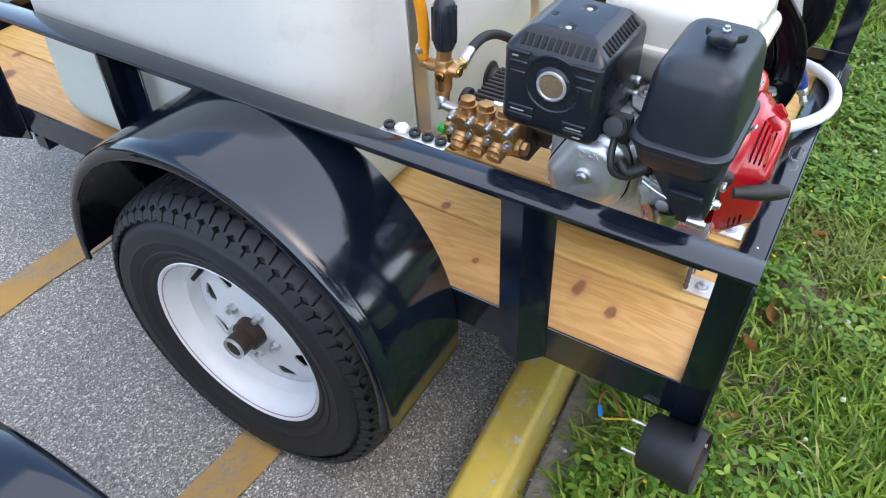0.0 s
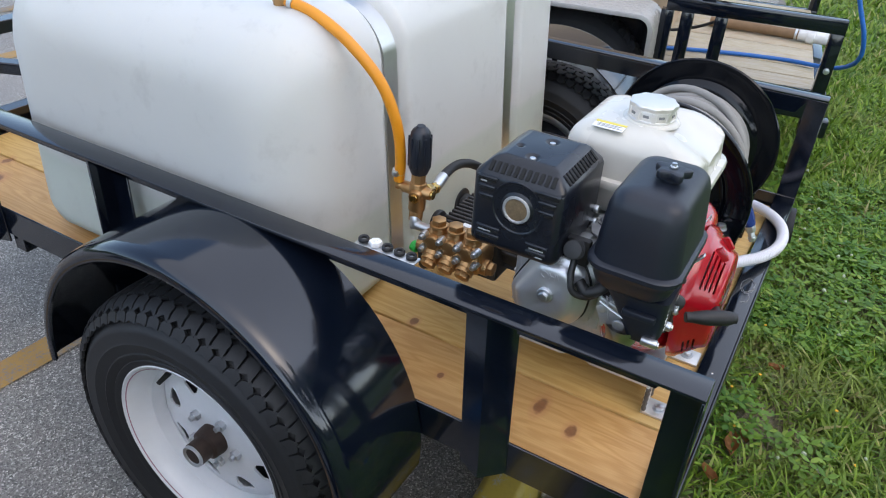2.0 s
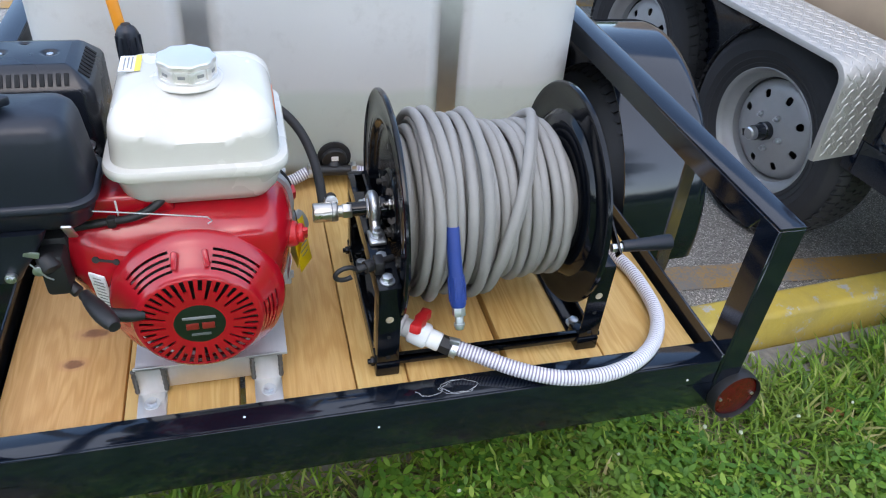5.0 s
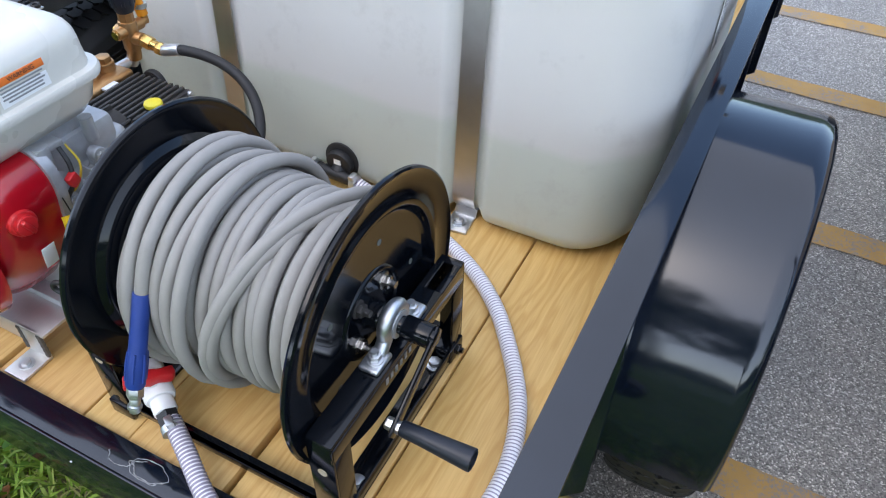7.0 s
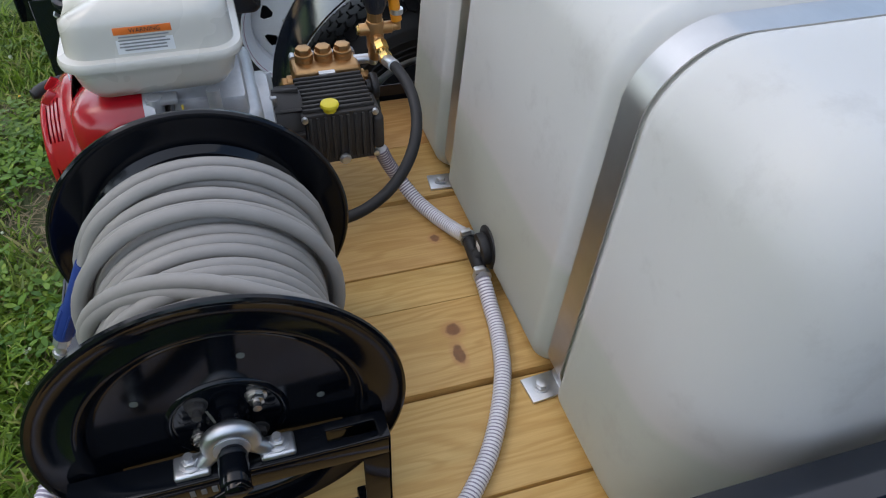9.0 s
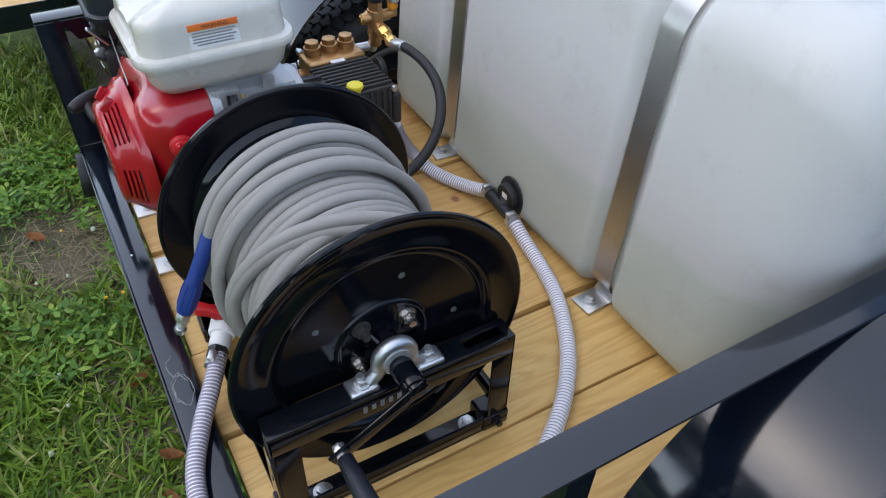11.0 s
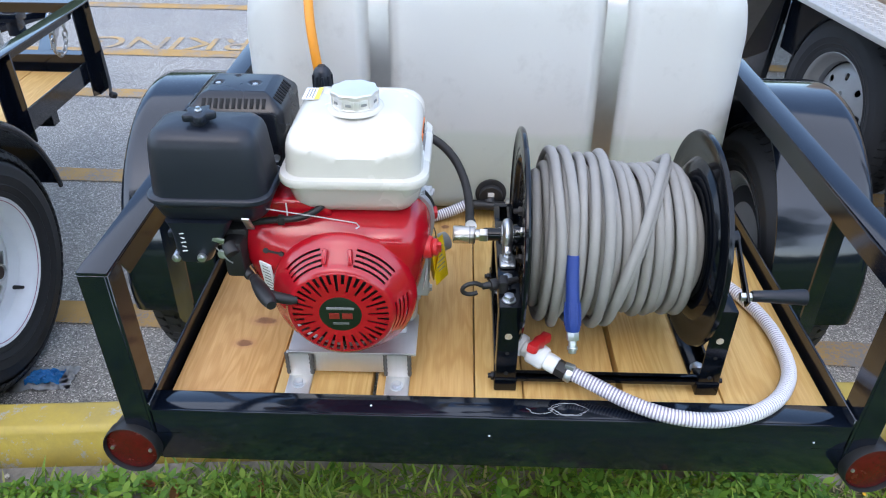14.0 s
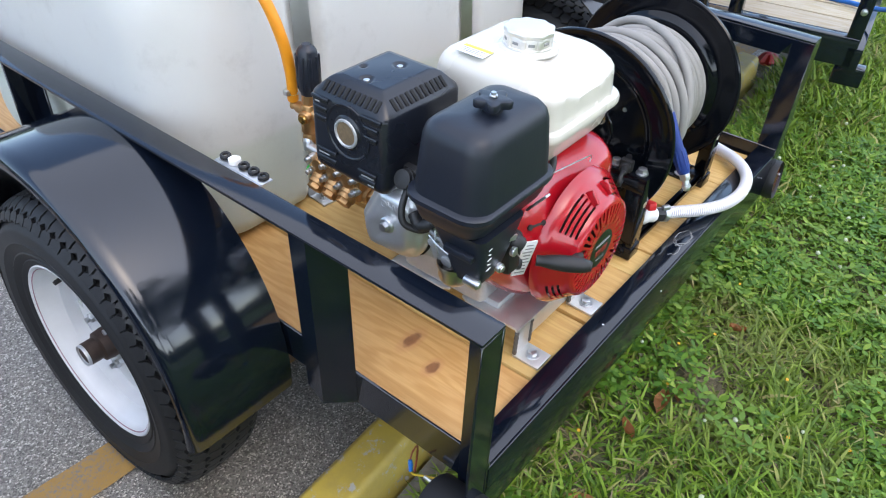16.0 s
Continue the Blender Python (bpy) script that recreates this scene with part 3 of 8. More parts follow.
g = G()
tmp = bmesh.new()
xs = [-60, -30, -15, -8, -5, *np.arange(-3.5, 4.01, 0.08), 5, 6, 8, 12, 20, 40, 80]
ds = [0, 0.02, 0.05, 0.09, 0.14, *np.arange(0.2, 2.6, 0.08), 3, 4, 6, 10, 20, 40, 90]
rows = []
for x in xs:
    e = lawn_edge(x) if abs(x) < 6 else 0.20 + kerb_y(max(-6, min(6, x)))
    rows.append([tmp.verts.new((x, e - d, lawn_z(x, e - d) if abs(x) < 6 else 0.045)) for d in ds])
for a, b in zip(rows, rows[1:]):
    for k in range(len(ds) - 1):
        tmp.faces.new((a[k], a[k + 1], b[k + 1], b[k]))
g.take(tmp)
lawn = solid("lawn", g, SOIL, "lawn ground of dry soil, thatch and moss", "lawn", "structure")


def strip(name, x0, x1, y, m, wide, mat, label):
    g = G()
    tmp = bmesh.new()
    n = int((x1 - x0) / 0.05)
    lo, hi = [], []
    for i in range(n + 1):
        x = x0 + (x1 - x0) * i / n
        for row, s in ((lo, -0.5), (hi, 0.5)):
            row.append(tmp.verts.new((x, y + m * x + s * wide + 0.006 * noise.noise((x * 6, y + s, 2)), 0.004)))
    for i in range(n):
        tmp.faces.new((lo[i], lo[i + 1], hi[i + 1], hi[i]))
    g.take(tmp)
    return solid(name, g, mat, label, "road marking", "structure")


for k, (y, m) in enumerate(((0.775, -0.05), (1.672, -0.03), (2.50, -0.045), (3.13, -0.03), (4.05, -0.03), (4.9, -0.03))):
    strip("road_line", -6, 6, y, m, 0.105, LINE, "faded yellow parking line on the asphalt")
for word, x, y in (("PARKING", -1.62, 3.36), ("NO", -0.42, 3.36)):
    ob = lettering("road_lettering", word, 0.36, pose(x, y, 0.004, 0, 0, 180) @ Matrix.Diagonal((0.92, 0.88, 1, 1)), LETTER)
    tagged(ob, "faded yellow lettering painted on the asphalt", "road marking", "", "structure")


# ---- wheels ----
def wheel(parent, x, y, z, side, r=0.331, wide=0.19, rim_r=0.193, style="spoke", tyre_mat=RUBBER, rim_mat=WHEEL_WHITE):
    """A trailer wheel with its outer face at x, turned to side (-1 or 1)."""
    m = Matrix.Translation((x, y, z)) @ (Matrix.Rotation(radians(90 * side), 4, "Y")) @ Matrix.Rotation(radians(11 + 20 * y), 4, "Z")
    g = G()
    # rim barrel, open to the outside
    g.lathe([(rim_r + 0.004, -0.006), (rim_r + 0.006, -0.001), (rim_r + 0.001, 0.002), (rim_r - 0.008, -0.004), (rim_r - 0.012, -0.014), (rim_r - 0.016, -0.03),
             (rim_r - 0.030, -0.042), (rim_r - 0.034, -0.075), (rim_r - 0.03, -0.13), (rim_r - 0.008, -0.155), (rim_r + 0.002, -0.158), (rim_r + 0.002, -0.15), (rim_r - 0.02, -0.12), (rim_r - 0.02, -0.05), (rim_r - 0.004, -0.03)], m, 64, closed=True)
    n = 96
    if style == "spoke":
        radii = [0.03, 0.042, 0.062, 0.084, 0.097, 0.106, 0.120, 0.131, 0.150, 0.162]
        heights = [-0.052, -0.052, -0.053, -0.055, -0.057, -0.059, -0.062, -0.065, -0.070, -0.080]
        open_deg = (5, 5, 5, 5, 4.0, 7.4, 10.8, 9.0, 9.0, 9.0)
    else:
        radii = [0.03, 0.05, 0.07, 0.095, 0.104, 0.110, 0.124, 0.130, 0.150, 0.162]
        heights = [-0.028, -0.028, -0.036, -0.040, -0.042, -0.044, -0.046, -0.048, -0.056, -0.075]
        open_deg = (3, 3, 3, 3, 3.2, 5.6, 5.6, 3.2, 3.2, 3.2)

    def turn(i, k):
        j, half = k % 12, open_deg[i]
        if j <= 3:
            q = -22.5 + (22.5 - half) * j / 3
        elif j <= 9:
            q = half * (j - 6) / 3
        else:
            q = half + (22.5 - half) * (j - 9) / 3
        return radians((k // 12) * 45 + q)

    def cut(i, k):
        return i in (4, 5, 6) and 3 <= k % 12 < 9
    g.polar(radii, heights, n, cut, -0.004, m, turn=turn)
    w = part("wheel", g, rim_mat, parent)
    # tyre
    t = 0.5 * (wide - 0.158)
    g = G()
    prof = [(rim_r - 0.004, -0.004), (rim_r + 0.010, 0.005), (rim_r + 0.016, 0.006), (rim_r + 0.018, 0.004), (rim_r + 0.030, 0.010), (rim_r + 0.033, 0.012), (rim_r + 0.036, 0.0105),
            (rim_r + 0.050, 0.0145), (rim_r + 0.057, 0.0165), (rim_r + 0.061, 0.0145), (r - 0.058, 0.0155), (r - 0.050, 0.0125), (r - 0.043, 0.004), (r - 0.031, -0.004), (r - 0.020, -0.018), (r - 0.012, -0.04)]
    prof = prof + [(a, -0.158 - b) for a, b in prof[::-1]]
    g.lathe(prof, m, 72, closed=False)
    tyre = part("tyre", g, tyre_mat, w, "black trailer tyre with raised zigzag tread")
    # tread blocks: two shoulder rows wrap over the edge, four rows on the crown
    half = [(r - 0.048, 0.0155), (r - 0.034, 0.0115), (r - 0.020, 0.003), (r - 0.009, -0.010), (r - 0.004, -0.026), (r - 0.0015, -0.045), (r, -0.079)]
    line = half + [(a, -0.158 - b) for a, b in half[-2::-1]]
    run = [0.0]
    for p, q in zip(line, line[1:]):
        run.append(run[-1] + math.hypot(q[0] - p[0], q[1] - p[1]))

    def along(s, sink):
        s = max(0.0, min(run[-1] - 1e-6, s))
        k = max(i for i in range(len(line) - 1) if run[i] <= s)
        f = (s - run[k]) / (run[k + 1] - run[k])
        p, q = line[k], line[k + 1]
        u = ((q[0] - p[0]) / (run[k + 1] - run[k]), (q[1] - p[1]) / (run[k + 1] - run[k]))
        return p[0] + (q[0] - p[0]) * f + u[1] * sink, p[1] + (q[1] - p[1]) * f - u[0] * sink
    vs, fs = [], []
    num, rows = 64, 7
    step = run[-1] / rows
    for row in range(0 if style == "spoke" else 1, rows - 1):
        for k in range(num):
            a0 = 2 * math.pi * (k + 0.5 * (row % 2)) / num
            da = 2 * math.pi / num * (0.94 if row in (0, rows - 1) else 0.92)
            base, cells = len(vs), 2
            for sink, ins in ((0.0, 0.035), (0.006, 0.0)):
                for i in range(cells + 1):
                    for j in range(3):
                        zig = 0.005 * (1 if j == 1 else -1)
                        lean = 0.14 * (1 if row % 2 else -1) * (i / cells - 0.5)
                        s = row * step + 0.0015 + zig + (step - 0.0035) * (i / cells)
                        if row == 0 and i == 0:
                            s = 0.012 + zig * 0.55
                        q, hh = along(s, sink)
                        ang = a0 + da * (j / 2 * (1 - 2 * ins) + ins + lean)
                        vs.append((q * math.cos(ang), q * math.sin(ang), hh))
            for i in range(cells):
                for j in range(2):
                    o = base + i * 3 + j
                    fs.append([o, o + 3, o + 4, o + 1])
            low = 3 * (cells + 1)
            rim = [0, 1, 2] + [3 * i + 2 for i in range(1, cells + 1)] + [3 * cells + 1, 3 * cells] + [3 * i for i in range(cells - 1, 0, -1)]
            for p, q in zip(rim, rim[1:] + rim[:1]):
                fs.append([base + p, base + q, base + q + low, base + p + low])
    me = bpy.data.meshes.new("tread")
    me.from_pydata(vs, [], fs)
    tmp = bmesh.new()
    tmp.from_mesh(me)
    bpy.data.meshes.remove(me)
    bmesh.ops.recalc_face_normals(tmp, faces=tmp.faces[:])
    g = G().take(tmp, m)
    tagged(part("tread", g, tyre_mat, w, "", 25), kind="stuff")
    if style == "spoke":
        part("pinstripe", G().lathe([(rim_r - 0.0050, -0.0020), (rim_r - 0.0062, -0.0028), (rim_r - 0.0068, -0.0032)], m @ Matrix.Translation((0, 0, 0.0010)), 64), PINSTRIPE, w, "thin red pinstripe")
    # added dark disc: its colour stands in for the shade behind the wheel holes
    part("inner_drum", G().lathe([(0, -0.115), (0.158, -0.115), (0.158, -0.125), (0, -0.125)], m, 40), SHADE_GREY, w)
    # on white wheels the dish's grey paints in the shade of the back
    part("inner_dish", G().lathe([(rim_r - 0.030, -0.128), (rim_r - 0.045, -0.122), (rim_r - 0.08, -0.124), (rim_r - 0.10, -0.132), (0.052, -0.133), (0.050, -0.127), (rim_r - 0.08, -0.1195), (rim_r - 0.030, -0.1195)], m, 48, closed=True), WHEEL_GREY, w, "inner face of the wheel disc, shade put into its grey")
    # hub and nuts
    g = G()
    if style == "spoke":
        g.lathe([(0, -0.002), (0.02, -0.002), (0.022, -0.004), (0.024, -0.006), (0.024, -0.03), (0.031, -0.034), (0.033, -0.05), (0.033, -0.085), (0.0, -0.085)], m @ Matrix.Translation((0, 0, 0.010)), 24)
        part("hub", g, RUST, w, "rusty steel axle hub without a cap")
        g = G().lathe([(0.0, 0.012), (0.016, 0.012), (0.0225, 0.010), (0.0235, 0.016), (0.0225, 0.023), (0.017, 0.0205), (0.015, 0.016), (0.0, 0.015)], m @ Matrix.Translation((0, 0, -0.012)), 24)
        part("hub_end", g, ZINC, w, "worn steel hub end")
    else:
        g.lathe([(0, 0.03), (0.024, 0.03), (0.026, 0.0), (0.030, -0.004), (0.030, -0.03), (0.0, -0.03)], m, 24)
        part("hub", g, BLACK, w, "black axle hub")
        part("hub_cap", G().lathe([(0, 0.052), (0.016, 0.052), (0.021, 0.048), (0.0225, 0.03), (0.0, 0.03)], m, 24), ZINC, w, "bright steel grease cap")
    for k in range(5):
        a = 2 * math.pi * k / 5 + 0.3
        c = m @ Vector((0.057 * math.cos(a), 0.057 * math.sin(a), -0.056 if style == "spoke" else -0.036))
        ax = (m.to_3x3() @ Vector((0, 0, 1))).normalized()
        g = G().cyl(c - ax * 0.004, c + ax * 0.008, 0.013, 0.0095, n=12).hexnut(c + ax * 0.006, ax, 0.0105, 0.012).cyl(c, c + ax * 0.026, 0.0055, n=8)
        part("lug_nut", g, ZINC, w)
    if style == "spoke":
        g = G().cyl(m @ Vector((0.150, 0.03, -0.045)), m @ Vector((0.146, 0.029, -0.016)), 0.006, 0.0045, n=10)
        part("valve_stem", g, GRIP, w)
    return w


# ---- open utility trailer of angle iron with a plank deck ----
DECK = 0.457
JOINTS = (-0.6085, -0.4155, -0.2305, -0.0415, 0.0495, 0.2315, 0.4175, 0.6085)
GAPS = (0.002, 0.003, 0.010, 0.002, 0.002, 0.010, 0.003, 0.002)


def angle_post(g, x, y, sx, sy, z0, z1, leg=0.05, t=0.005, cut=0.0):
    """An angle iron: one leg on the plane x, the other on the plane y; sx, sy say to which side they reach."""
    g.poly([(y, z0 - cut), (y + sy * leg, z0), (y + sy * leg, z1), (y, z1)], "yz", x, x + sx * t, 0.0012, 1)
    g.poly([(x + sx * t, z0 - cut), (x + sx * leg, z0 + 0.02), (x + sx * leg, z1), (x + sx * t, z1)], "xz", y, y + sy * t, 0.0012, 1)
    return g


def fender(parent, side, lip, low=0.0):
    cy, cz, r, x0, x1 = 0.816, 0.388, 0.384, 0.628, 0.846
    sect = [(x0, 0.0), (x1 - 0.03, 0.0), (x1 - 0.012, -0.003), (x1 - 0.003, -0.010), (x1, -0.020), (x1 - 0.003, -0.028), (x1 - 0.009, -0.026), (x1 - 0.007, -0.018),
            (x1 - 0.014, -0.0075), (x1 - 0.03, -0.004), (x0, -0.004)]
    loops = []
    for k in range(61):
        a = radians(lip + (187 - lip) * k / 60)
        loops.append([(side * x, cy + (r + d) * math.cos(a) * 0.985, cz - low + (r + d) * math.sin(a)) for x, d in sect])
    g = G().loft(loops)
    return part("fender", g, BLACK, parent, "rounded gloss black steel mudguard")


def utility_trailer(e, posts, front, rail=0.774, lip=-7, low=0.0):
    """Parts of the trailer under the Empty e: rear edge at y = 0, deck at DECK, axle at y = 0.81."""
    for s in (-1, 1):
        g = G()
        g.span((s * 0.6225, 0.0, 0.415), (s * 0.6175, front, 0.4905), 0.0012, 1)
        g.span((s * 0.6175, 0.0, 0.415), (s * 0.56, front, 0.4185), 0.0012, 1)
        part("side_frame", g, BLACK, e)
        g = G()
        g.span((s * 0.6725, 0.0, rail - 0.006), (s * 0.6225, front, rail), 0.0018, 2)
        g.poly([(0.045, rail - 0.006), (0.07, rail - 0.05), (front - 0.07, rail - 0.05), (front - 0.045, rail - 0.006)], "yz", s * 0.6275, s * 0.6225, 0.001, 1)
        part("top_rail", g, BLACK, e, "gloss black angle-iron top rail")
        for y, sy in posts:
            z0 = 0.395 if 0 < y < front - 0.01 else 0.36
            g = angle_post(G(), s * 0.6225, y, s, sy, z0 if y > 0 else 0.35, rail - 0.006, cut=0.012 if y > 0 else 0)
            part("post", g, BLACK, e)
        fender(e, s, lip + (8 if s < 0 and lip < 0 else 0), low)
        wheel(e, s * 0.829, 0.806, 0.332, s)
    g = G()
    g.span((-0.6225, 0.0, 0.347), (0.6225, 0.005, 0.4735), 0.0018, 2)
    g.span((-0.6225, 0.005, 0.469), (0.6225, 0.051, 0.4735), 0.0012, 2)
    part("rear_frame", g, BLACK, e, "gloss black steel rear crossbar with chalk smears")
    g = G()
    g.span((-0.6175, front - 0.005, 0.40), (0.6175, front, 0.52), 0.0015, 1)
    g.span((-0.6175, front - 0.05, 0.515), (0.6175, front - 0.005, 0.52), 0.0012, 1)
    part("front_frame", g, BLACK, e)
    g = G().span((-0.6225, front - 0.05, rail - 0.006), (0.6225, front, rail), 0.0015, 1).span((-0.6225, front - 0.005, rail - 0.05), (0.6225, front, rail - 0.006), 0.001, 1)
    part("front_rail", g, BLACK, e)
    g = G().span((-0.60, 0.78, 0.335), (0.60, 0.83, 0.385), 0.006)
    for s in (-1, 1):
        g.cyl((s * 0.6, 0.806, 0.332), (s * 0.80, 0.806, 0.332), 0.02)
        g.span((s * 0.55, 0.70, 0.385), (s * 0.60, 0.92, 0.415), 0.004)
    part("axle", g, BLACK, e)
    for y in (0.5, 1.1, 1.6):
        part("cross_member", G().span((-0.6175, y, 0.372), (0.6175, y + 0.04, 0.4185), 0.001, 1), BLACK, e)
    g = G()
    for s in (-1, 1):
        g.poly([(s * 0.50, front - 0.3), (s * 0.56, front - 0.3), (s * 0.06, front + 0.9), (s * 0.0, front + 0.9)], "xy", 0.365, 0.412, 0.004, 1)
    part("tongue", g, BLACK, e)
    for k, (a, b) in enumerate(zip(JOINTS, JOINTS[1:])):
        y0, y1 = 0.053 + 0.004 * (k % 2), front - 0.052
        g = G().span((a + GAPS[k] / 2, y0, DECK - 0.038), (b - GAPS[k + 1] / 2, y1, DECK + 0.0012 * ((k * 5) % 3 - 1)), 0.0035, 2)
        part("deck_board", g, WARM_WOOD if k == 0 else WOOD, e)
    return e


trailer = thing("utility_trailer", (0, 0, 0), "black angle-iron utility trailer with new yellow pine deck boards", "trailer")
utility_trailer(trailer, ((0.0, 1), (1.185, -1), (1.69, -1), (2.148, -1)), 2.15)
for s in (-1, 1):
    # the short post behind each mudguard: an angle iron welded on askew, leaning a little
    plan = ((0.6228, 0.270, 0.420), (0.6725, 0.3015, 0.436), (0.6725, 0.336, 0.460), (0.6675, 0.336, 0.460), (0.6675, 0.3045, 0.436), (0.6228, 0.2760, 0.420))
    loops = [[(s * x, y, z) for x, y, z in plan], [(s * x, y + 0.011, 0.768) for x, y, z in plan]]
    part("post", G().loft(loops), BLACK, trailer)
for s, x in ((-1, -0.668), (1, 0.675)):
    m = Matrix.Translation((x, -0.008, 0.386 if s < 0 else 0.380)) @ Matrix.Rotation(radians(84), 4, "X") @ Matrix.Rotation(radians(4 * s), 4, "Y")
    g = G().lathe([(0.0, -0.078), (0.044, -0.078), (0.048, -0.073), (0.049, -0.02), (0.052, -0.012), (0.052, 0.004), (0.0510, 0.011), (0.0500, 0.0115), (0.0490, 0.008), (0.0485, -0.002), (0.0, -0.002)], m, 40)
    lamp = part("tail_lamp", g, GRIP, trailer, "round tail lamp in a black rubber-sleeved housing")
    g = G().lathe([(0.0480, -0.002), (0.0475, 0.003), (0.040, 0.0055), (0.0, 0.0065)], m, 40)
    part("lamp_lens", g, LENS, lamp, "dark red lamp lens")
    for q in (-0.036, 0.036):
        c = m @ Vector((q, 0, 0.003))
        part("lamp_screw", G().cyl(c, m @ Vector((q, 0, 0.0085)), 0.0035, n=8), ZINC, lamp)
    for dx, dz in ((0.02, 0.015), (-0.015, -0.02)):
        part("lamp_terminal", G().cyl((x + dx, 0.066, 0.376 + dz), (x + dx, 0.100, 0.376 + dz), 0.003, n=8), ZINC, lamp)
# weld and chalk marks on the rear bar
for cx, w, d, turn, seed in ((0.125, 0.036, 0.0145, 1.0, 1), (0.128, 0.033, 0.0125, 0.62, 2), (0.075, 0.024, 0.012, 0.55, 3)):
    g = G()
    ring = []
    for j in range(46):
        a = 2 * math.pi * turn * j / 45 + seed
        q = 1 + 0.16 * noise.noise((math.cos(a) * 2, math.sin(a) * 2, seed * 3)) + 0.08 * noise.noise((a * 4, seed, 0))
        ring.append((cx + w * q * math.cos(a) / max(0.55, abs(math.cos(a)) + abs(math.sin(a)) * 0.55), 0.026 + d * q * math.sin(a), 0.4737))
    g.tube(ring, lambda j: 0.0004 + 0.0016 * abs(noise.noise((j * 0.7, seed, 1))), 5)
    part("chalk_mark", g, CHALK, trailer, "scribbled white chalk outline")
for x, y, z in ((-0.228, 0.024, 0.4737), (0.562, -0.0005, 0.433), (-0.015, -0.0005, 0.43)):
    part("paint_chip", G().lathe([(0.0022, 0), (0.0018, 0.0008), (0, 0.0010)], Matrix.Translation((x, y, z)) @ (Matrix() if y > 0 else Matrix.Rotation(radians(90), 4, "X")), 9), LABEL, trailer)
# ---- the water tank ----
tank_at = (0, 1.144, DECK)
tank = thing("water_tank", tank_at, "large milky white plastic water tank strapped to the deck", "water tank")
X_END, R_END = 0.597, 0.135


def tank_outline(inset, wave=0.0):
    y0, y1, z0, z1 = 0.716 + inset, 1.568 - inset, DECK + inset * 0.55, 1.064 - inset
    pts = rounded(y0, y1, z0, z1, (0.055, 0.055, 0.085, 0.085), 9)
    out = []
    for y, z in pts:
        h = (z - DECK) / (1.064 - DECK)
        lean = 0.045 * max(0, (z - 0.72) / 0.33) ** 1.6 * (1 if y < 1.144 else -1)
        bulge = -0.004 * math.sin(math.pi * min(1, h * 1.1)) * (1 if y < 1.144 else -1)
        crown = 0.006 * (1 - ((y - 1.144) / 0.42) ** 2) if z > 0.95 else 0
        out.append((y + lean + bulge, z + crown))
    return out


def tank_inset(x):
    ax = abs(x)
    d = X_END - ax
    inset = R_END - math.sqrt(max(0, R_END ** 2 - (R_END - d) ** 2)) if d < R_END else 0.0
    q = abs(ax - 0.268)
    if q < 0.055:
        inset += 0.019 * (0.5 + 0.5 * math.cos(math.pi * max(0, min(1, (q - 0.024) / 0.028))))
    return inset


base_loop = tank_outline(0)
stations = sorted({round(s * x, 4) for s in (-1, 1) for x in (*np.arange(0, 0.2, 0.04), *np.arange(0.205, 0.335, 0.006), *np.arange(0.36, 0.46, 0.03), *(X_END - R_END * (1 - math.sin(a)) for a in np.linspace(0, math.pi / 2, 14)))})
loops = []
for x in stations:
    loops.append([(x, y, z) for y, z in tank_outline(tank_inset(x))])
g = G().loft(loops)
part("tank_body", g, TANK, tank, "", 60)
for s in (-1, 1):
    # straps follow the groove
    loop = [(y, z) for y, z in tank_outline(0.0185 - 0.0022)]
    outer = [(y, z) for y, z in tank_outline(0.0185 - 0.0042)]
    run = [p for p in list(range(len(loop) - 1, -1, -1)) if loop[p][1] > DECK + 0.012]
    pts_o = sorted((outer[p] for p in run), key=lambda q: math.atan2(q[1] - 0.7, 1.144 - q[0]))
    pts_i = sorted((loop[p] for p in run), key=lambda q: math.atan2(q[1] - 0.7, 1.144 - q[0]))
    pts_o = [(pts_o[0][0], DECK + 0.004)] + pts_o + [(pts_o[-1][0], DECK + 0.004)]
    pts_i = [(pts_i[0][0], DECK + 0.004)] + pts_i + [(pts_i[-1][0], DECK + 0.004)]
    tmp = bmesh.new()
    rows = []
    for (yo, zo), (yi, zi) in zip(pts_o, pts_i):
        rows.append([tmp.verts.new((s * 0.268 + q * 0.0225, a, b)) for q, a, b in ((-1, yo, zo), (1, yo, zo), (1, yi, zi), (-1, yi, zi))])
    for a, b in zip(rows, rows[1:]):
        for k in range(4):
            j = (k + 1) % 4
            tmp.faces.new((a[k], a[j], b[j], b[k]))
    strap = part("strap", G().take(tmp), STAINLESS, tank, "brushed stainless hold-down band")
    yr = min(p[0] for p in pts_o)
    g = G().box((s * 0.268, yr - 0.011, DECK + 0.004), (0.046, 0.056, 0.005), 0.001, rot=(0, 0, 5 * s)).box((s * 0.268, yr + 0.020, DECK + 0.018), (0.046, 0.004, 0.030), 0.001, rot=(-25, 0, 0))
    foot = part("strap_foot", g, ZINC, strap, "bright zinc angle foot")
    c = Vector((s * 0.268, yr - 0.014, DECK + 0.0065))
    g = G().cyl(c, c + Vector((0, 0, 0.002)), 0.013, n=18).hexnut(c + Vector((0, 0, 0.002)), (0, 0, 1), 0.0095, 0.008)
    part("bolt", g, ZINC, strap)

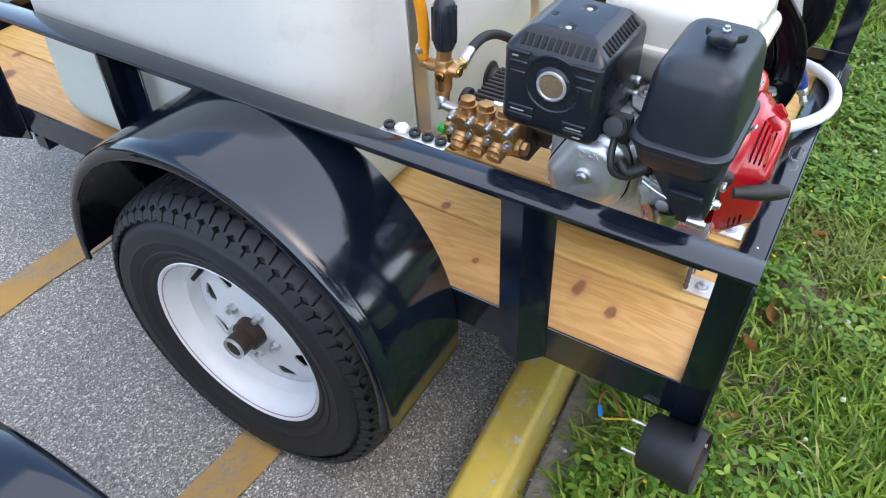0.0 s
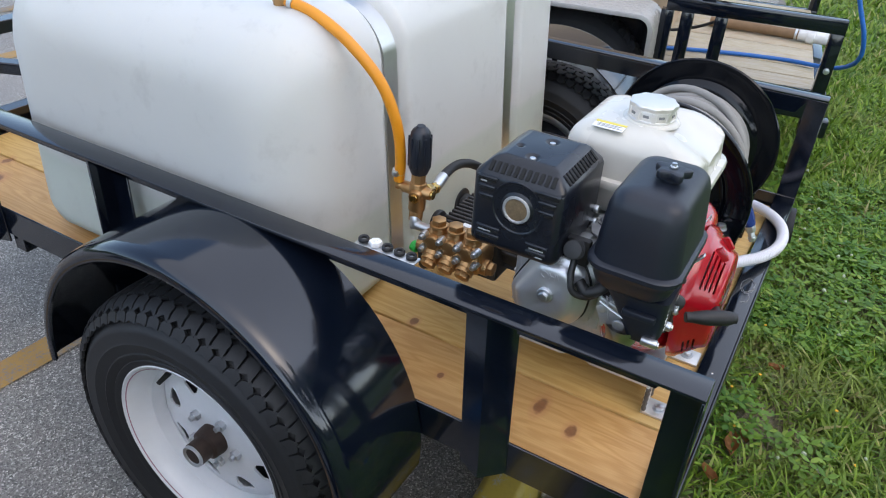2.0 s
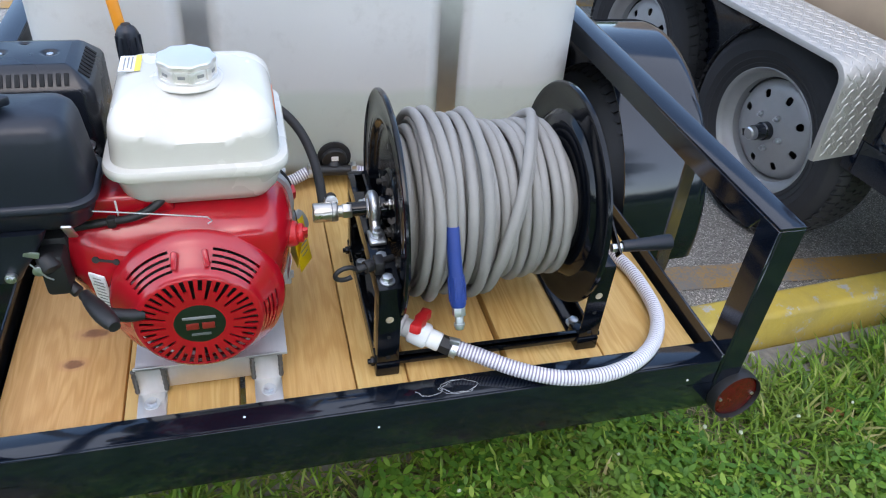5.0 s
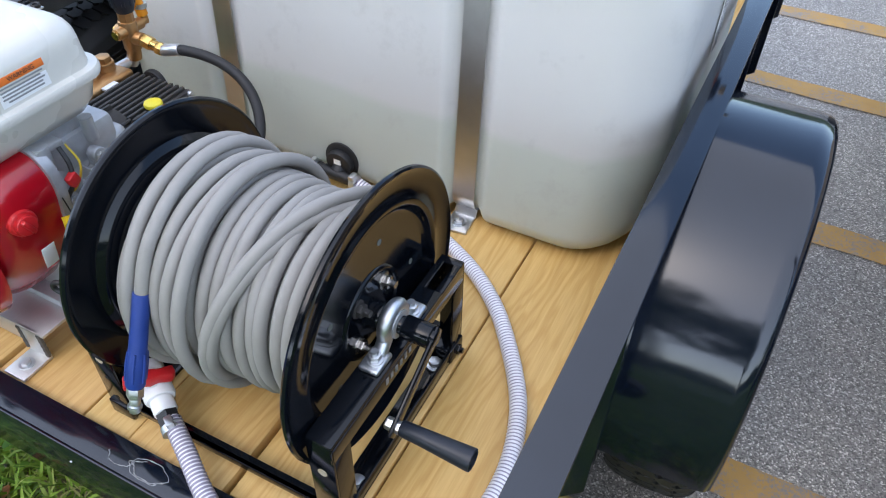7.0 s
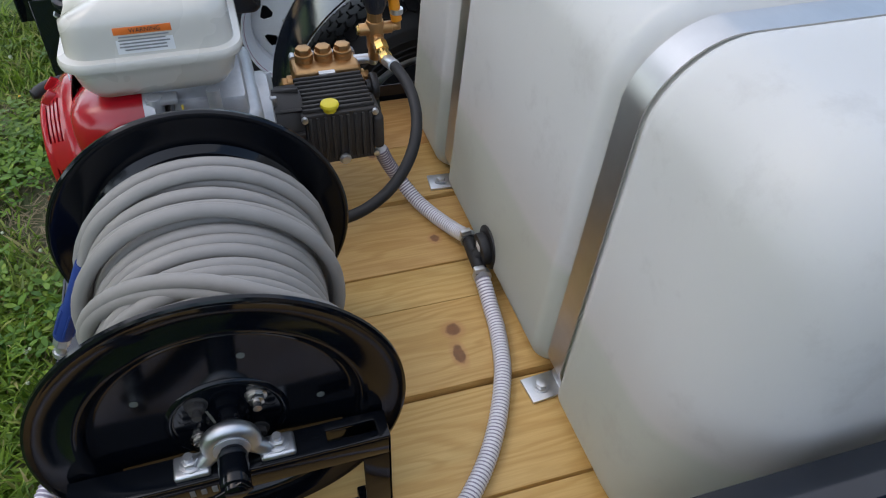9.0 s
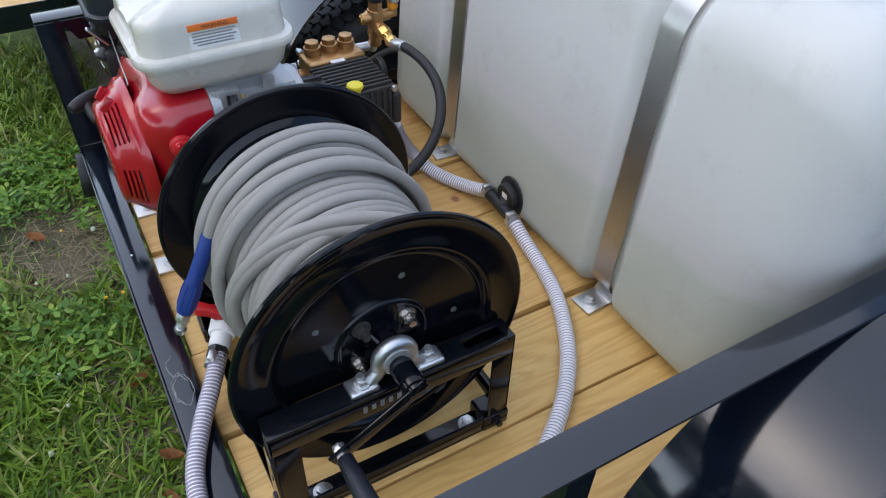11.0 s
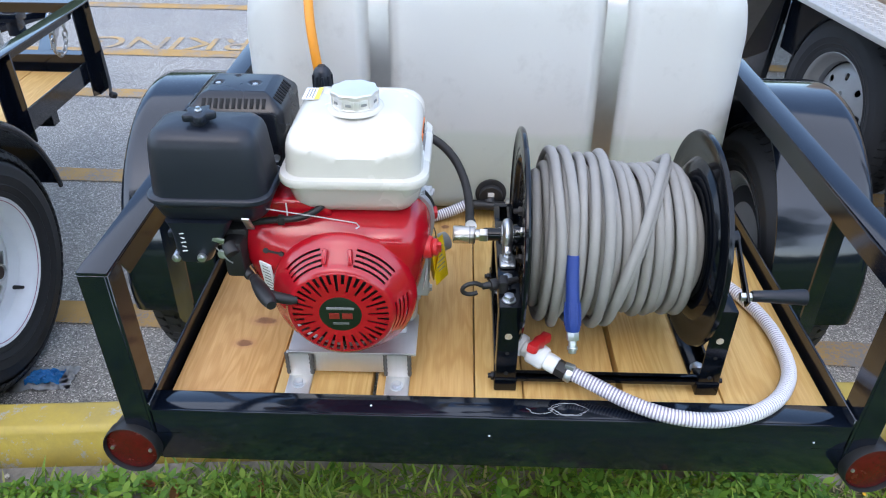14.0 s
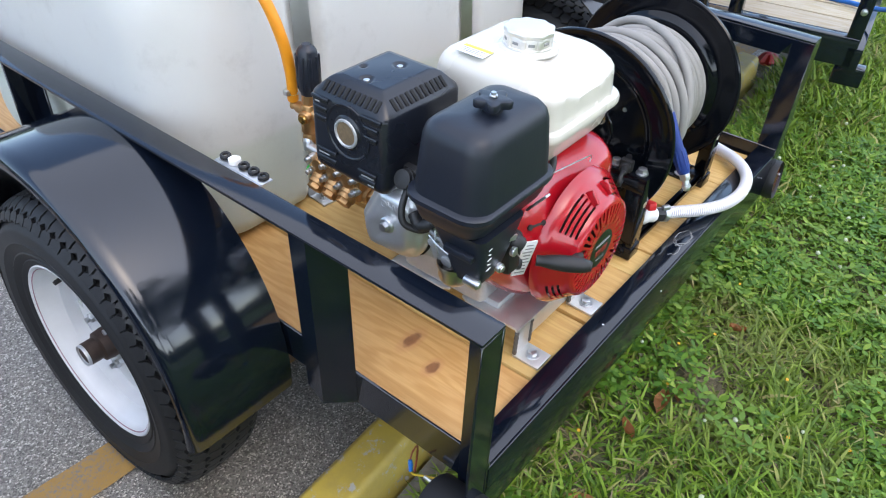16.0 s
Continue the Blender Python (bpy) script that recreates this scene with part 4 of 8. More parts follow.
# tank fittings: label plate, side cap with brass outlet, bottom outlet, vent elbow
g = G().cyl((0.590, 1.175, 0.951), (0.608, 1.175, 0.951), 0.034, n=28, bev=0.004)
g.cyl((0.605, 1.175, 0.951), (0.627, 1.175, 0.951), 0.0255, n=28, bev=0.003)
cap = part("side_cap", g, GRIP, tank, "black ribbed bulkhead cap")
for k in range(10):
    a = 2 * math.pi * k / 10
    part("cap_rib", G().box((0.615, 1.175 + 0.026 * math.cos(a), 0.951 + 0.026 * math.sin(a)), (0.022, 0.008, 0.008), 0.002), GRIP, cap)
part("nipple", G().cyl((0.63, 1.175, 0.951), (0.648, 1.175, 0.951), 0.0115, n=16), PVC, cap)
part("outlet", G().cyl((0.640, 1.175, 0.951), (0.672, 1.175, 0.951), 0.0135, n=6, bev=0.002), GOLD_BRASS, cap, "bright brass hex outlet")
g = G().box((0.5995, 1.15, 0.80), (0.0012, 0.06, 0.17), 0.0004)
plate = part("warning_label", g, LABEL, tank, "white warning label with rows of fine print")
part("label_band", G().box((0.600, 1.15, 0.898), (0.0016, 0.06, 0.024), 0.0004), LABEL_ORANGE, plate)
g = G()
for k in range(17):
    g.box((0.6004, 1.15 + 0.002 * ((k * 7) % 3 - 1), 0.878 - k * 0.0098), (0.0008, 0.050 - 0.006 * (k % 3), 0.0040))
part("print_line", g, INK_GREY, plate)
g = G().box((-0.42, 1.13, 1.0725), (0.075, 0.13, 0.0012), 0.0004, rot=(0, 2, 18))
plate = part("name_label", g, LABEL, tank, "small white label with a dark word mark")
g = G()
for k in range(4):
    g.box((-0.435 + 0.004 * k, 1.10 + 0.022 * k, 1.0735), (0.03, 0.012, 0.0010), rot=(0, 2, 18))
part("print_line", g, INK_GREY, plate)
g = G().cyl((0.003, 0.728, 0.521), (0.003, 0.714, 0.521), 0.040, n=28, bev=0.003).cyl((0.003, 0.716, 0.521), (0.003, 0.70, 0.519), 0.029, n=24, bev=0.003)
part("bottom_outlet", g, GRIP, tank, "black round bulkhead fitting")
part("outlet_sticker", G().box((0.003, 0.6985, 0.527), (0.016, 0.0015, 0.012)), LABEL, tank)
g = G().cyl((-0.43, 0.885, 1.03), (-0.43, 0.885, 1.082), 0.012, n=14).cyl((-0.43, 0.895, 1.078), (-0.43, 0.862, 1.076), 0.010, n=8)
part("vent_elbow", g, BRASS, tank, "tarnished brass elbow")

# ---- engine mount of welded aluminium ----
mount = thing("engine_mount", (-0.28, 0.25, DECK), "welded bare aluminium engine stand bolted to the deck", "engine stand")
for y0, y1, notch in ((0.108, 0.238, 1), (0.267, 0.402, -1)):
    inner = (y1, y1 - 0.016) if notch > 0 else (y0, y0 + 0.016)
    outer = y0 if notch > 0 else y1
    g = G().poly([(-0.390, outer), (-0.152, outer), (-0.152, inner[1]), (-0.160, inner[0]), (-0.382, inner[0]), (-0.390, inner[1])], "xy", 0.517, 0.523, 0.0012, 2)
    rail = part("cross_rail", g, ALU, mount, "bare aluminium plate rail with chamfered corners")
    for x in (-0.352, -0.190):
        yy = (y0 + y1) / 2 + 0.02 * notch
        part("slot", G().poly([(x + dx, yy + dy) for dx, dy in rounded(-0.0045, 0.0045, -0.024, 0.024, 0.0044, 4)], "xy", 0.5226, 0.5236, 0), DARK, rail, "open bolt slot")
g = G().span((-0.349, 0.1135, 0.470), (-0.209, 0.1185, 0.517), 0.001)
part("cross_plate", g, ALU, mount)
for x, y, s in ((-0.371, 0.085, 1), (-0.187, 0.083, 1), (-0.371, 0.426, -1), (-0.187, 0.426, -1)):
    wide = 0.045
    y1 = 0.111 if s > 0 else 0.400
    g = G().span((x - wide / 2, y1 - 0.003, DECK), (x + wide / 2, y1 + 0.003, 0.523), 0.002)
    g.span((x - wide / 2, y - 0.026 * s, DECK + 0.001), (x + wide / 2, y1, DECK + 0.007), 0.0015)
    leg = part("foot_bracket", g, ALU, mount)
    for q in (-1, 1):
        g = G().tube([(x + q * wide / 2, y1 - 0.002 * s, 0.468 + 0.0055 * k + 0.001 * (k % 2)) for k in range(10)], lambda i: 0.0035 + 0.0012 * (i % 2), 6)
        part("weld_bead", g, WELD, leg)
    g = G().cyl((x, y, DECK + 0.007), (x, y, DECK + 0.009), 0.0125, n=18).hexnut((x, y, DECK + 0.009), (0, 0, 1), 0.0085, 0.007)
    part("bolt", g, ZINC, leg)

# ---- engine ----
engine = thing("petrol_engine", (-0.28, 0.22, 0.523), "red and black single-cylinder petrol engine with white fuel tank", "engine")


def sections(x0, x1, y0, y1, r, rows, n=7):
    """Loops of a rounded rectangle, one for each (z, inset)."""
    return [[(x, y, z) for x, y in rounded(x0 + d, x1 - d, y0 + d, y1 - d, max(0.004, r - d * 0.6), n)] for z, d in rows]


def ring_of(pts, per=6):
    """A closed Catmull-Rom outline through 2D points."""
    n, out = len(pts), []
    for i in range(n):
        a, b, c, d = (Vector((*pts[(i + k) % n], 0)) for k in (-1, 0, 1, 2))
        for k in range(per):
            t = k / per
            q = 0.5 * (2 * b + (c - a) * t + (2 * a - 5 * b + 4 * c - d) * t * t + (3 * b - a - 3 * c + d) * t ** 3)
            out.append((q.x, q.y))
    return out


def shrunk(loop, d):
    """The outline drawn in by d towards its middle."""
    cx, cy = sum(p[0] for p in loop) / len(loop), sum(p[1] for p in loop) / len(loop)
    out = []
    for x, y in loop:
        r = math.hypot(x - cx, y - cy)
        out.append((cx + (x - cx) * (r - d) / r, cy + (y - cy) * (r - d) / r))
    return out


def sloped(loop, d):
    """Drawn in by d, and further on the upper and outer flank."""
    cx, cy = sum(p[0] for p in loop) / len(loop), sum(p[1] for p in loop) / len(loop)
    out = []
    for x, y in loop:
        r = math.hypot(x - cx, y - cy)
        w = 1 + 1.5 * max(0.0, ((x - cx) * -0.82 + (y - cy) * 0.57) / r)
        out.append((cx + (x - cx) * (r - d * w) / r, cy + (y - cy) * (r - d * w) / r))
    return out


g = G().box((-0.272, 0.285, 0.64), (0.235, 0.19, 0.235), 0.018, 3).box((-0.25, 0.30, 0.76), (0.19, 0.12, 0.06), 0.012)
g.cyl((-0.28, 0.36, 0.66), (-0.28, 0.40, 0.66), 0.085, n=32, bev=0.008).cyl((-0.155, 0.30, 0.70), (-0.146, 0.30, 0.70), 0.036, n=28, bev=0.004)
case = part("crankcase", g, CAST, engine, "grey cast aluminium crankcase")
for k in range(6):
    part("case_rib", G().box((-0.149 + 0.003, 0.238 + 0.026 * k, 0.655), (0.026, 0.006, 0.19 - 0.012 * abs(k - 2.5)), 0.003, rot=(7 * (k - 2.5), 0, 0)), CAST, case)
for k in range(8):
    a = 2 * math.pi * k / 8 + 0.2
    part("case_rib", G().box((-0.28 + 0.06 * math.cos(a), 0.401, 0.66 + 0.06 * math.sin(a)), (0.05, 0.012, 0.006), 0.002, rot=(0, -math.degrees(a), 0)), CAST, case)
for y, z in ((0.232, 0.715), (0.37, 0.72), (0.245, 0.575), (0.36, 0.575), (0.30, 0.752)):
    part("case_bolt", G().cyl((-0.15, y, z), (-0.132, y, z), 0.012, n=14, bev=0.002).hexnut((-0.133, y, z), (1, 0, 0), 0.0075, 0.006), CAST, case)
part("case_base", G().box((-0.272, 0.27, 0.531), (0.20, 0.21, 0.016), 0.004), CAST, case)
g = G().box((-0.19, 0.26, 0.795), (0.05, 0.10, 0.03), 0.006).cyl((-0.150, 0.225, 0.765), (-0.150, 0.225, 0.808), 0.012, n=14, bev=0.002).box((-0.158, 0.235, 0.800), (0.034, 0.045, 0.010), 0.003).cyl((-0.152, 0.31, 0.77), (-0.152, 0.31, 0.808), 0.010, n=12)
part("tank_bracket", g, CAST, case)
part("oil_neck", G().cyl((-0.16, 0.345, 0.590), (-0.112, 0.335, 0.622), 0.017, 0.015, n=18, bev=0.002).cyl((-0.116, 0.336, 0.619), (-0.100, 0.333, 0.630), 0.019, n=20, bev=0.003), CAST, case)

# fan shroud: a bowed shell whose front runs into the slotted starter ring
outline = ring_of([(-0.400, 0.806), (-0.446, 0.785), (-0.464, 0.738), (-0.453, 0.692), (-0.424, 0.635), (-0.384, 0.583), (-0.335, 0.553), (-0.275, 0.545), (-0.218, 0.557), (-0.174, 0.596), (-0.145, 0.655),
                   (-0.133, 0.712), (-0.127, 0.755), (-0.140, 0.790), (-0.175, 0.805), (-0.29, 0.807)], 6)
loops = []
for y, d in ((0.208, 0.0), (0.168, 0.0), (0.147, 0.0025), (0.131, 0.008), (0.118, 0.0155), (0.109, 0.023), (0.102, 0.032), (0.0985, 0.042), (0.0970, 0.055)):
    loops.append([(x, y, z) for x, z in sloped(outline, d)])
g = G().loft(loops)
g.poly([(-0.428, 0.775), (-0.424, 0.822), (-0.412, 0.831), (-0.305, 0.831), (-0.288, 0.80)], "xz", 0.138, 0.206, 0.008, 3)
shroud = part("fan_shroud", g, RED, engine, "glossy red fan shroud", 50)
g = G().loft([[(x, 0.2085, z) for x, z in shrunk(outline, 0.001)], [(x, 0.2085, z) for x, z in shrunk(outline, -0.006)], [(x, 0.224, z) for x, z in shrunk(outline, -0.006)], [(x, 0.226, z) for x, z in shrunk(outline, 0.004)]])
part("case_flange", g, CAST, case)
g = G().box((-0.365, 0.1365, 0.813), (0.0025, 0.0012, 0.026), 0.0004)
part("paint_tick", g, INK_WHITE, shroud)
part("serial_plate", G().box((-0.1365, 0.168, 0.655), (0.0012, 0.022, 0.040), 0.0004, rot=(0, 10, 0)), LABEL, shroud, "small pale data plate")
mf = Matrix.Translation((-0.272, 0.090, 0.668)) @ Matrix.Rotation(radians(90), 4, "X")
radii = [0.030, 0.041, 0.047, 0.062, 0.0805, 0.0855, 0.0880, 0.0900, 0.0926, 0.0960, 0.0986, 0.1020, 0.1046, 0.1080, 0.1106, 0.1150, 0.1195, 0.1225]
heights = [0.0450, 0.0450, 0.0455, 0.0455, 0.0445, 0.0425, 0.0385, 0.0345, 0.0310, 0.0270, 0.0240, 0.0200, 0.0170, 0.0130, 0.0100, 0.0040, 0.0000, -0.0120]


def grille(i, k):
    a = (k + 0.5) * 360 / 160
    if i in (2, 3):
        return k % 4 < 2 and not (i == 2 and (k // 4) % 2)
    if i in (7, 9, 11, 13):
        return 37 < a < 75 or 105 < a < 143 or a > 332 or a < 12 or (198 < a < 230 and i > 7)
    return False


cover = part("recoil_cover", G().polar(radii, heights, 160, grille, -0.0025, mf), RED, engine, "red slotted recoil starter cover", 50)
part("fan", G().lathe([(0, 0.018), (0.09, 0.012), (0.112, -0.010)], mf, 40), DARK, cover)
for k in range(16):
    a = 2 * math.pi * k / 16
    c = mf @ Vector((0.092 * math.cos(a), 0.092 * math.sin(a), 0.009))
    part("fan_vane", G().box(c, (0.030, 0.012, 0.003), 0.0008, rot=(0, -math.degrees(a) + 35, 0)), VENT, cover)
badge = part("badge", G().lathe([(0, 0.0480), (0.034, 0.0480), (0.0375, 0.0470), (0.0385, 0.0455), (0.038, 0.043), (0, 0.043)], mf, 48), BADGE, cover, "round dark green badge with plain colour bars")
part("badge_bar", G().box(mf @ Vector((0.0, 0.0125, 0.0483)), (0.046, 0.0012, 0.0052), 0.0006), INK_GREY, badge, "pale grey bar")
for q in (-0.0105, 0.0115):
    part("badge_bar", G().box(mf @ Vector((q, -0.0035, 0.0483)), (0.0175, 0.0012, 0.0120), 0.0015), BADGE_RED, badge, "dull red block")
part("badge_bar", G().box(mf @ Vector((0.0, -0.0195, 0.0483)), (0.027, 0.0012, 0.0050), 0.0006), INK_DULL, badge, "dim grey bar")
for x, z in ((-0.357, 0.715), (-0.185, 0.715)):
    part("cover_boss", G().cyl((x, 0.112, z), (x, 0.087, z), 0.017, 0.013, n=20, bev=0.003), RED, cover)
    part("cover_bolt", G().cyl((x, 0.088, z), (x, 0.085, z), 0.0095, n=18, bev=0.001).hexnut((x, 0.086, z), (0, -1, 0), 0.0072, 0.006), ZINC, cover)
g = G().box((-0.295, 0.070, 0.765), (0.008, 0.030, 0.026), 0.003, rot=(-38, 8, 0)).box((-0.251, 0.070, 0.765), (0.008, 0.030, 0.026), 0.003, rot=(-38, -8, 0)).box((-0.273, 0.084, 0.770), (0.040, 0.012, 0.024), 0.004, rot=(-38, 0, 0))
part("cover_tab", g, RED, cover)
g = G().tube(smooth([(-0.420, 0.080, 0.7115), (-0.408, 0.060, 0.7118), (-0.394, 0.038, 0.7115), (-0.380, 0.018, 0.7105), (-0.375, 0.009, 0.710)], 5), lambda i: (0.0068 + 0.0062 * math.sin(math.pi * min(0.93, max(0.1, i / 20)))), 14)
g.tube(smooth([(-0.396, 0.040, 0.710), (-0.378, 0.040, 0.704), (-0.356, 0.043, 0.697), (-0.344, 0.047, 0.694)], 4), lambda i: 0.0105 - 0.0002 * i, 12)
part("pull_handle", g, GRIP, engine, "black rubber pull-start handle")
bpy.context.view_layer.update()


def on_shroud(x, z):
    """A frame that lies on the shroud's face: its x across, z up along the skin, y into it."""
    at = ORG[shroud.name]
    _, place, nrm, _ = shroud.ray_cast(Vector((x, -0.2, z)) - at, Vector((0, 1, 0)))
    up = (Vector((0, 0, 1)) - nrm * nrm.z).normalized()
    across = up.cross(nrm).normalized()
    return Matrix.Translation(place + at) @ Matrix((across, -nrm, up)).transposed().to_4x4()


lab = part("rating_label", G().box((0, -0.0008, 0), (0.024, 0.0030, 0.078), 0.0004), LABEL, shroud, "white rating label with fine print")
print_lines = G()
for k in range(9):
    print_lines.box((0.0012 * (k % 2), -0.0022, (k - 4) * 0.0078), (0.018 - 0.003 * (k % 3), 0.0010, 0.0022))
lines = part("print_line", print_lines, INK_GREY, lab)
tool = part("tool_symbol", G().box((0, -0.0006, 0), (0.030, 0.0022, 0.0040), 0.0008).cyl((-0.014, -0.0018, 0), (-0.014, 0.001, 0), 0.0050, n=12).cyl((0.014, -0.0018, 0), (0.014, 0.001, 0), 0.0044, n=12), INK, shroud)
for ob, m in ((lab, on_shroud(-0.404, 0.690) @ Matrix.Rotation(radians(6), 4, "Y")), (lines, on_shroud(-0.404, 0.690) @ Matrix.Rotation(radians(6), 4, "Y")), (tool, on_shroud(-0.388, 0.748) @ Matrix.Rotation(radians(4), 4, "Y"))):
    ob.data.transform(Matrix.Translation(ORG[shroud.name]))
    ob.data.transform(Matrix.Translation(-ORG[shroud.name]) @ m)
part("switch_knob", G().cyl((-0.138, 0.150, 0.735), (-0.121, 0.147, 0.737), 0.021, 0.019, n=24, bev=0.004).cyl((-0.122, 0.147, 0.737), (-0.112, 0.1455, 0.738), 0.015, n=20, bev=0.003).box((-0.111, 0.145, 0.738), (0.009, 0.007, 0.026), 0.002, rot=(25, 0, 0)), RED_PLASTIC, engine, "red engine switch")

# fuel tank
rows = [(0.806, 0.05), (0.812, 0.03), (0.830, 0.018), (0.862, 0.010), (0.866, 0.001), (0.870, 0.0), (0.876, 0.0), (0.880, 0.002), (0.882, 0.011), (0.905, 0.013), (0.914, 0.0135), (0.920, 0.014),
        (0.927, 0.015), (0.933, 0.0165), (0.941, 0.0205), (0.948, 0.027), (0.953, 0.035), (0.9565, 0.046), (0.958, 0.062)]


def tank_loop(z, d):
    """One level of the fuel tank: the front face is creased, lower in its middle."""
    loop = rounded(-0.374 + d, -0.127 - d, 0.112 + d, 0.366 - d, max(0.006, 0.042 - d * 0.45), 7)
    front = min(y for x, y in loop)
    out = []
    for k, p in enumerate(loop):
        q = loop[(k + 1) % len(loop)]
        if abs(p[1] - front) < 1e-5 and abs(q[1] - front) < 1e-5:
            out += [(p[0] + (q[0] - p[0]) * s / 28, front) for s in range(28)]
        else:
            out.append(p)
    res = []
    for x, y in out:
        mid = 1 / (1 + math.exp((abs(x + 0.243) - 0.052) / 0.011))
        back = max(0.0, 1 - (y - front) / 0.05)
        res.append((x, y + back * min(0.058, 1.5 * max(0.0, z - 0.931 + 0.018 * mid)), z))
    return res


g = G().loft([tank_loop(z, d) for z, d in rows])
g.lathe([(0.049, -0.001), (0.047, 0.0030), (0.043, 0.0045), (0.036, 0.0045), (0, 0.0045)], Matrix.Translation((-0.254, 0.239, 0.9555)), 40)
ft = part("fuel_tank", g, CREAM, engine, "white enamelled fuel tank with a folded seam", 45)
lobes = [((0.0390 + 0.0016 * math.cos(9 * a)) * math.cos(a), (0.0390 + 0.0016 * math.cos(9 * a)) * math.sin(a)) for a in [2 * math.pi * k / 108 for k in range(108)]]
g = G().poly([(x - 0.254, y + 0.239) for x, y in lobes], "xy", 0.979, 0.9875, 0.0022, 3).cyl((-0.254, 0.239, 0.959), (-0.254, 0.239, 0.9795), 0.0372, n=54, bev=0.002)
for k in range(9):
    a = 2 * math.pi * k / 9
    g.box((-0.254 + 0.0372 * math.cos(a), 0.239 + 0.0372 * math.sin(a), 0.9705), (0.0050, 0.0085, 0.017), 0.002, rot=(0, 0, math.degrees(a)))
g.cyl((-0.254, 0.239, 0.959), (-0.254, 0.239, 0.9635), 0.0400, n=54, bev=0.0015)
fc = part("fuel_cap", g, CHROME, ft, "chromed fuel cap with scalloped edge")
g = G()
for k in range(9):
    a = 2 * math.pi * (k + 0.5) / 9
    g.box((-0.254 + 0.0373 * math.cos(a), 0.239 + 0.0373 * math.sin(a), 0.971), (0.0012, 0.010, 0.0045), 0.0005, rot=(0, 0, math.degrees(a)))
part("cap_slot", g, INK_GREY, fc)
g = G().box((-0.1405, 0.235, 0.9045), (0.0012, 0.076, 0.037), 0.0004, rot=(0, -6, 0))
lab = part("warning_label", g, LABEL, ft, "white warning label with an orange heading")
part("label_band", G().box((-0.1408, 0.235, 0.9185), (0.0014, 0.076, 0.010), 0.0003, rot=(0, -6, 0)), LABEL_ORANGE, lab)
mt = Matrix.Translation((-0.1398, 0.238, 0.9185)) @ Matrix.Rotation(radians(-6), 4, "Y") @ Matrix(((0, 0, 1, 0), (1, 0, 0, 0), (0, 1, 0, 0), (0, 0, 0, 1)))
lettering("label_word", "WARNING", 0.0085, mt, INK, lab, 0.0002)
g = G()
for k in range(5):
    g.box((-0.1400 + 0.00048 * k, 0.235 - 0.003 * (k % 2), 0.910 - 0.0046 * k), (0.0008, 0.066 - 0.010 * (k == 4) - 0.004 * (k % 2), 0.0019), rot=(0, -6, 0))
part("print_line", g, INK_GREY, lab)
g = G().box((-0.333, 0.284, 0.9583), (0.030, 0.052, 0.001), 0.0003)
lab = part("caution_label", g, LABEL, ft, "small label with a yellow heading")
part("label_band", G().box((-0.3225, 0.284, 0.9590), (0.008, 0.052, 0.001), 0.0003), LABEL_YELLOW, lab)
part("print_line", G().box((-0.331, 0.284, 0.9586), (0.0018, 0.042, 0.001)).box((-0.336, 0.286, 0.9586), (0.0018, 0.036, 0.001)).box((-0.341, 0.282, 0.9586), (0.0018, 0.042, 0.001)), INK_GREY, lab)

# air cleaner: a shallow tub with a clamped-on cover
g = G().loft(sections(-0.582, -0.378, 0.082, 0.220, 0.036, [(0.800, 0.040), (0.806, 0.026), (0.818, 0.014), (0.838, 0.007), (0.847, 0.004), (0.8495, 0.0), (0.8560, 0.0), (0.859, 0.003)]))
g.loft(sections(-0.580, -0.378, 0.082, 0.220, 0.038, [(0.856, 0.006), (0.90, 0.0095), (0.940, 0.0135), (0.953, 0.0175), (0.961, 0.0245), (0.9645, 0.034), (0.9660, 0.046), (0.9675, 0.06)]))
air = part("air_cleaner", g, PLASTIC, engine, "matt black plastic air cleaner housing", 45)
lobes = [((0.0225 + 0.0045 * math.cos(5 * a)) * math.cos(a), (0.0225 + 0.0045 * math.cos(5 * a)) * math.sin(a)) for a in [2 * math.pi * k / 60 for k in range(60)]]
g = G().poly([(x - 0.484, y + 0.142) for x, y in lobes], "xy", 0.973, 0.985, 0.003, 2).cyl((-0.484, 0.142, 0.965), (-0.484, 0.142, 0.975), 0.014, n=18)
part("wing_knob", g, PLASTIC, air)
part("stud", G().cyl((-0.484, 0.142, 0.984), (-0.484, 0.142, 0.992), 0.0035, n=10).hexnut((-0.484, 0.142, 0.985), (0, 0, 1), 0.006, 0.003), ZINC, air)
g = G().loft([[(x, y, z) for x, y in rounded(x0, x1, y0, y1, 0.012, 4)] for z, x0, x1, y0, y1 in ((0.812, -0.558, -0.450, 0.090, 0.185), (0.795, -0.552, -0.456, 0.092, 0.180), (0.770, -0.550, -0.472, 0.093, 0.165), (0.745, -0.551, -0.490, 0.094, 0.150), (0.730, -0.549, -0.498, 0.098, 0.142), (0.727, -0.542, -0.506, 0.104, 0.136))])
g.box((-0.512, 0.104, 0.785), (0.075, 0.012, 0.006), 0.002).box((-0.556, 0.128, 0.780), (0.010, 0.05, 0.012), 0.003)
part("intake_elbow", g, PLASTIC, air)
g = G()
for k, w in enumerate((0.009, 0.007, 0.009, 0.006, 0.008)):
    g.box((-0.532, 0.0925, 0.756 + 0.0085 * k), (w, 0.0010, 0.0016), rot=(0, 28 * (k % 2) - 8, 0))
part("chalk_figure", g, LABEL, air)
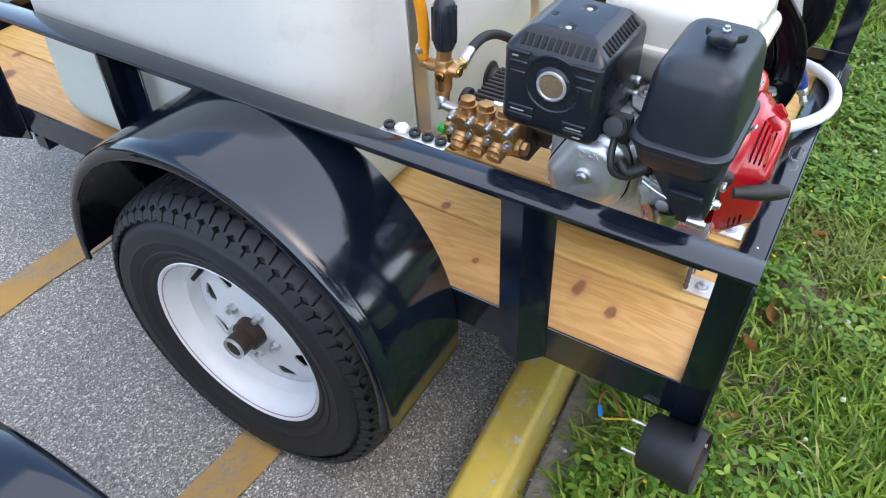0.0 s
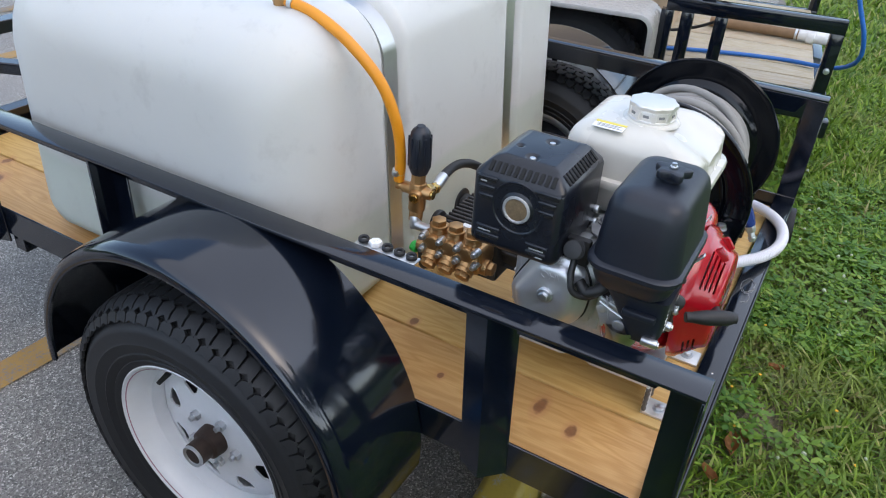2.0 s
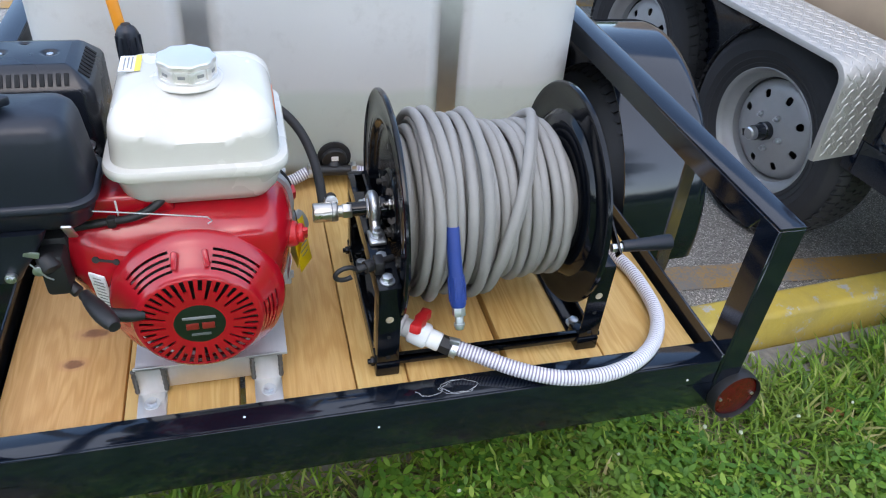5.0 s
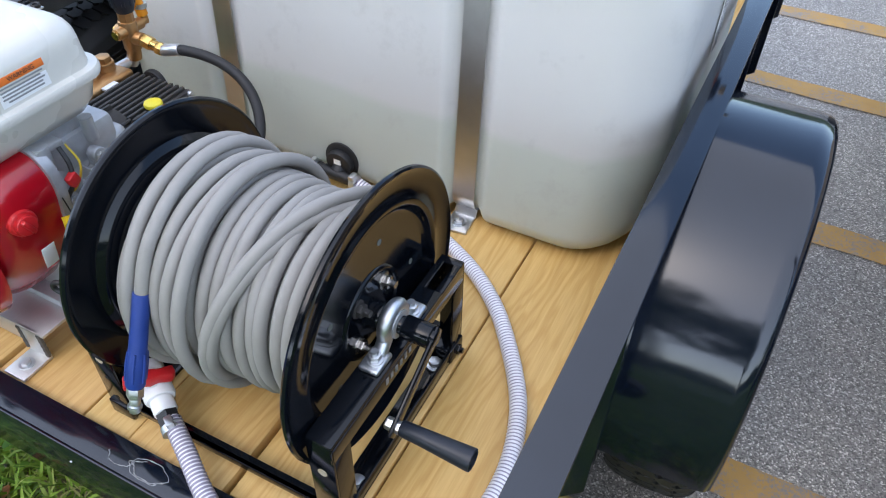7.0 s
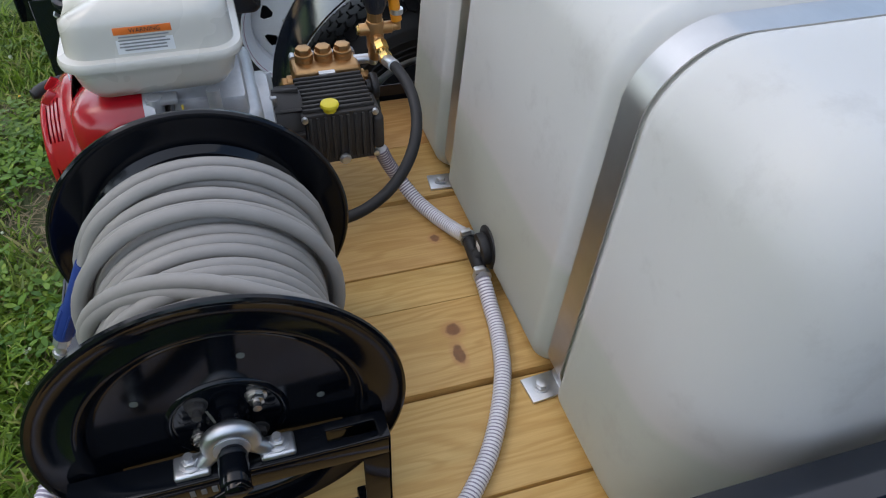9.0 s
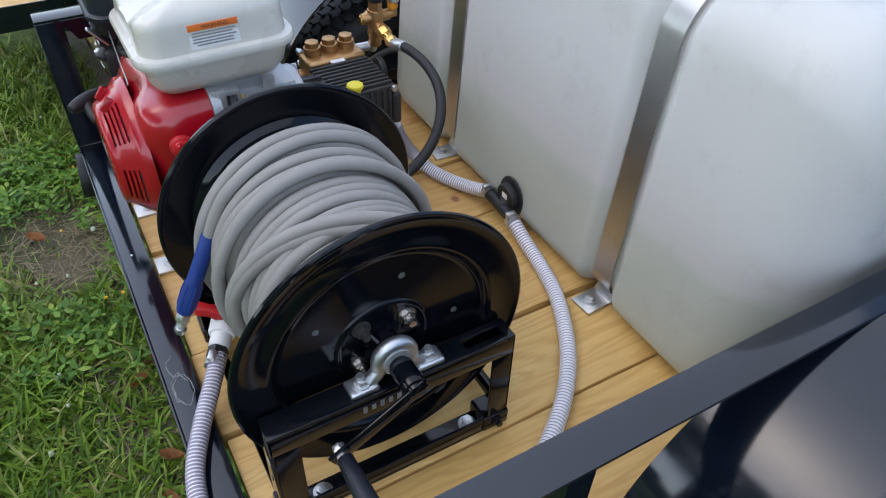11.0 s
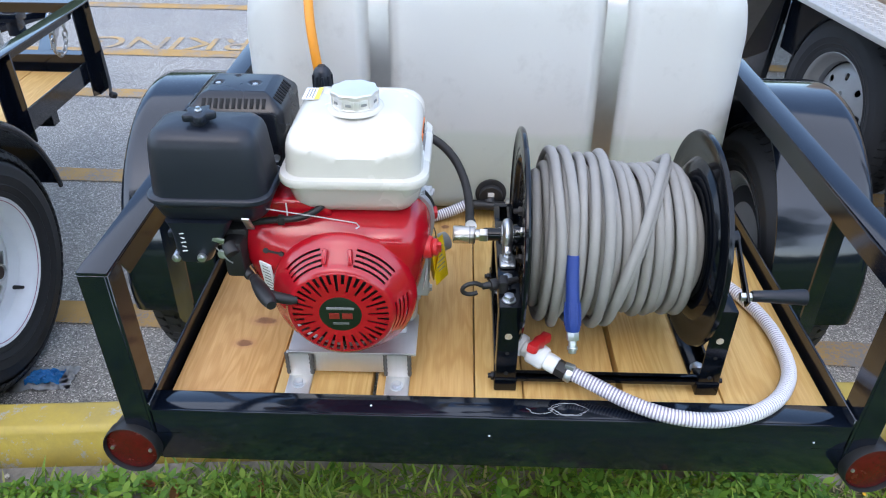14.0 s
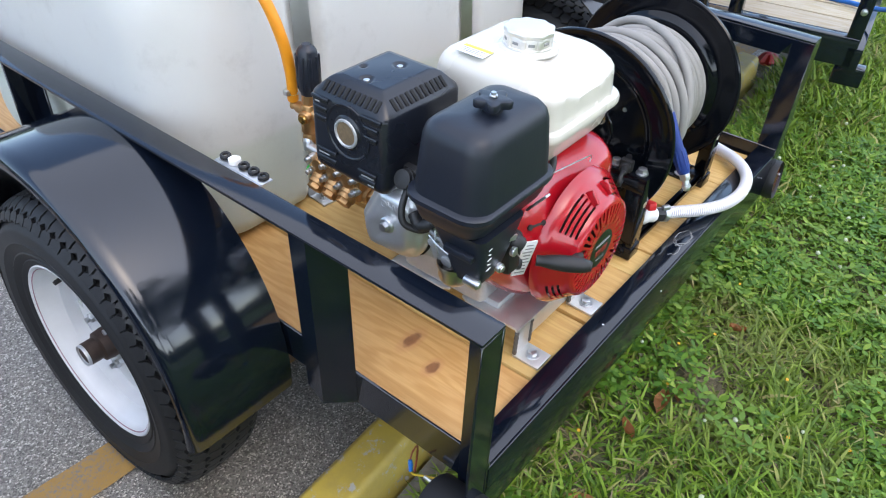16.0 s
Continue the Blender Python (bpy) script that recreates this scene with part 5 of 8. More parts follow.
for x, y, z in ((-0.552, 0.097, 0.738), (-0.506, 0.090, 0.744)):
    part("screw", G().cyl((x, y + 0.02, z), (x, y - 0.003, z), 0.0075, n=14, bev=0.001).hexnut((x, y - 0.002, z), (0, -1, 0), 0.0052, 0.004), ZINC, air)

# muffler in its guard
g = G().loft(sections(-0.557, -0.386, 0.263, 0.414, 0.016, [(0.806, 0.016), (0.808, 0.006), (0.815, 0.001), (0.822, 0.0), (0.924, 0.0), (0.931, 0.003), (0.9500, 0.0225), (0.9535, 0.028), (0.9550, 0.036), (0.9500, 0.0365)], 5))
muf = part("muffler_guard", g, MUFFLER, engine, "black vented muffler guard", 40)
DIMPLES = ((-0.446, 0.335), (-0.513, 0.338), (-0.485, 0.371))
grid = bmesh.new()
cells = []
for i in range(41):
    row = []
    for j in range(41):
        x, y = -0.5215 + 0.100 * i / 40, 0.2985 + 0.080 * j / 40
        z = 0.9552 + 0.0016 * math.sin(math.pi * i / 40) * math.sin(math.pi * j / 40)
        for k, (cx, cy) in enumerate(DIMPLES):
            q, rr = math.hypot(x - cx, y - cy), (0.0115 if k < 2 else 0.007)
            z -= 0.0042 * max(0.0, min(1.0, (rr - q) / 0.0045)) if q < rr else 0.0
        row.append(grid.verts.new((x, y, z)))
    cells.append(row)
for i in range(40):
    for j in range(40):
        grid.faces.new((cells[i][j], cells[i + 1][j], cells[i + 1][j + 1], cells[i][j + 1]))
part("guard_top", G().take(grid), MUFFLER, muf, "satin black top with dished screw holes", 40)
chamfer = [((-0.524 + 0.0105 * k, 0.2755, 0.9412), (-47, 0, 0)) for k in range(11)] + [((-0.5445, 0.288 + 0.0100 * k, 0.9412), (0, 47, 0)) for k in range(11)] + [((-0.3985, 0.294 + 0.0115 * k, 0.9412), (0, -47, 0)) for k in range(8)]
for c, turn in chamfer:
    flat, deep = ((0.0062, 0.0022, 0.0190), (0.0036, 0.0026, 0.0105)) if turn[0] else ((0.0022, 0.0062, 0.0180), (0.0026, 0.0036, 0.0100))
    slot = part("vent_slot", G().box(c, flat, 0.0009, rot=turn), DARK, muf, "open slot in the guard")
    part("inner_gleam", G().box((c[0], c[1], c[2] - 0.0014), deep, 0.0010, rot=turn), VENT, slot, "pale muffler seen within")
for dy, dz, w in ((0.050, 0.043, 0.028), (0.050, 0.028, 0.022), (0.050, 0.013, 0.018), (-0.048, 0.043, 0.034), (-0.048, 0.028, 0.022), (-0.048, 0.013, 0.018), (0.042, -0.040, 0.034), (0.042, -0.053, 0.034), (-0.040, -0.046, 0.030), (-0.040, -0.058, 0.026)):
    part("side_slot", G().box((-0.5574, 0.337 + dy, 0.879 + dz), (0.0016, w, 0.0055), 0.0007), DARK, muf)
    part("slot_brow", G().box((-0.5585, 0.337 + dy, 0.879 + dz + 0.0052), (0.0042, w + 0.006, 0.0050), 0.0015, rot=(0, 18, 0)), MUFFLER, muf)
for dy, dz, w in ((0.048, -0.041, 0.022), (-0.040, -0.047, 0.024), (-0.046, -0.059, 0.012), (0.056, 0.042, 0.010)):
    part("inner_glint", G().box((-0.5581, 0.337 + dy, 0.879 + dz - 0.001), (0.0016, w, 0.0026), 0.0007), CAST, muf)
mo = Matrix.Translation((-0.557, 0.335, 0.889)) @ Matrix.Rotation(radians(-90), 4, "Y")
g = G().lathe([(0.0435, -0.001), (0.0430, 0.0018), (0.0415, 0.0022), (0.0400, 0.0016), (0.0385, 0.0004), (0.027, 0.0004), (0.0240, 0.0030), (0.0205, 0.0040), (0.018, 0.0040), (0.018, -0.002)], mo, 44)
part("outlet_ring", g, MUFFLER, muf)
for k in range(10):
    a = 2 * math.pi * k / 10
    c = mo @ Vector((0.0325 * math.cos(a), 0.0325 * math.sin(a), 0.0003))
    part("ring_hole", G().cyl(c, c + Vector((-0.0007, 0, 0)), 0.0017, n=8), DARK, muf)
part("spark_screen", G().lathe([(0.0185, 0.001), (0.017, 0.0045), (0, 0.0055)], mo, 30), SCREEN, muf, "heat-tanned spark screen")
part("outlet_lip", G().lathe([(0.0176, 0.004), (0.0190, 0.0062), (0.0215, 0.0058), (0.0225, 0.0036)], mo, 36), CAST, muf)
for x, y in DIMPLES[:2]:
    part("screw", G().cyl((x, y, 0.950), (x, y, 0.9552), 0.0048, n=14, bev=0.001), ZINC, muf)
part("top_hole", G().cyl((DIMPLES[2][0], DIMPLES[2][1], 0.950), (DIMPLES[2][0], DIMPLES[2][1], 0.9532), 0.003, n=10), DARK, muf)
for y, z in ((0.262, 0.845), (0.262, 0.822)):
    part("screw", G().cyl((-0.405, y + 0.004, z), (-0.405, y - 0.006, z), 0.0065, n=12, bev=0.001), ZINC, muf)
g = G().box((-0.43, 0.30, 0.795), (0.075, 0.07, 0.035), 0.008).cyl((-0.46, 0.29, 0.80), (-0.455, 0.26, 0.79), 0.012, n=14).box((-0.47, 0.255, 0.815), (0.05, 0.02, 0.012), 0.003)
part("exhaust_pipe", g, CAST, muf)

# cylinder head with its pillow-shaped rocker cover
corners = [(0.302, 0.812), (0.243, 0.812), (0.217, 0.770), (0.222, 0.706), (0.248, 0.684), (0.330, 0.680), (0.347, 0.730)]
pts = []
for k, (y, z) in enumerate(corners):
    for j in (k - 1, (k + 1) % len(corners)):
        f = 0.012 / math.hypot(corners[j][0] - y, corners[j][1] - z)
        pts.append((y + (corners[j][0] - y) * f, z + (corners[j][1] - z) * f))
out = ring_of(pts, 5)
g = G().loft([[(x, y, z) for y, z in shrunk(out, d)] for x, d in ((-0.500, 0.0), (-0.517, 0.0), (-0.521, 0.0015), (-0.523, 0.0050), (-0.5245, 0.0090), (-0.529, 0.0125), (-0.5345, 0.0165), (-0.5375, 0.0210), (-0.5385, 0.0260), (-0.5390, 0.038), (-0.5360, 0.046), (-0.5355, 0.055))])
head = part("valve_cover", g, PRESSED, engine, "bright pressed-steel rocker cover", 60)
g = G().loft([[(x, y, z) for y, z in shrunk(out, d)] for x, d in ((-0.488, -0.005), (-0.5020, -0.005), (-0.5035, -0.004), (-0.5037, 0.01))])
part("cover_flange", g, CAST, head)
g = G().loft([[(x, y, z) for y, z in shrunk(out, d)] for x, d in ((-0.5030, -0.0025), (-0.5055, -0.0030), (-0.5075, -0.0025), (-0.5077, 0.01))])
part("gasket", g, GRIP, head, "black gasket edge")
part("cover_bolt", G().cyl((-0.534, 0.280, 0.743), (-0.5405, 0.280, 0.743), 0.0140, 0.0125, n=24, bev=0.002).hexnut((-0.540, 0.280, 0.743), (-1, 0, 0), 0.0078, 0.007), ZINC, head)
mt = Matrix.Translation((-0.5385, 0.273, 0.781)) @ Matrix(((0, 0, -1, 0), (-1, 0, 0, 0), (0, 1, 0, 0), (0, 0, 0, 1)))
lettering("embossed_letters", "OHV", 0.017, mt, PRESSED, head, 0.0010)
barrel = part("cylinder", G().box((-0.455, 0.277, 0.745), (0.10, 0.13, 0.11), 0.01), CAST, engine, "finned cast cylinder")
for k in range(6):
    g = G().box((-0.476 + 0.014 * k, 0.280, 0.740), (0.0045, 0.165 - 0.01 * (k == 0), 0.145), 0.02, 4)
    part("cooling_fin", g, CAST, barrel)
g = G().box((-0.440, 0.243, 0.782), (0.125, 0.052, 0.062), 0.010, 3).box((-0.478, 0.250, 0.802), (0.045, 0.050, 0.030), 0.008, 3).box((-0.425, 0.228, 0.812), (0.030, 0.020, 0.018), 0.004)
part("head_casting", g, CAST, barrel, "pale grey cast cylinder head")
g = G().poly([(-0.455, 0.222), (-0.440, 0.252), (-0.412, 0.262), (-0.374, 0.260), (-0.372, 0.222), (-0.405, 0.232), (-0.432, 0.218)], "xy", 0.818, 0.8215, 0.001, 1, m=None)
bracket = part("tank_stay", g, CAST, barrel, "folded grey stay plate")
part("stay_nut", G().cyl((-0.401, 0.243, 0.821), (-0.401, 0.243, 0.8245), 0.0115, n=20, bev=0.001).hexnut((-0.401, 0.243, 0.8245), (0, 0, 1), 0.0075, 0.006).cyl((-0.401, 0.243, 0.830), (-0.401, 0.243, 0.838), 0.0035, n=10), ZINC, bracket)
part("heat_insulator", G().box((-0.512, 0.247, 0.826), (0.014, 0.040, 0.046), 0.004), GRIP, barrel, "black plug shield")
g = G().tube(smooth([(-0.528, 0.244, 0.828), (-0.548, 0.240, 0.800), (-0.552, 0.232, 0.778), (-0.540, 0.214, 0.768), (-0.528, 0.200, 0.772)], 6), 0.0052, 10)
g.cyl((-0.512, 0.247, 0.828), (-0.540, 0.246, 0.842), 0.0150, 0.0125, n=18, bev=0.002)
for k in range(3):
    c = Vector((-0.512, 0.247, 0.828)).lerp(Vector((-0.540, 0.246, 0.842)), 0.45 + 0.25 * k)
    g.cyl(c, c + Vector((-0.0035, 0, 0.0017)), 0.0165 - 0.001 * k, n=18, bev=0.001)
g.tube(smooth([(-0.532, 0.231, 0.786), (-0.538, 0.214, 0.776), (-0.532, 0.196, 0.786), (-0.510, 0.180, 0.802)], 6), lambda i: 0.0088 + 0.0010 * (i % 2), 12)
part("ignition_lead", g, GRIP, engine, "black spark plug boot and lead")
at = Vector((-0.530, 0.152, 0))
g = G().box((-0.507, 0.160, 0.755), (0.054, 0.050, 0.036), 0.006).box((-0.534, 0.163, 0.752), (0.010, 0.058, 0.030), 0.003, rot=(-20, 0, 0)).cyl((-0.545, 0.155, 0.745), (-0.549, 0.155, 0.744), 0.010, n=16, bev=0.001)
g.cyl((-0.530, 0.186, 0.762), (-0.544, 0.186, 0.760), 0.008, n=14, bev=0.001).cyl((-0.530, 0.172, 0.778), (-0.530, 0.172, 0.764), 0.010, n=14, bev=0.002)
carb = part("carburettor", g, CAST, engine, "small cast carburettor")
g = G().lathe([(0.0270, 0.738), (0.0275, 0.733), (0.0245, 0.731), (0.0235, 0.712), (0.0200, 0.705), (0.010, 0.702), (0, 0.702)], Matrix.Translation(at), 28)
part("float_bowl", g, NICKEL, carb, "bright float bowl")
part("linkage", G().box((-0.541, 0.163, 0.768), (0.004, 0.062, 0.007), 0.0015, rot=(20, 0, 0)).tube([(-0.546, 0.190, 0.775), (-0.549, 0.170, 0.768), (-0.548, 0.140, 0.757)], 0.0016, 6).tube([(-0.542, 0.182, 0.785), (-0.548, 0.176, 0.768), (-0.545, 0.172, 0.748)], 0.0013, 6), ZINC, carb, "zinc lever and rods")
part("adjuster", G().cyl((-0.540, 0.134, 0.750), (-0.546, 0.106, 0.744), 0.0085, 0.006, n=14, bev=0.001), GRIP, carb)
part("bowl_screw", G().hexnut((-0.530, 0.152, 0.702), (0, 0, -1), 0.007, 0.007), ZINC, carb)
g = G().box((-0.46, 0.165, 0.75), (0.05, 0.08, 0.06), 0.008).box((-0.455, 0.125, 0.735), (0.034, 0.06, 0.07), 0.008).cyl((-0.462, 0.105, 0.765), (-0.452, 0.090, 0.752), 0.013, n=14, bev=0.003).cyl((-0.455, 0.12, 0.712), (-0.432, 0.10, 0.700), 0.009, n=12, bev=0.002)
part("carburettor_spacer", g, GRIP, engine)
part("choke_lever", G().box((-0.474, 0.094, 0.778), (0.020, 0.003, 0.010), 0.001, rot=(0, 20, 0)).cyl((-0.470, 0.095, 0.752), (-0.470, 0.088, 0.752), 0.008, n=14, bev=0.001).tube([(-0.478, 0.090, 0.765), (-0.462, 0.088, 0.742), (-0.455, 0.090, 0.735)], 0.0012, 6), ZINC, engine)
part("fuel_lever", G().box((-0.419, 0.092, 0.812), (0.013, 0.004, 0.046), 0.0015, rot=(38, 4, 0)), ZINC, engine, "bent zinc lever strip")
part("throttle_cable", G().tube(smooth([(-0.425, 0.128, 0.792), (-0.385, 0.124, 0.800), (-0.345, 0.122, 0.806), (-0.315, 0.132, 0.815), (-0.295, 0.15, 0.828)], 5), 0.0058, 10).box((-0.372, 0.122, 0.802), (0.012, 0.014, 0.015), 0.003), GRIP, engine)
part("control_rod", G().tube([(-0.425, 0.112, 0.834), (-0.300, 0.106, 0.818), (-0.245, 0.104, 0.810), (-0.240, 0.104, 0.803), (-0.246, 0.104, 0.799)], 0.0011, 6), ZINC, engine)
g = G().box((-0.12, 0.213, 0.668), (0.0012, 0.042, 0.078), 0.0003, rot=(4, 8, 12)).box((-0.112, 0.216, 0.662), (0.0012, 0.044, 0.086), 0.0003, rot=(-2, -10, -28))
tag = part("hang_tag", g, TAG, engine, "folded yellow card tag with small print")
g = G()
for k in range(7):
    g.box((-0.1108 + 0.0016 * (k - 3) * 0.9, 0.216, 0.687 - 0.009 * k), (0.0016, 0.032 - 0.005 * (k % 3), 0.0018), rot=(-2, -10, -28))
part("print_line", g, INK_GREY, tag)
part("tag_tie", G().tube(smooth([(-0.135, 0.215, 0.745), (-0.122, 0.212, 0.735), (-0.118, 0.213, 0.712), (-0.119, 0.214, 0.702)], 5), 0.001, 6), GRIP, tag)
part("wiring", G().tube(smooth([(-0.150, 0.250, 0.800), (-0.128, 0.245, 0.772), (-0.124, 0.236, 0.745), (-0.134, 0.226, 0.722)], 6), 0.0036, 8), GRIP, engine)
part("wiring", G().tube(smooth([(-0.148, 0.262, 0.790), (-0.130, 0.262, 0.765), (-0.128, 0.250, 0.740), (-0.140, 0.238, 0.718)], 6), 0.0018, 6), WIRE_Y, engine)
part("wire_plug", G().box((-0.123, 0.238, 0.752), (0.012, 0.018, 0.020), 0.003, rot=(20, 0, 10)), RED_PLASTIC, engine)

# ---- pressure pump ----
pump = thing("pressure_pump", (-0.31, 0.51, 0.585), "triplex pressure pump with brass head and unloader valve", "pump")
g = G().box((-0.285, 0.510, 0.640), (0.128, 0.122, 0.104), 0.006).box((-0.226, 0.51, 0.688), (0.012, 0.134, 0.008), 0.002).box((-0.226, 0.51, 0.592), (0.012, 0.134, 0.008), 0.002).box((-0.26, 0.578, 0.64), (0.09, 0.02, 0.07), 0.008, 3)
case = part("pump_case", g, PUMP, pump, "dark ribbed pump crankcase")
for k in range(9):
    part("cooling_rib", G().box((-0.340 + 0.0135 * k, 0.510, 0.6945), (0.006, 0.126, 0.008), 0.002), PUMP, case)
    part("cooling_rib", G().box((-0.2205, 0.457 + 0.0133 * k, 0.640), (0.008, 0.006, 0.094), 0.002), PUMP, case)
for y in (0.448, 0.572):
    for z in (0.597, 0.686):
        part("bolt", G().cyl((-0.222, y, z), (-0.214, y, z), 0.006, n=12, bev=0.001), ZINC, case)
part("filler_cap", G().cyl((-0.228, 0.494, 0.692), (-0.228, 0.494, 0.701), 0.0115, n=20, bev=0.002).cyl((-0.228, 0.494, 0.700), (-0.228, 0.494, 0.710), 0.0165, n=28, bev=0.004), YELLOW, case, "bright yellow oil filler cap")
part("drain_plug", G().cyl((-0.22, 0.513, 0.596), (-0.212, 0.513, 0.596), 0.011, n=18, bev=0.002).hexnut((-0.214, 0.513, 0.596), (1, 0, 0), 0.0085, 0.005), ZINC, case)
part("case_label", G().box((-0.352, 0.512, 0.6955), (0.012, 0.03, 0.004)), LABEL, case)
g = G().cyl((-0.28, 0.38, 0.655), (-0.28, 0.452, 0.655), 0.062, 0.05, n=28, bev=0.004)
bell = part("bell_housing", g, PUMP, pump)
for k in range(8):
    a = math.pi * k / 4
    g = G().box((-0.28 + 0.05 * math.cos(a), 0.418, 0.655 + 0.05 * math.sin(a)), (0.02, 0.06, 0.006), 0.002, rot=(0, -math.degrees(a), 0))
    part("housing_rib", g, PUMP, bell)
g = G().box((-0.390, 0.515, 0.672), (0.062, 0.128, 0.052), 0.008, 3).box((-0.402, 0.515, 0.660), (0.046, 0.128, 0.040), 0.012, 3)
for y in (0.478, 0.515, 0.552):
    g.cyl((-0.402, y, 0.68), (-0.402, y, 0.707), 0.0175, n=20, bev=0.002).cyl((-0.408, y, 0.663), (-0.426, y, 0.651), 0.0185, n=20, bev=0.002).cyl((-0.41, y, 0.684), (-0.430, y, 0.684), 0.0145, n=18, bev=0.003)
manifold = part("manifold", g, BRASS, pump, "cast brass pump head")
for y in (0.478, 0.515, 0.552):
    part("valve_cap", G().cyl((-0.402, y, 0.705), (-0.402, y, 0.714), 0.0178, n=24, bev=0.0015).hexnut((-0.402, y, 0.713), (0, 0, 1), 0.0150, 0.012), BRASS, manifold, "hexagonal brass valve cap")
    part("valve_cap", G().cyl((-0.425, y, 0.6515), (-0.433, y, 0.646), 0.0178, n=24, bev=0.0015).hexnut((-0.432, y, 0.6465), (-0.83, 0, -0.55), 0.0150, 0.011), BRASS, manifold, "hexagonal brass valve cap")
for y in (0.459, 0.4965, 0.5335, 0.571):
    for z in (0.694, 0.667):
        part("bolt", G().cyl((-0.416, y, z), (-0.430, y, z), 0.0075, n=14).cyl((-0.428, y, z), (-0.439, y, z), 0.0050, n=10, bev=0.001), ZINC, manifold)
part("end_plug", G().cyl((-0.400, 0.455, 0.654), (-0.400, 0.442, 0.654), 0.016, n=20).hexnut((-0.400, 0.443, 0.654), (0, -1, 0), 0.0138, 0.012), BRASS, manifold)
part("inlet_plug", G().cyl((-0.396, 0.575, 0.652), (-0.396, 0.590, 0.652), 0.0165, n=20).hexnut((-0.396, 0.589, 0.652), (0, 1, 0), 0.0138, 0.010), BRASS, manifold)
part("inlet_elbow", G().cyl((-0.375, 0.575, 0.63), (-0.375, 0.60, 0.625), 0.017, n=18, bev=0.003).cyl((-0.375, 0.598, 0.63), (-0.36, 0.602, 0.58), 0.014, n=16, bev=0.003), GRIP, manifold)
part("port_plug", G().cyl((-0.390, 0.604, 0.634), (-0.388, 0.618, 0.636), 0.011, n=14, bev=0.002), GREEN, manifold, "green plastic port plug")
g = G().cyl((-0.398, 0.572, 0.690), (-0.396, 0.605, 0.690), 0.0095, n=14).cyl((-0.396, 0.607, 0.682), (-0.390, 0.613, 0.706), 0.0115, n=14, bev=0.002)
part("steel_elbow", g, ZINC, pump, "zinc-plated elbow")
g = G().cyl((-0.389, 0.613, 0.695), (-0.385, 0.613, 0.718), 0.0135, n=20, bev=0.002).cyl((-0.385, 0.613, 0.716), (-0.382, 0.613, 0.775), 0.0165, n=20, bev=0.003).cyl((-0.382, 0.613, 0.773), (-0.380, 0.613, 0.798), 0.0145, n=8)
g.cyl((-0.383, 0.582, 0.757), (-0.383, 0.645, 0.757), 0.0115, n=18, bev=0.002).cyl((-0.395, 0.613, 0.738), (-0.352, 0.614, 0.742), 0.0125, n=18, bev=0.002).cyl((-0.405, 0.607, 0.752), (-0.378, 0.613, 0.757), 0.0125, n=16, bev=0.002)
un = part("unloader_body", g, BRASS, pump, "brass unloader valve body")
part("gauge_port", G().cyl((-0.405, 0.607, 0.752), (-0.410, 0.606, 0.751), 0.0085, n=14).cyl((-0.383, 0.583, 0.757), (-0.383, 0.578, 0.757), 0.0085, n=14), GOLD_BRASS, un)
g = G().lathe([(0, 0.095), (0.008, 0.095), (0.010, 0.091), (0.014, 0.089), (0.0185, 0.082), (0.0205, 0.06), (0.0225, 0.03), (0.0205, 0.012), (0.016, 0.0), (0, 0)], Matrix.Translation((-0.379, 0.6135, 0.793)), 30)
knob = part("pressure_knob", g, PLASTIC, pump, "black ribbed pressure knob")
for k in range(9):
    a = 2 * math.pi * k / 9
    g = G().box((-0.379 + 0.0208 * math.cos(a), 0.6135 + 0.0208 * math.sin(a), 0.838), (0.004, 0.006, 0.062), 0.002, rot=(0, 0, math.degrees(a)))
    part("knob_rib", g, PLASTIC, knob)
part("hose_union", G().cyl((-0.352, 0.614, 0.742), (-0.334, 0.615, 0.736), 0.0135, n=6, bev=0.001).cyl((-0.334, 0.615, 0.736), (-0.322, 0.616, 0.733), 0.0105, n=16).cyl((-0.323, 0.616, 0.733), (-0.309, 0.617, 0.730), 0.0128, n=6, bev=0.001), GOLD_BRASS, pump, "bright brass hose union")
part("bypass_elbow", G().cyl((-0.383, 0.643, 0.757), (-0.384, 0.658, 0.758), 0.0085, n=14).cyl((-0.384, 0.655, 0.752), (-0.384, 0.655, 0.776), 0.0078, n=14), BRASS, pump)
part("hose_clamp", G().cyl((-0.385, 0.655, 0.782), (-0.385, 0.655, 0.791), 0.0125, n=20).box((-0.397, 0.655, 0.787), (0.012, 0.012, 0.011), 0.002), ZINC, pump)
part("side_knob", G().cyl((-0.33, 0.588, 0.668), (-0.33, 0.602, 0.668), 0.026, n=24, bev=0.004).cyl((-0.33, 0.58, 0.668), (-0.33, 0.59, 0.668), 0.014, n=18), GRIP, pump)

# hoses of the pump
bypass = thing("bypass_hose", (-0.385, 0.655, 0.776), "short bright orange hose arched up to the tank", "hose")
path = smooth([(-0.385, 0.655, 0.768), (-0.389, 0.650, 0.82), (-0.398, 0.655, 0.89), (-0.409, 0.682, 0.962), (-0.419, 0.740, 1.022), (-0.426, 0.805, 1.060), (-0.43, 0.868, 1.076)], 10)
part("hose_run", G().tube(path, 0.0105, 14), HOSE_ORANGE, bypass)
part("hose_clamp", G().cyl((-0.4298, 0.852, 1.0735), (-0.43, 0.861, 1.075), 0.0125, n=20).box((-0.43, 0.857, 1.088), (0.016, 0.01, 0.010), 0.002), ZINC, bypass)
jumper = thing("jumper_hose", (-0.20, 0.6, 0.73), "black rubber high-pressure jumper hose", "hose")
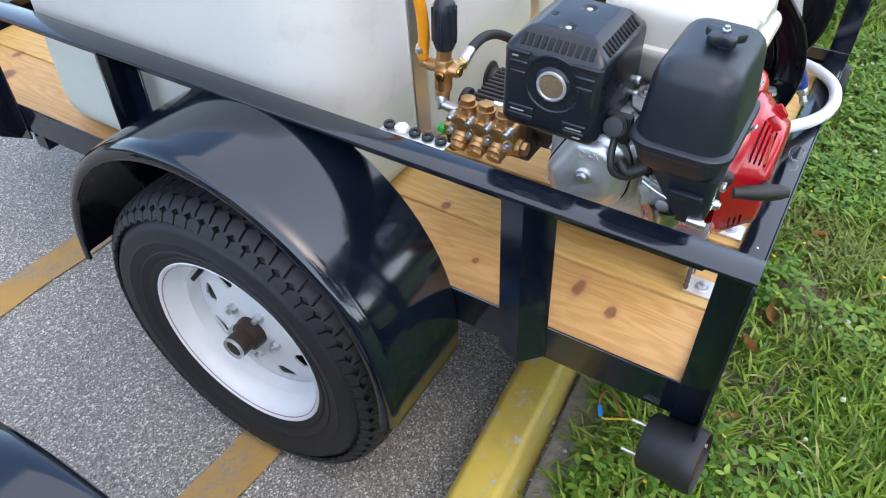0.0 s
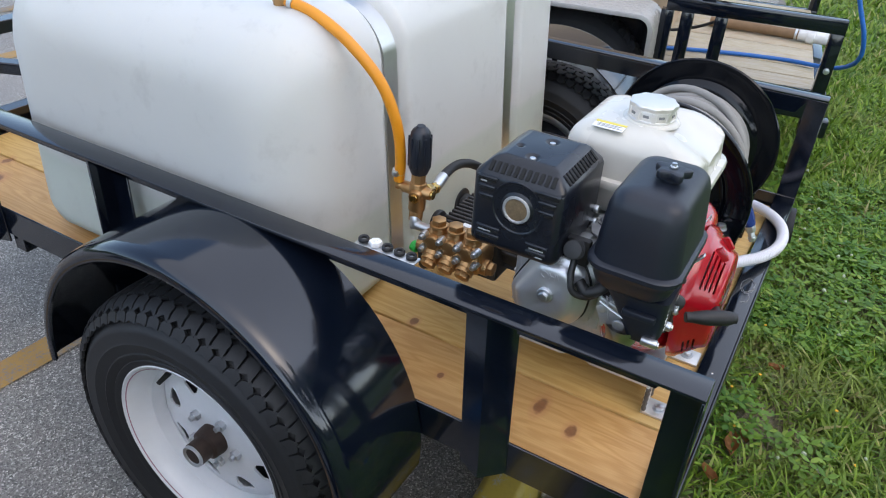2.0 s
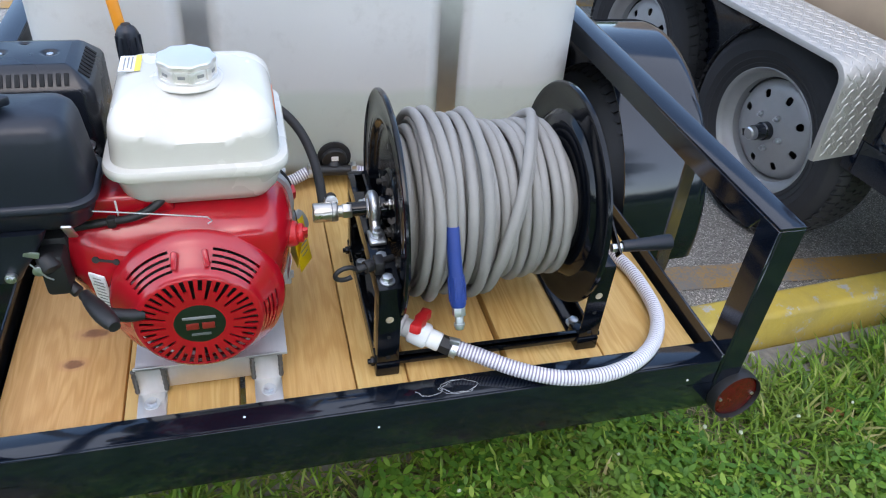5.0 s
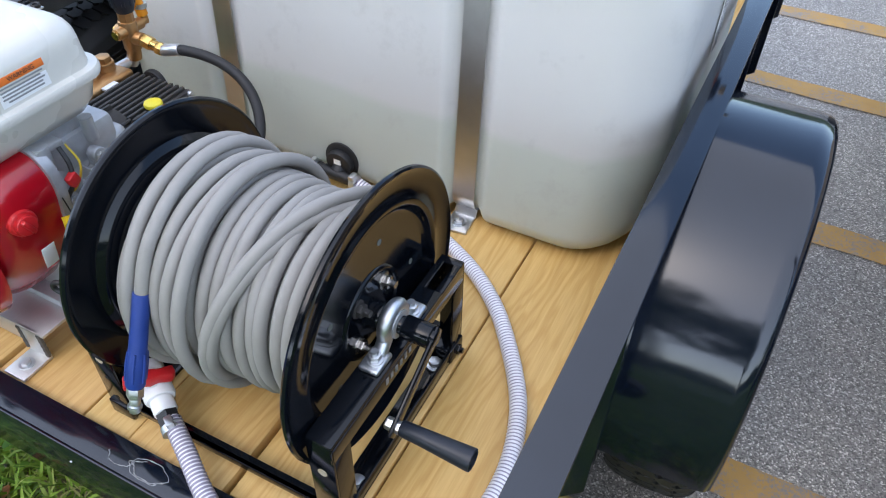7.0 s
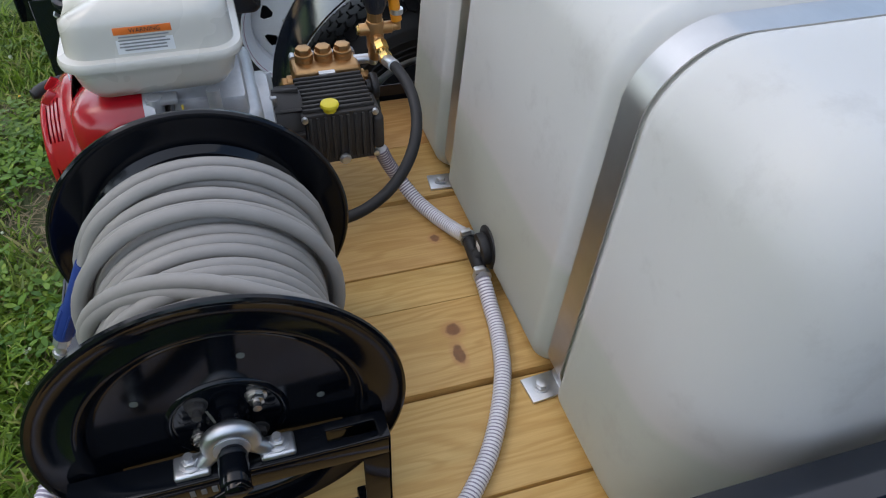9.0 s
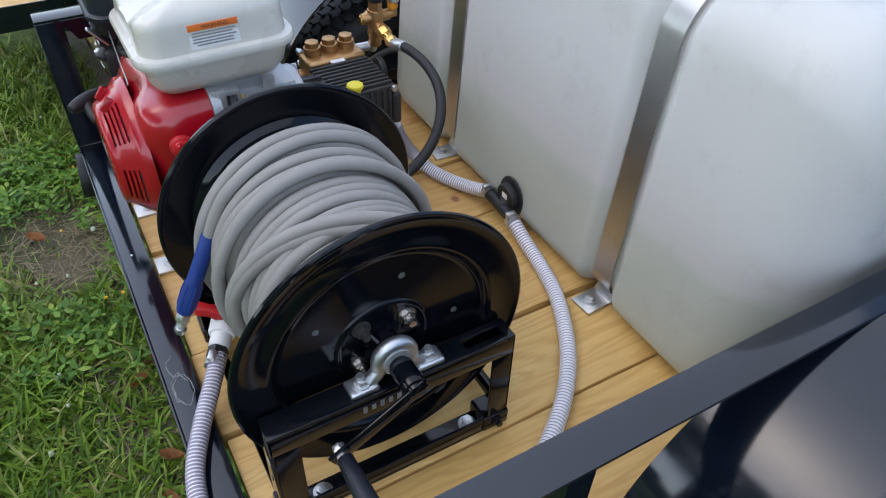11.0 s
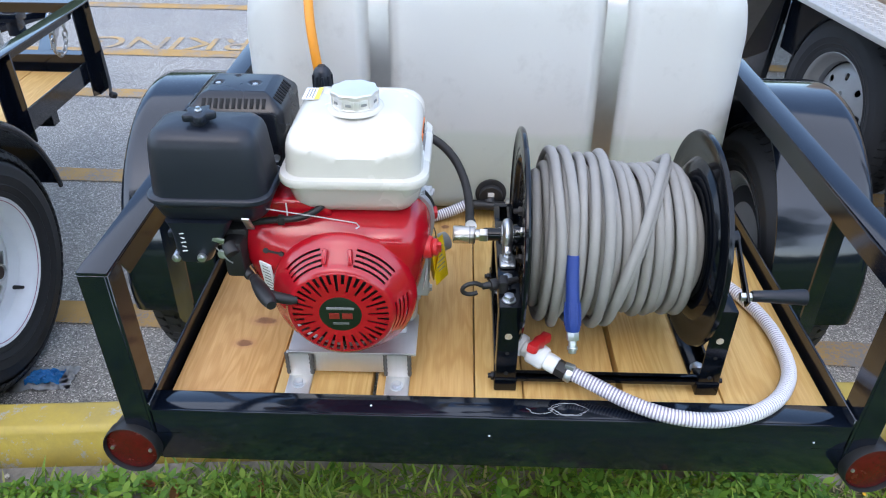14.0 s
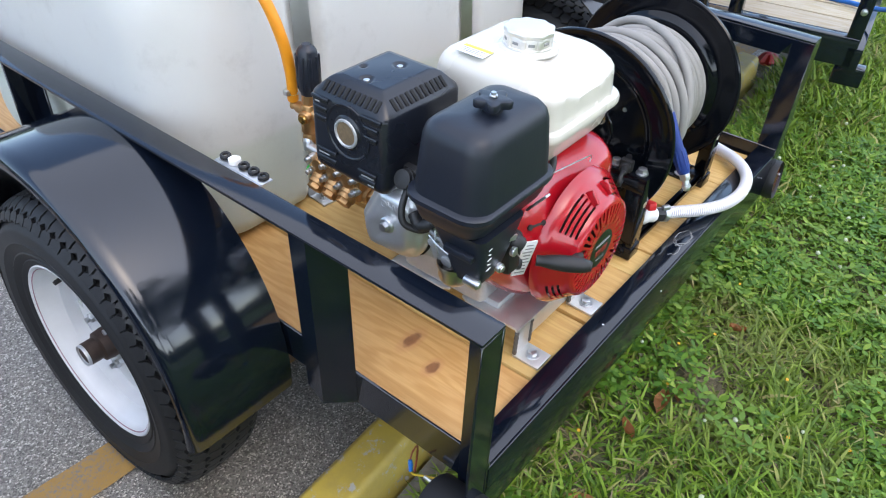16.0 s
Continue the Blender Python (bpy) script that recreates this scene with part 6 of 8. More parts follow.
b0, b1, b2, b3 = Vector((-0.274, 0.621, 0.738)), Vector((0.023, 0.676, 0.749)), Vector((-0.072, 0.477, 0.434)), Vector((-0.054, 0.290, 0.700))
path = [b0 * (1 - q) ** 3 + b1 * (3 * q * (1 - q) ** 2) + b2 * (3 * q * q * (1 - q)) + b3 * q ** 3 for q in np.linspace(0, 1, 60)]
part("hose_run", G().tube(path, 0.0098, 12), HOSE_BLACK, jumper)
part("crimp", G().cyl((-0.312, 0.617, 0.7295), (-0.270, 0.621, 0.739), 0.0115, n=16, bev=0.002), ZINC, jumper)
part("crimp", G().cyl((-0.0545, 0.300, 0.686), (-0.054, 0.279, 0.698), 0.0112, n=14), ZINC, jumper)

# ---- hose reel ----
AX_Y, AX_Z = 0.267, 0.688
reel = thing("hose_reel", (0.2, AX_Y, DECK), "gloss black steel hand-crank hose reel bolted to the deck", "hose reel")
for x, s in ((0.047, -1), (0.354, 1)):
    m = Matrix.Translation((x, AX_Y, AX_Z)) @ Matrix.Rotation(radians(90 * s), 4, "Y")
    ax = m.to_3x3() @ Vector((0, 0, 1))
    prof = [(0.0, 0.001), (0.058, 0.001), (0.060, 0.0035), (0.063, 0.0045), (0.066, 0.0035), (0.068, 0.001), (0.136, 0.001), (0.142, 0.002), (0.147, 0.006), (0.150, 0.0105), (0.154, 0.013), (0.160, 0.0125), (0.166, 0.011), (0.192, 0.012), (0.197, 0.0145), (0.2005, 0.0160),
            (0.2035, 0.0145), (0.2040, 0.0105), (0.2015, 0.0070), (0.198, 0.0065), (0.192, 0.009), (0.166, 0.008), (0.154, 0.009), (0.147, 0.003), (0.140, -0.002), (0.0, -0.002)]
    fl = part("flange", G().lathe(prof, m, 112), REEL_BLACK, reel, "gloss black dished reel flange")
    for k in range(5):
        a = radians(20 + 72 * k)
        c = m @ Vector((0.105 * math.cos(a), 0.105 * math.sin(a), 0.0))
        part("flange_hole", G().cyl(c, c + ax * 0.0016, 0.0046, n=14), INK_DULL, fl)
    for k in range(4):
        a = radians(40 + 90 * k)
        u, v = Vector((math.cos(a), math.sin(a), 0)), Vector((-math.sin(a), math.cos(a), 0))
        c = m @ Vector((0.045 * math.cos(a), 0.045 * math.sin(a), 0.0))
        part("hub_bolt", G().cyl(c, c + ax * 0.003, 0.013, n=18, bev=0.0006).hexnut(c + ax * 0.003, ax, 0.0098, 0.008).cyl(c, c + ax * 0.020, 0.0052, n=10), NICKEL if k % 2 else PUMP, fl)
        tmp = bmesh.new()
        q = [m @ (u * r + w * v + Vector((0, 0, h))) for w in (-0.0018, 0.0018) for r, h in ((0.018, 0.001), (0.034, 0.001), (0.018, 0.018))]
        vs = [tmp.verts.new(p) for p in q]
        tmp.faces.new(vs[:3]), tmp.faces.new(vs[3:][::-1])
        for i in range(3):
            j = (i + 1) % 3
            tmp.faces.new((vs[i], vs[j], vs[j + 3], vs[i + 3]))
        part("gusset", G().take(tmp), REEL_BLACK, fl)
    hub = G().lathe([(0.0, 0.022), (0.0135, 0.022), (0.019, 0.0205), (0.020, 0.018), (0.020, 0.003), (0.024, 0.001)], m, 32)
    part("hub_sleeve", hub, REEL_BLACK, fl)
part("drum", G().cyl((0.047, AX_Y, AX_Z), (0.354, AX_Y, AX_Z), 0.095, n=40), REEL_BLACK, reel)
g = G().cyl((-0.03, AX_Y, AX_Z), (0.452, AX_Y, AX_Z), 0.0125, n=20, bev=0.002).cyl((0.405, AX_Y, AX_Z), (0.446, AX_Y, AX_Z), 0.0165, n=24, bev=0.002)
part("axle_shaft", g, REEL_BLACK, reel)
for x0, x1 in ((-0.004, 0.034), (0.369, 0.407)):
    xm = (x0 + x1) / 2
    # folded channel: a top with an open slot, and two flanks
    g = G().span((x0, 0.088, 0.649), (x1, 0.370, 0.654), 0.0015).span((x0, 0.428, 0.649), (x1, 0.442, 0.654), 0.0015)
    g.span((x0, 0.369, 0.649), (xm - 0.0075, 0.429, 0.654), 0.001).span((xm + 0.0075, 0.369, 0.649), (x1, 0.429, 0.654), 0.001)
    g.span((x0, 0.088, 0.618), (x0 + 0.004, 0.442, 0.651), 0.001).span((x1 - 0.004, 0.088, 0.618), (x1, 0.442, 0.651), 0.001)
    top = part("bearing_beam", g, REEL_BLACK, reel, "folded black steel beam with an open slot")
    out_x = x0 if x0 < 0.1 else x1
    side = -1 if x0 < 0.1 else 1
    for y0, y1 in ((0.088, 0.126), (0.404, 0.442)):
        face = y0 if y0 < 0.2 else y1 - 0.004
        g = G().span((x0, face, DECK), (x1, face + 0.004, 0.650), 0.0012)
        g.span((out_x - (0.004 if side > 0 else 0), y0 + 0.004, DECK), (out_x + (0.004 if side < 0 else 0), y1, 0.619), 0.0012)
        g.span((x0 - 0.002, y0 - 0.003, DECK), (x1 + 0.002, y1 + 0.003, DECK + 0.030), 0.003)
        leg = part("stand_leg", g, REEL_BLACK, reel, "folded black steel leg with punched holes")
        for z, r in ((0.500, 0.0042), (0.548, 0.0036), (0.588, 0.0068)):
            part("punched_hole", G().cyl((xm, y0 - 0.0006, z), (xm, y0 + 0.001, z), r, n=14) if y0 < 0.2 else G().cyl((xm, y1 - 0.001, z), (xm, y1 + 0.0006, z), r, n=14), DARK if r < 0.006 else GREY_WOOD, leg)
        part("leg_bolt", G().hexnut((out_x, (y0 + y1) / 2, DECK + 0.018), (side, 0, 0), 0.0085, 0.008).cyl((out_x, (y0 + y1) / 2, DECK + 0.018), (out_x + side * 0.013, (y0 + y1) / 2, DECK + 0.018), 0.005, n=10), REEL_BLACK, leg)
    part("foot_bar", G().span((x0, 0.126, DECK), (x1, 0.404, DECK + 0.006), 0.001).span((x0 if x0 < 0.1 else x1 - 0.005, 0.126, DECK + 0.006), (x0 + 0.005 if x0 < 0.1 else x1, 0.404, DECK + 0.030), 0.001), REEL_BLACK, reel)
    for y in (0.15, 0.385):
        part("anchor_bolt", G().cyl((xm, y, DECK + 0.006), (xm, y, DECK + 0.009), 0.0145, n=20, bev=0.0008).hexnut((xm, y, DECK + 0.009), (0, 0, 1), 0.0100, 0.009), ZINC, reel)
    big = 0.023 if x0 > 0.1 else 0.021
    arc = [(xm, AX_Y + big * math.cos(radians(a)), AX_Z - 0.001 + (big + 0.002) * math.sin(radians(a))) for a in range(-25, 206, 10)]
    arc = [(xm, AX_Y + 0.036, 0.661), *arc, (xm, AX_Y - 0.036, 0.661)]
    g = G().tube(arc, lambda i: 0.0100 if x0 > 0.1 else 0.0095, 14)
    for s in (-1, 1):
        g.box((xm, AX_Y + s * 0.047, 0.6585), (0.030, 0.040, 0.009), 0.004, 3)
    br = part("pillow_bearing", g, ZINC, reel, "bright zinc pillow-block bearing")
    part("bearing_insert", G().lathe([(0.0128, -0.012), (big - 0.003, -0.011), (big - 0.003, 0.011), (0.0128, 0.012)], Matrix.Translation((xm, AX_Y, AX_Z)) @ Matrix.Rotation(radians(90), 4, "Y"), 28), CAST, br)
    for y in (AX_Y - 0.048, AX_Y + 0.048):
        part("bolt", G().cyl((xm, y, 0.662), (xm, y, 0.665), 0.0120, n=20, bev=0.0006).hexnut((xm, y, 0.665), (0, 0, 1), 0.0092, 0.008).cyl((xm, y, 0.672), (xm, y, 0.680), 0.0052, n=10), ZINC, br)
for y in (0.093, 0.436):
    part("cross_bar", G().span((0.034, y - 0.004, DECK + 0.022), (0.369, y + 0.004, DECK + 0.036), 0.001).span((0.034, y - 0.004, DECK + 0.033), (0.369, y + 0.012, DECK + 0.036), 0.001), REEL_BLACK, reel)
g = G()
d = Vector((0, 0.164 - AX_Y, 0.628 - AX_Z))
a0, a1 = Vector((0.447, AX_Y, AX_Z)) - d * 0.12, Vector((0.449, 0.164, 0.628)) + d * 0.12
n0 = Vector((0, -d.z, d.y)).normalized() * 0.0105
g.poly([((a0 + n0).y, (a0 + n0).z), ((a1 + n0).y, (a1 + n0).z), ((a1 - n0).y, (a1 - n0).z), ((a0 - n0).y, (a0 - n0).z)], "yz", 0.446, 0.451, 0.0015)
arm = part("crank_arm", g, REEL_BLACK, reel)
part("crank_nut", G().hexnut((0.446, 0.164, 0.630), (-1, 0, 0), 0.0085, 0.010).hexnut((0.451, 0.164, 0.630), (1, 0, 0), 0.0085, 0.006), ZINC, arm)
part("crank_handle", G().lathe([(0, 0), (0.0095, 0), (0.0105, 0.002), (0.0115, 0.03), (0.0150, 0.093), (0.0148, 0.097), (0.0125, 0.098), (0.012, 0.088), (0, 0.088)], Matrix.Translation((0.457, 0.1645, 0.6315)) @ Matrix.Rotation(radians(90), 4, "Y"), 28), PLASTIC, arm, "black tapered plastic crank handle")
g = G().cyl((-0.088, AX_Y - 0.003, AX_Z), (-0.046, AX_Y - 0.003, AX_Z), 0.0170, n=36, bev=0.002).cyl((-0.047, AX_Y - 0.003, AX_Z), (-0.038, AX_Y - 0.003, AX_Z), 0.0105, n=24).cyl((-0.038, AX_Y - 0.003, AX_Z), (-0.022, AX_Y - 0.003, AX_Z), 0.0135, n=6, bev=0.001).cyl((-0.024, AX_Y - 0.003, AX_Z), (-0.008, AX_Y - 0.003, AX_Z), 0.009, n=16)
swivel = part("swivel", g, NICKEL, reel, "nickel-plated hose swivel")
part("swivel_groove", G().lathe([(0.0172, -0.001), (0.0172, 0.001)], Matrix.Translation((-0.056, AX_Y - 0.003, AX_Z)) @ Matrix.Rotation(radians(90), 4, "Y"), 36), INK_GREY, swivel)
ring = [(-0.052 + 0.017 * math.cos(a), 0.122 + 0.004 * math.cos(a), 0.667 + 0.0115 * math.sin(a)) for a in [math.pi * (0.15 + 1.55 * k / 24) for k in range(25)]]
g = G().tube([(-0.030, 0.128, 0.669), *ring], 0.0040, 10).cyl((-0.034, 0.127, 0.669), (0.03, 0.148, 0.670), 0.0062, n=14, bev=0.001).cyl((-0.020, 0.131, 0.669), (-0.008, 0.136, 0.669), 0.0105, n=18, bev=0.001).box((0.004, 0.139, 0.665), (0.016, 0.026, 0.026), 0.003)
part("lock_pin", g, GRIP, reel, "spring lock pin with an open hook")
for y in (0.108, 0.165):
    part("bracket_bolt", G().cyl((0.013, y, 0.654), (0.013, y, 0.657), 0.0125, n=18, bev=0.0006).hexnut((0.013, y, 0.657), (0, 0, 1), 0.0095, 0.009), ZINC, reel)
g = G()
for k in range(6):
    g.box((0.4076, 0.215 + 0.012 * k, 0.634), (0.0010, 0.006, 0.010 if k % 2 else 0.012), 0.0004)
part("mark_bar", g, INK_GREY, reel)

# ---- grey pressure hose wound on the reel ----
hose = thing("pressure_hose", (0.2, AX_Y, AX_Z), "long grey rubber pressure hose wound on the reel", "hose")
random.seed(5)
pts = []
R_H = 0.0091


state = {"angle": 0.0, "rad": 0.104}


def wind(x0, x1, turns, rad, wob, phase):
    n = int(turns * 36)
    for i in range(n + 1):
        u = i / n
        a = phase + 2 * math.pi * turns * u
        k = state["angle"] + turns * u
        ease = min(1.0, turns * u / 0.45)
        ease = ease * ease * (3 - 2 * ease)
        lump = wob * noise.noise((k * 0.7, math.cos(a) * 0.8, math.sin(a) * 0.8))
        sag = 0.010 * max(0, -math.sin(a)) * (0.5 + noise.noise((k * 0.5, 3, 1)))
        rr = state["rad"] + (rad - state["rad"]) * ease + lump + sag
        loose = 0.005 + 0.055 * max(0.0, rad - 0.12)
        x = x0 + (x1 - x0) * u + 0.9 * loose * noise.noise((k * 0.9, math.cos(a), math.sin(a) + 7)) + 0.003 * math.sin(k * 4.1)
        if i or not pts:
            pts.append(Vector((x, AX_Y + rr * math.cos(a), AX_Z + rr * math.sin(a))))
    state["angle"] += turns
    state["rad"] = rad


wind(0.058, 0.344, 15.5, 0.104, 0.002, 0.0)
wind(0.343, 0.060, 15.0, 0.119, 0.003, math.pi)
wind(0.062, 0.335, 14.6, 0.134, 0.004, math.pi)
wind(0.338, 0.215, 0.40, 0.150, 0.002, 0.2 * math.pi)
wind(0.215, 0.172, 0.25, 0.152, 0.002, math.pi)
wind(0.172, 0.312, 0.40, 0.150, 0.002, 1.5 * math.pi)
wind(0.312, 0.200, 0.35, 0.153, 0.002, 0.3 * math.pi)
wind(0.200, 0.172, 1.25, 0.159, 0.003, math.pi)
wind(0.172, 0.076, 4.0, 0.150, 0.007, 1.5 * math.pi)
wind(0.076, 0.118, 1.61, 0.161, 0.003, 1.5 * math.pi)
for _ in range(3):
    pts = [pts[0], *[Vector(((a.x + 2 * b.x + c.x) / 4, b.y, b.z)) for a, b, c in zip(pts, pts[1:], pts[2:])], pts[-1]]
last = pts[-1]
tail = [pts[-3], last, (0.1170, 0.140, 0.782), (0.1165, 0.120, 0.740), (0.1180, 0.100, 0.700), (0.1200, 0.078, 0.658), (0.1215, 0.062, 0.626), (0.122, 0.056, 0.612)]
part("hose_coil", G().tube(even([*pts, *smooth(tail, 8)[9:]], 0.011), R_H, 14), HOSE_GREY, hose)
g = G().tube([(0.1166, 0.1215, 0.7435), (0.1165, 0.120, 0.740), (0.1180, 0.100, 0.700), (0.1192, 0.087, 0.675), (0.1200, 0.078, 0.658), (0.1213, 0.0635, 0.630), (0.1215, 0.0615, 0.626)], lambda i: (0.0104, 0.0112, 0.0114, 0.0118, 0.0132, 0.0130, 0.0112)[i], 20)
part("hose_guard", g, BLUE, hose, "dark blue rubber hose guard")
for k in range(6):
    a = 2 * math.pi * k / 6
    off = Vector((0.0116 * math.cos(a), 0.0116 * math.sin(a) * 0.85, -0.0116 * math.sin(a) * 0.5))
    part("guard_rib", G().tube([Vector((0.1194, 0.085, 0.671)) + off, Vector((0.1200, 0.078, 0.658)) + off * 1.12, Vector((0.1211, 0.0660, 0.635)) + off * 1.08], 0.0022, 6), BLUE, hose)
part("coupling", G().cyl((0.1215, 0.062, 0.627), (0.122, 0.0555, 0.612), 0.0110, n=6, bev=0.001).cyl((0.122, 0.0555, 0.612), (0.1225, 0.047, 0.590), 0.0072, n=16, bev=0.001).cyl((0.1223, 0.0505, 0.600), (0.1224, 0.0488, 0.596), 0.0092, n=16), ZINC, hose, "zinc-plated quick coupling")

# ---- ribbed suction hose ----
suction = thing("suction_hose", (0.3, 0.4, DECK), "white ribbed suction hose looping across the deck", "hose")


def ribbed(path, name):
    line = even(smooth(path, 12), 0.0030)
    g = G().tube(line, lambda i: 0.0142 if i % 2 else 0.0128, 14, stripes=2)
    return part(name, g, [HOSE_WHITE, HOSE_LILAC], suction, "", 75)


ribbed([(-0.245, 0.585, 0.583), (-0.247, 0.600, 0.545), (-0.240, 0.622, 0.505), (-0.205, 0.645, 0.478), (-0.155, 0.668, 0.473), (-0.10, 0.688, 0.482), (-0.058, 0.699, 0.497)], "hose_run")
ribbed([(0.052, 0.692, 0.495), (0.10, 0.690, 0.479), (0.155, 0.684, 0.4715), (0.236, 0.662, 0.4715), (0.329, 0.616, 0.4715), (0.400, 0.563, 0.4715), (0.462, 0.494, 0.4715), (0.532, 0.385, 0.4715), (0.563, 0.29, 0.4715), (0.567, 0.205, 0.472), (0.553, 0.128, 0.475),
        (0.508, 0.058, 0.483), (0.445, 0.012, 0.4885), (0.375, -0.006, 0.489), (0.30, 0.0, 0.490), (0.232, 0.027, 0.494), (0.168, 0.064, 0.503), (0.118, 0.092, 0.511)], "hose_run")
g = G().cyl((-0.055, 0.700, 0.498), (0.050, 0.694, 0.496), 0.0125, n=16).cyl((0.0, 0.700, 0.50), (0.003, 0.722, 0.519), 0.0155, n=16)
part("tee_fitting", g, GRIP, suction, "black plastic hose tee")
for x, y, z in ((-0.052, 0.6998, 0.498), (0.045, 0.693, 0.4965)):
    part("hose_clamp", G().cyl((x - 0.006, y, z), (x + 0.006, y, z), 0.0158, n=22).box((x, y - 0.006, z + 0.017), (0.011, 0.020, 0.010), 0.002), ZINC, suction)
va, vb = Vector((0.108, 0.095, 0.513)), Vector((0.050, 0.130, 0.528))
g = G().cyl(va, vb, 0.017, n=22, bev=0.003).cyl(va.lerp(vb, 0.32), va.lerp(vb, 0.85), 0.0225, n=22, bev=0.006).cyl(vb, vb + Vector((-0.012, 0.008, 0.002)), 0.021, n=22, bev=0.002)
g.cyl(va.lerp(vb, 0.6), va.lerp(vb, 0.6) + Vector((0, -0.004, 0.028)), 0.010, n=16, bev=0.002)
valve = part("ball_valve", g, PVC, suction, "white plastic ball valve")
c = va.lerp(vb, 0.6) + Vector((0, -0.005, 0.032))
g = G().poly([(-0.036, -0.006), (-0.030, -0.011), (-0.012, -0.0075), (0.0, -0.011), (0.012, -0.0075), (0.030, -0.011), (0.036, -0.004), (0.034, 0.009), (0.014, 0.0075), (0.0, 0.011), (-0.014, 0.0075), (-0.034, 0.009)], "xy", -0.007, 0.010, 0.003, 2, m=Matrix.Translation(c) @ Matrix.Rotation(radians(58), 4, "Z") @ Matrix.Rotation(radians(14), 4, "Y"))
part("valve_handle", g, RED_PLASTIC, valve, "red butterfly valve handle")
part("barb", G().cyl(va, va + (va - vb).normalized() * 0.02, 0.0165, n=6, bev=0.001), GRIP, valve)
e1 = va + (va - vb).normalized() * 0.021
part("hose_clamp", G().cyl(e1, e1 + (va - vb).normalized() * 0.011, 0.0162, n=22).box(e1 + Vector((0.004, -0.004, 0.018)), (0.018, 0.011, 0.010), 0.002, rot=(0, 0, -30)), ZINC, valve)
part("grey_plug", G().cyl(vb + Vector((-0.012, 0.008, 0.002)), vb + Vector((-0.045, 0.028, 0.008)), 0.012, n=18, bev=0.002), GRIP, valve)

# ---- spray tip holder on the rail ----
holder = thing("nozzle_holder", (-0.595, 0.535, 0.758), "small metal strip holding black grommets and one white spray tip", "nozzle holder")
g = G().box((-0.598, 0.538, 0.7675), (0.024, 0.118, 0.004), 0.0015).box((-0.6165, 0.538, 0.760), (0.005, 0.118, 0.02), 0.001).box((-0.611, 0.538, 0.7665), (0.008, 0.118, 0.003), 0.001)
part("strip", g, ZINC, holder)
for k in range(5):
    y = 0.4915 + 0.0236 * k
    if k == 3:
        part("spray_tip", G().lathe([(0.0, 0.007), (0.0035, 0.007), (0.0042, 0.0092), (0.0105, 0.0092), (0.0118, 0.0075), (0.0118, 0.001), (0.0, 0.0)], Matrix.Translation((-0.595, y, 0.7690)) @ Matrix.Scale(1.0, 4), 6), LABEL, holder, "white spray tip")
    else:
        part("grommet", G().lathe([(0.0045, 0.002), (0.005, 0.006), (0.0075, 0.0075), (0.0095, 0.005), (0.0095, 0.0)], Matrix.Translation((-0.595, y, 0.7705)), 20), GRIP, holder)
holder.location.z -= 0.007

# ---- neighbouring utility trailer ----
m_left = Matrix.Translation((-2.088, -0.216, 0.0))
second = thing("utility_trailer", (0, 0, 0), "black angle-iron utility trailer with an empty pine deck", "trailer", m=m_left)
utility_trailer(second, ((0.0, 1), (0.315, -1), (1.40, -1), (1.948, -1)), 1.95, rail=0.707, lip=7, low=0.05)
# tongue jack
g = G().cyl((0.02, 2.36, 0.30), (0.02, 2.36, 0.80), 0.026, n=20, bev=0.003).cyl((0.02, 2.36, 0.80), (0.02, 2.36, 0.83), 0.031, n=20, bev=0.003)
jack = part("tongue_jack", g, ZINC, second, "zinc-plated tongue jack")
part("jack_handle", G().tube(smooth([(0.02, 2.36, 0.825), (0.02, 2.36, 0.85), (0.02, 2.29, 0.855), (0.02, 2.24, 0.84), (0.02, 2.23, 0.80)], 5), 0.007, 10), ZINC, jack)
part("jack_bracket", G().span((-0.03, 2.32, 0.50), (0.16, 2.40, 0.54), 0.004).span((0.10, 2.33, 0.44), (0.15, 2.39, 0.56), 0.004), BLACK, jack)


def chain_link(g, c, d, roll, long=0.030, wide=0.017, wire=0.0032):
    d = Vector(d).normalized()
    u = Vector((0, 0, 1)).cross(d)
    u = u.normalized() if u.length > 0.05 else Vector((1, 0, 0))
    v = d.cross(u)
    s = u * math.cos(roll) + v * math.sin(roll)
    pts = []
    for k in range(17):
        a = 2 * math.pi * k / 16
        pts.append(Vector(c) + d * (long * 0.5 * math.cos(a)) + s * (wide * 0.5 * math.sin(a)))
    return g.tube(pts, wire, 6, cap=False)


chain = thing("safety_chain", (-1.50, 1.60, 0.70), "galvanised steel safety chain hung in a loop from the rail", "chain")
line = even(smooth([(-1.500, 1.60, 0.692), (-1.508, 1.60, 0.63), (-1.518, 1.605, 0.565), (-1.515, 1.64, 0.535), (-1.51, 1.675, 0.57), (-1.505, 1.685, 0.64), (-1.50, 1.69, 0.692)], 8), 0.0225)
for k, (a, b) in enumerate(zip(line, line[1:])):
    part("chain_link", chain_link(G(), a.lerp(b, 0.5), b - a, math.pi / 2 * (k % 2)), CHAIN, chain)
cable = thing("trailer_cable", (-1.43, 1.72, 0.69), "black trailer light cable hanging from the corner post", "cable")
line = smooth([(-1.438, 1.725, 0.698), (-1.432, 1.745, 0.62), (-1.42, 1.738, 0.53), (-1.40, 1.70, 0.465), (-1.37, 1.64, 0.428), (-1.340, 1.568, 0.416)], 7)
part("cable_run", G().tube(line, 0.0055, 8), GRIP, cable)
part("plug", G().cyl((-1.340, 1.568, 0.416), (-1.331, 1.583, 0.406), 0.012, n=12, bev=0.002), GRIP, cable, "flat black trailer plug")

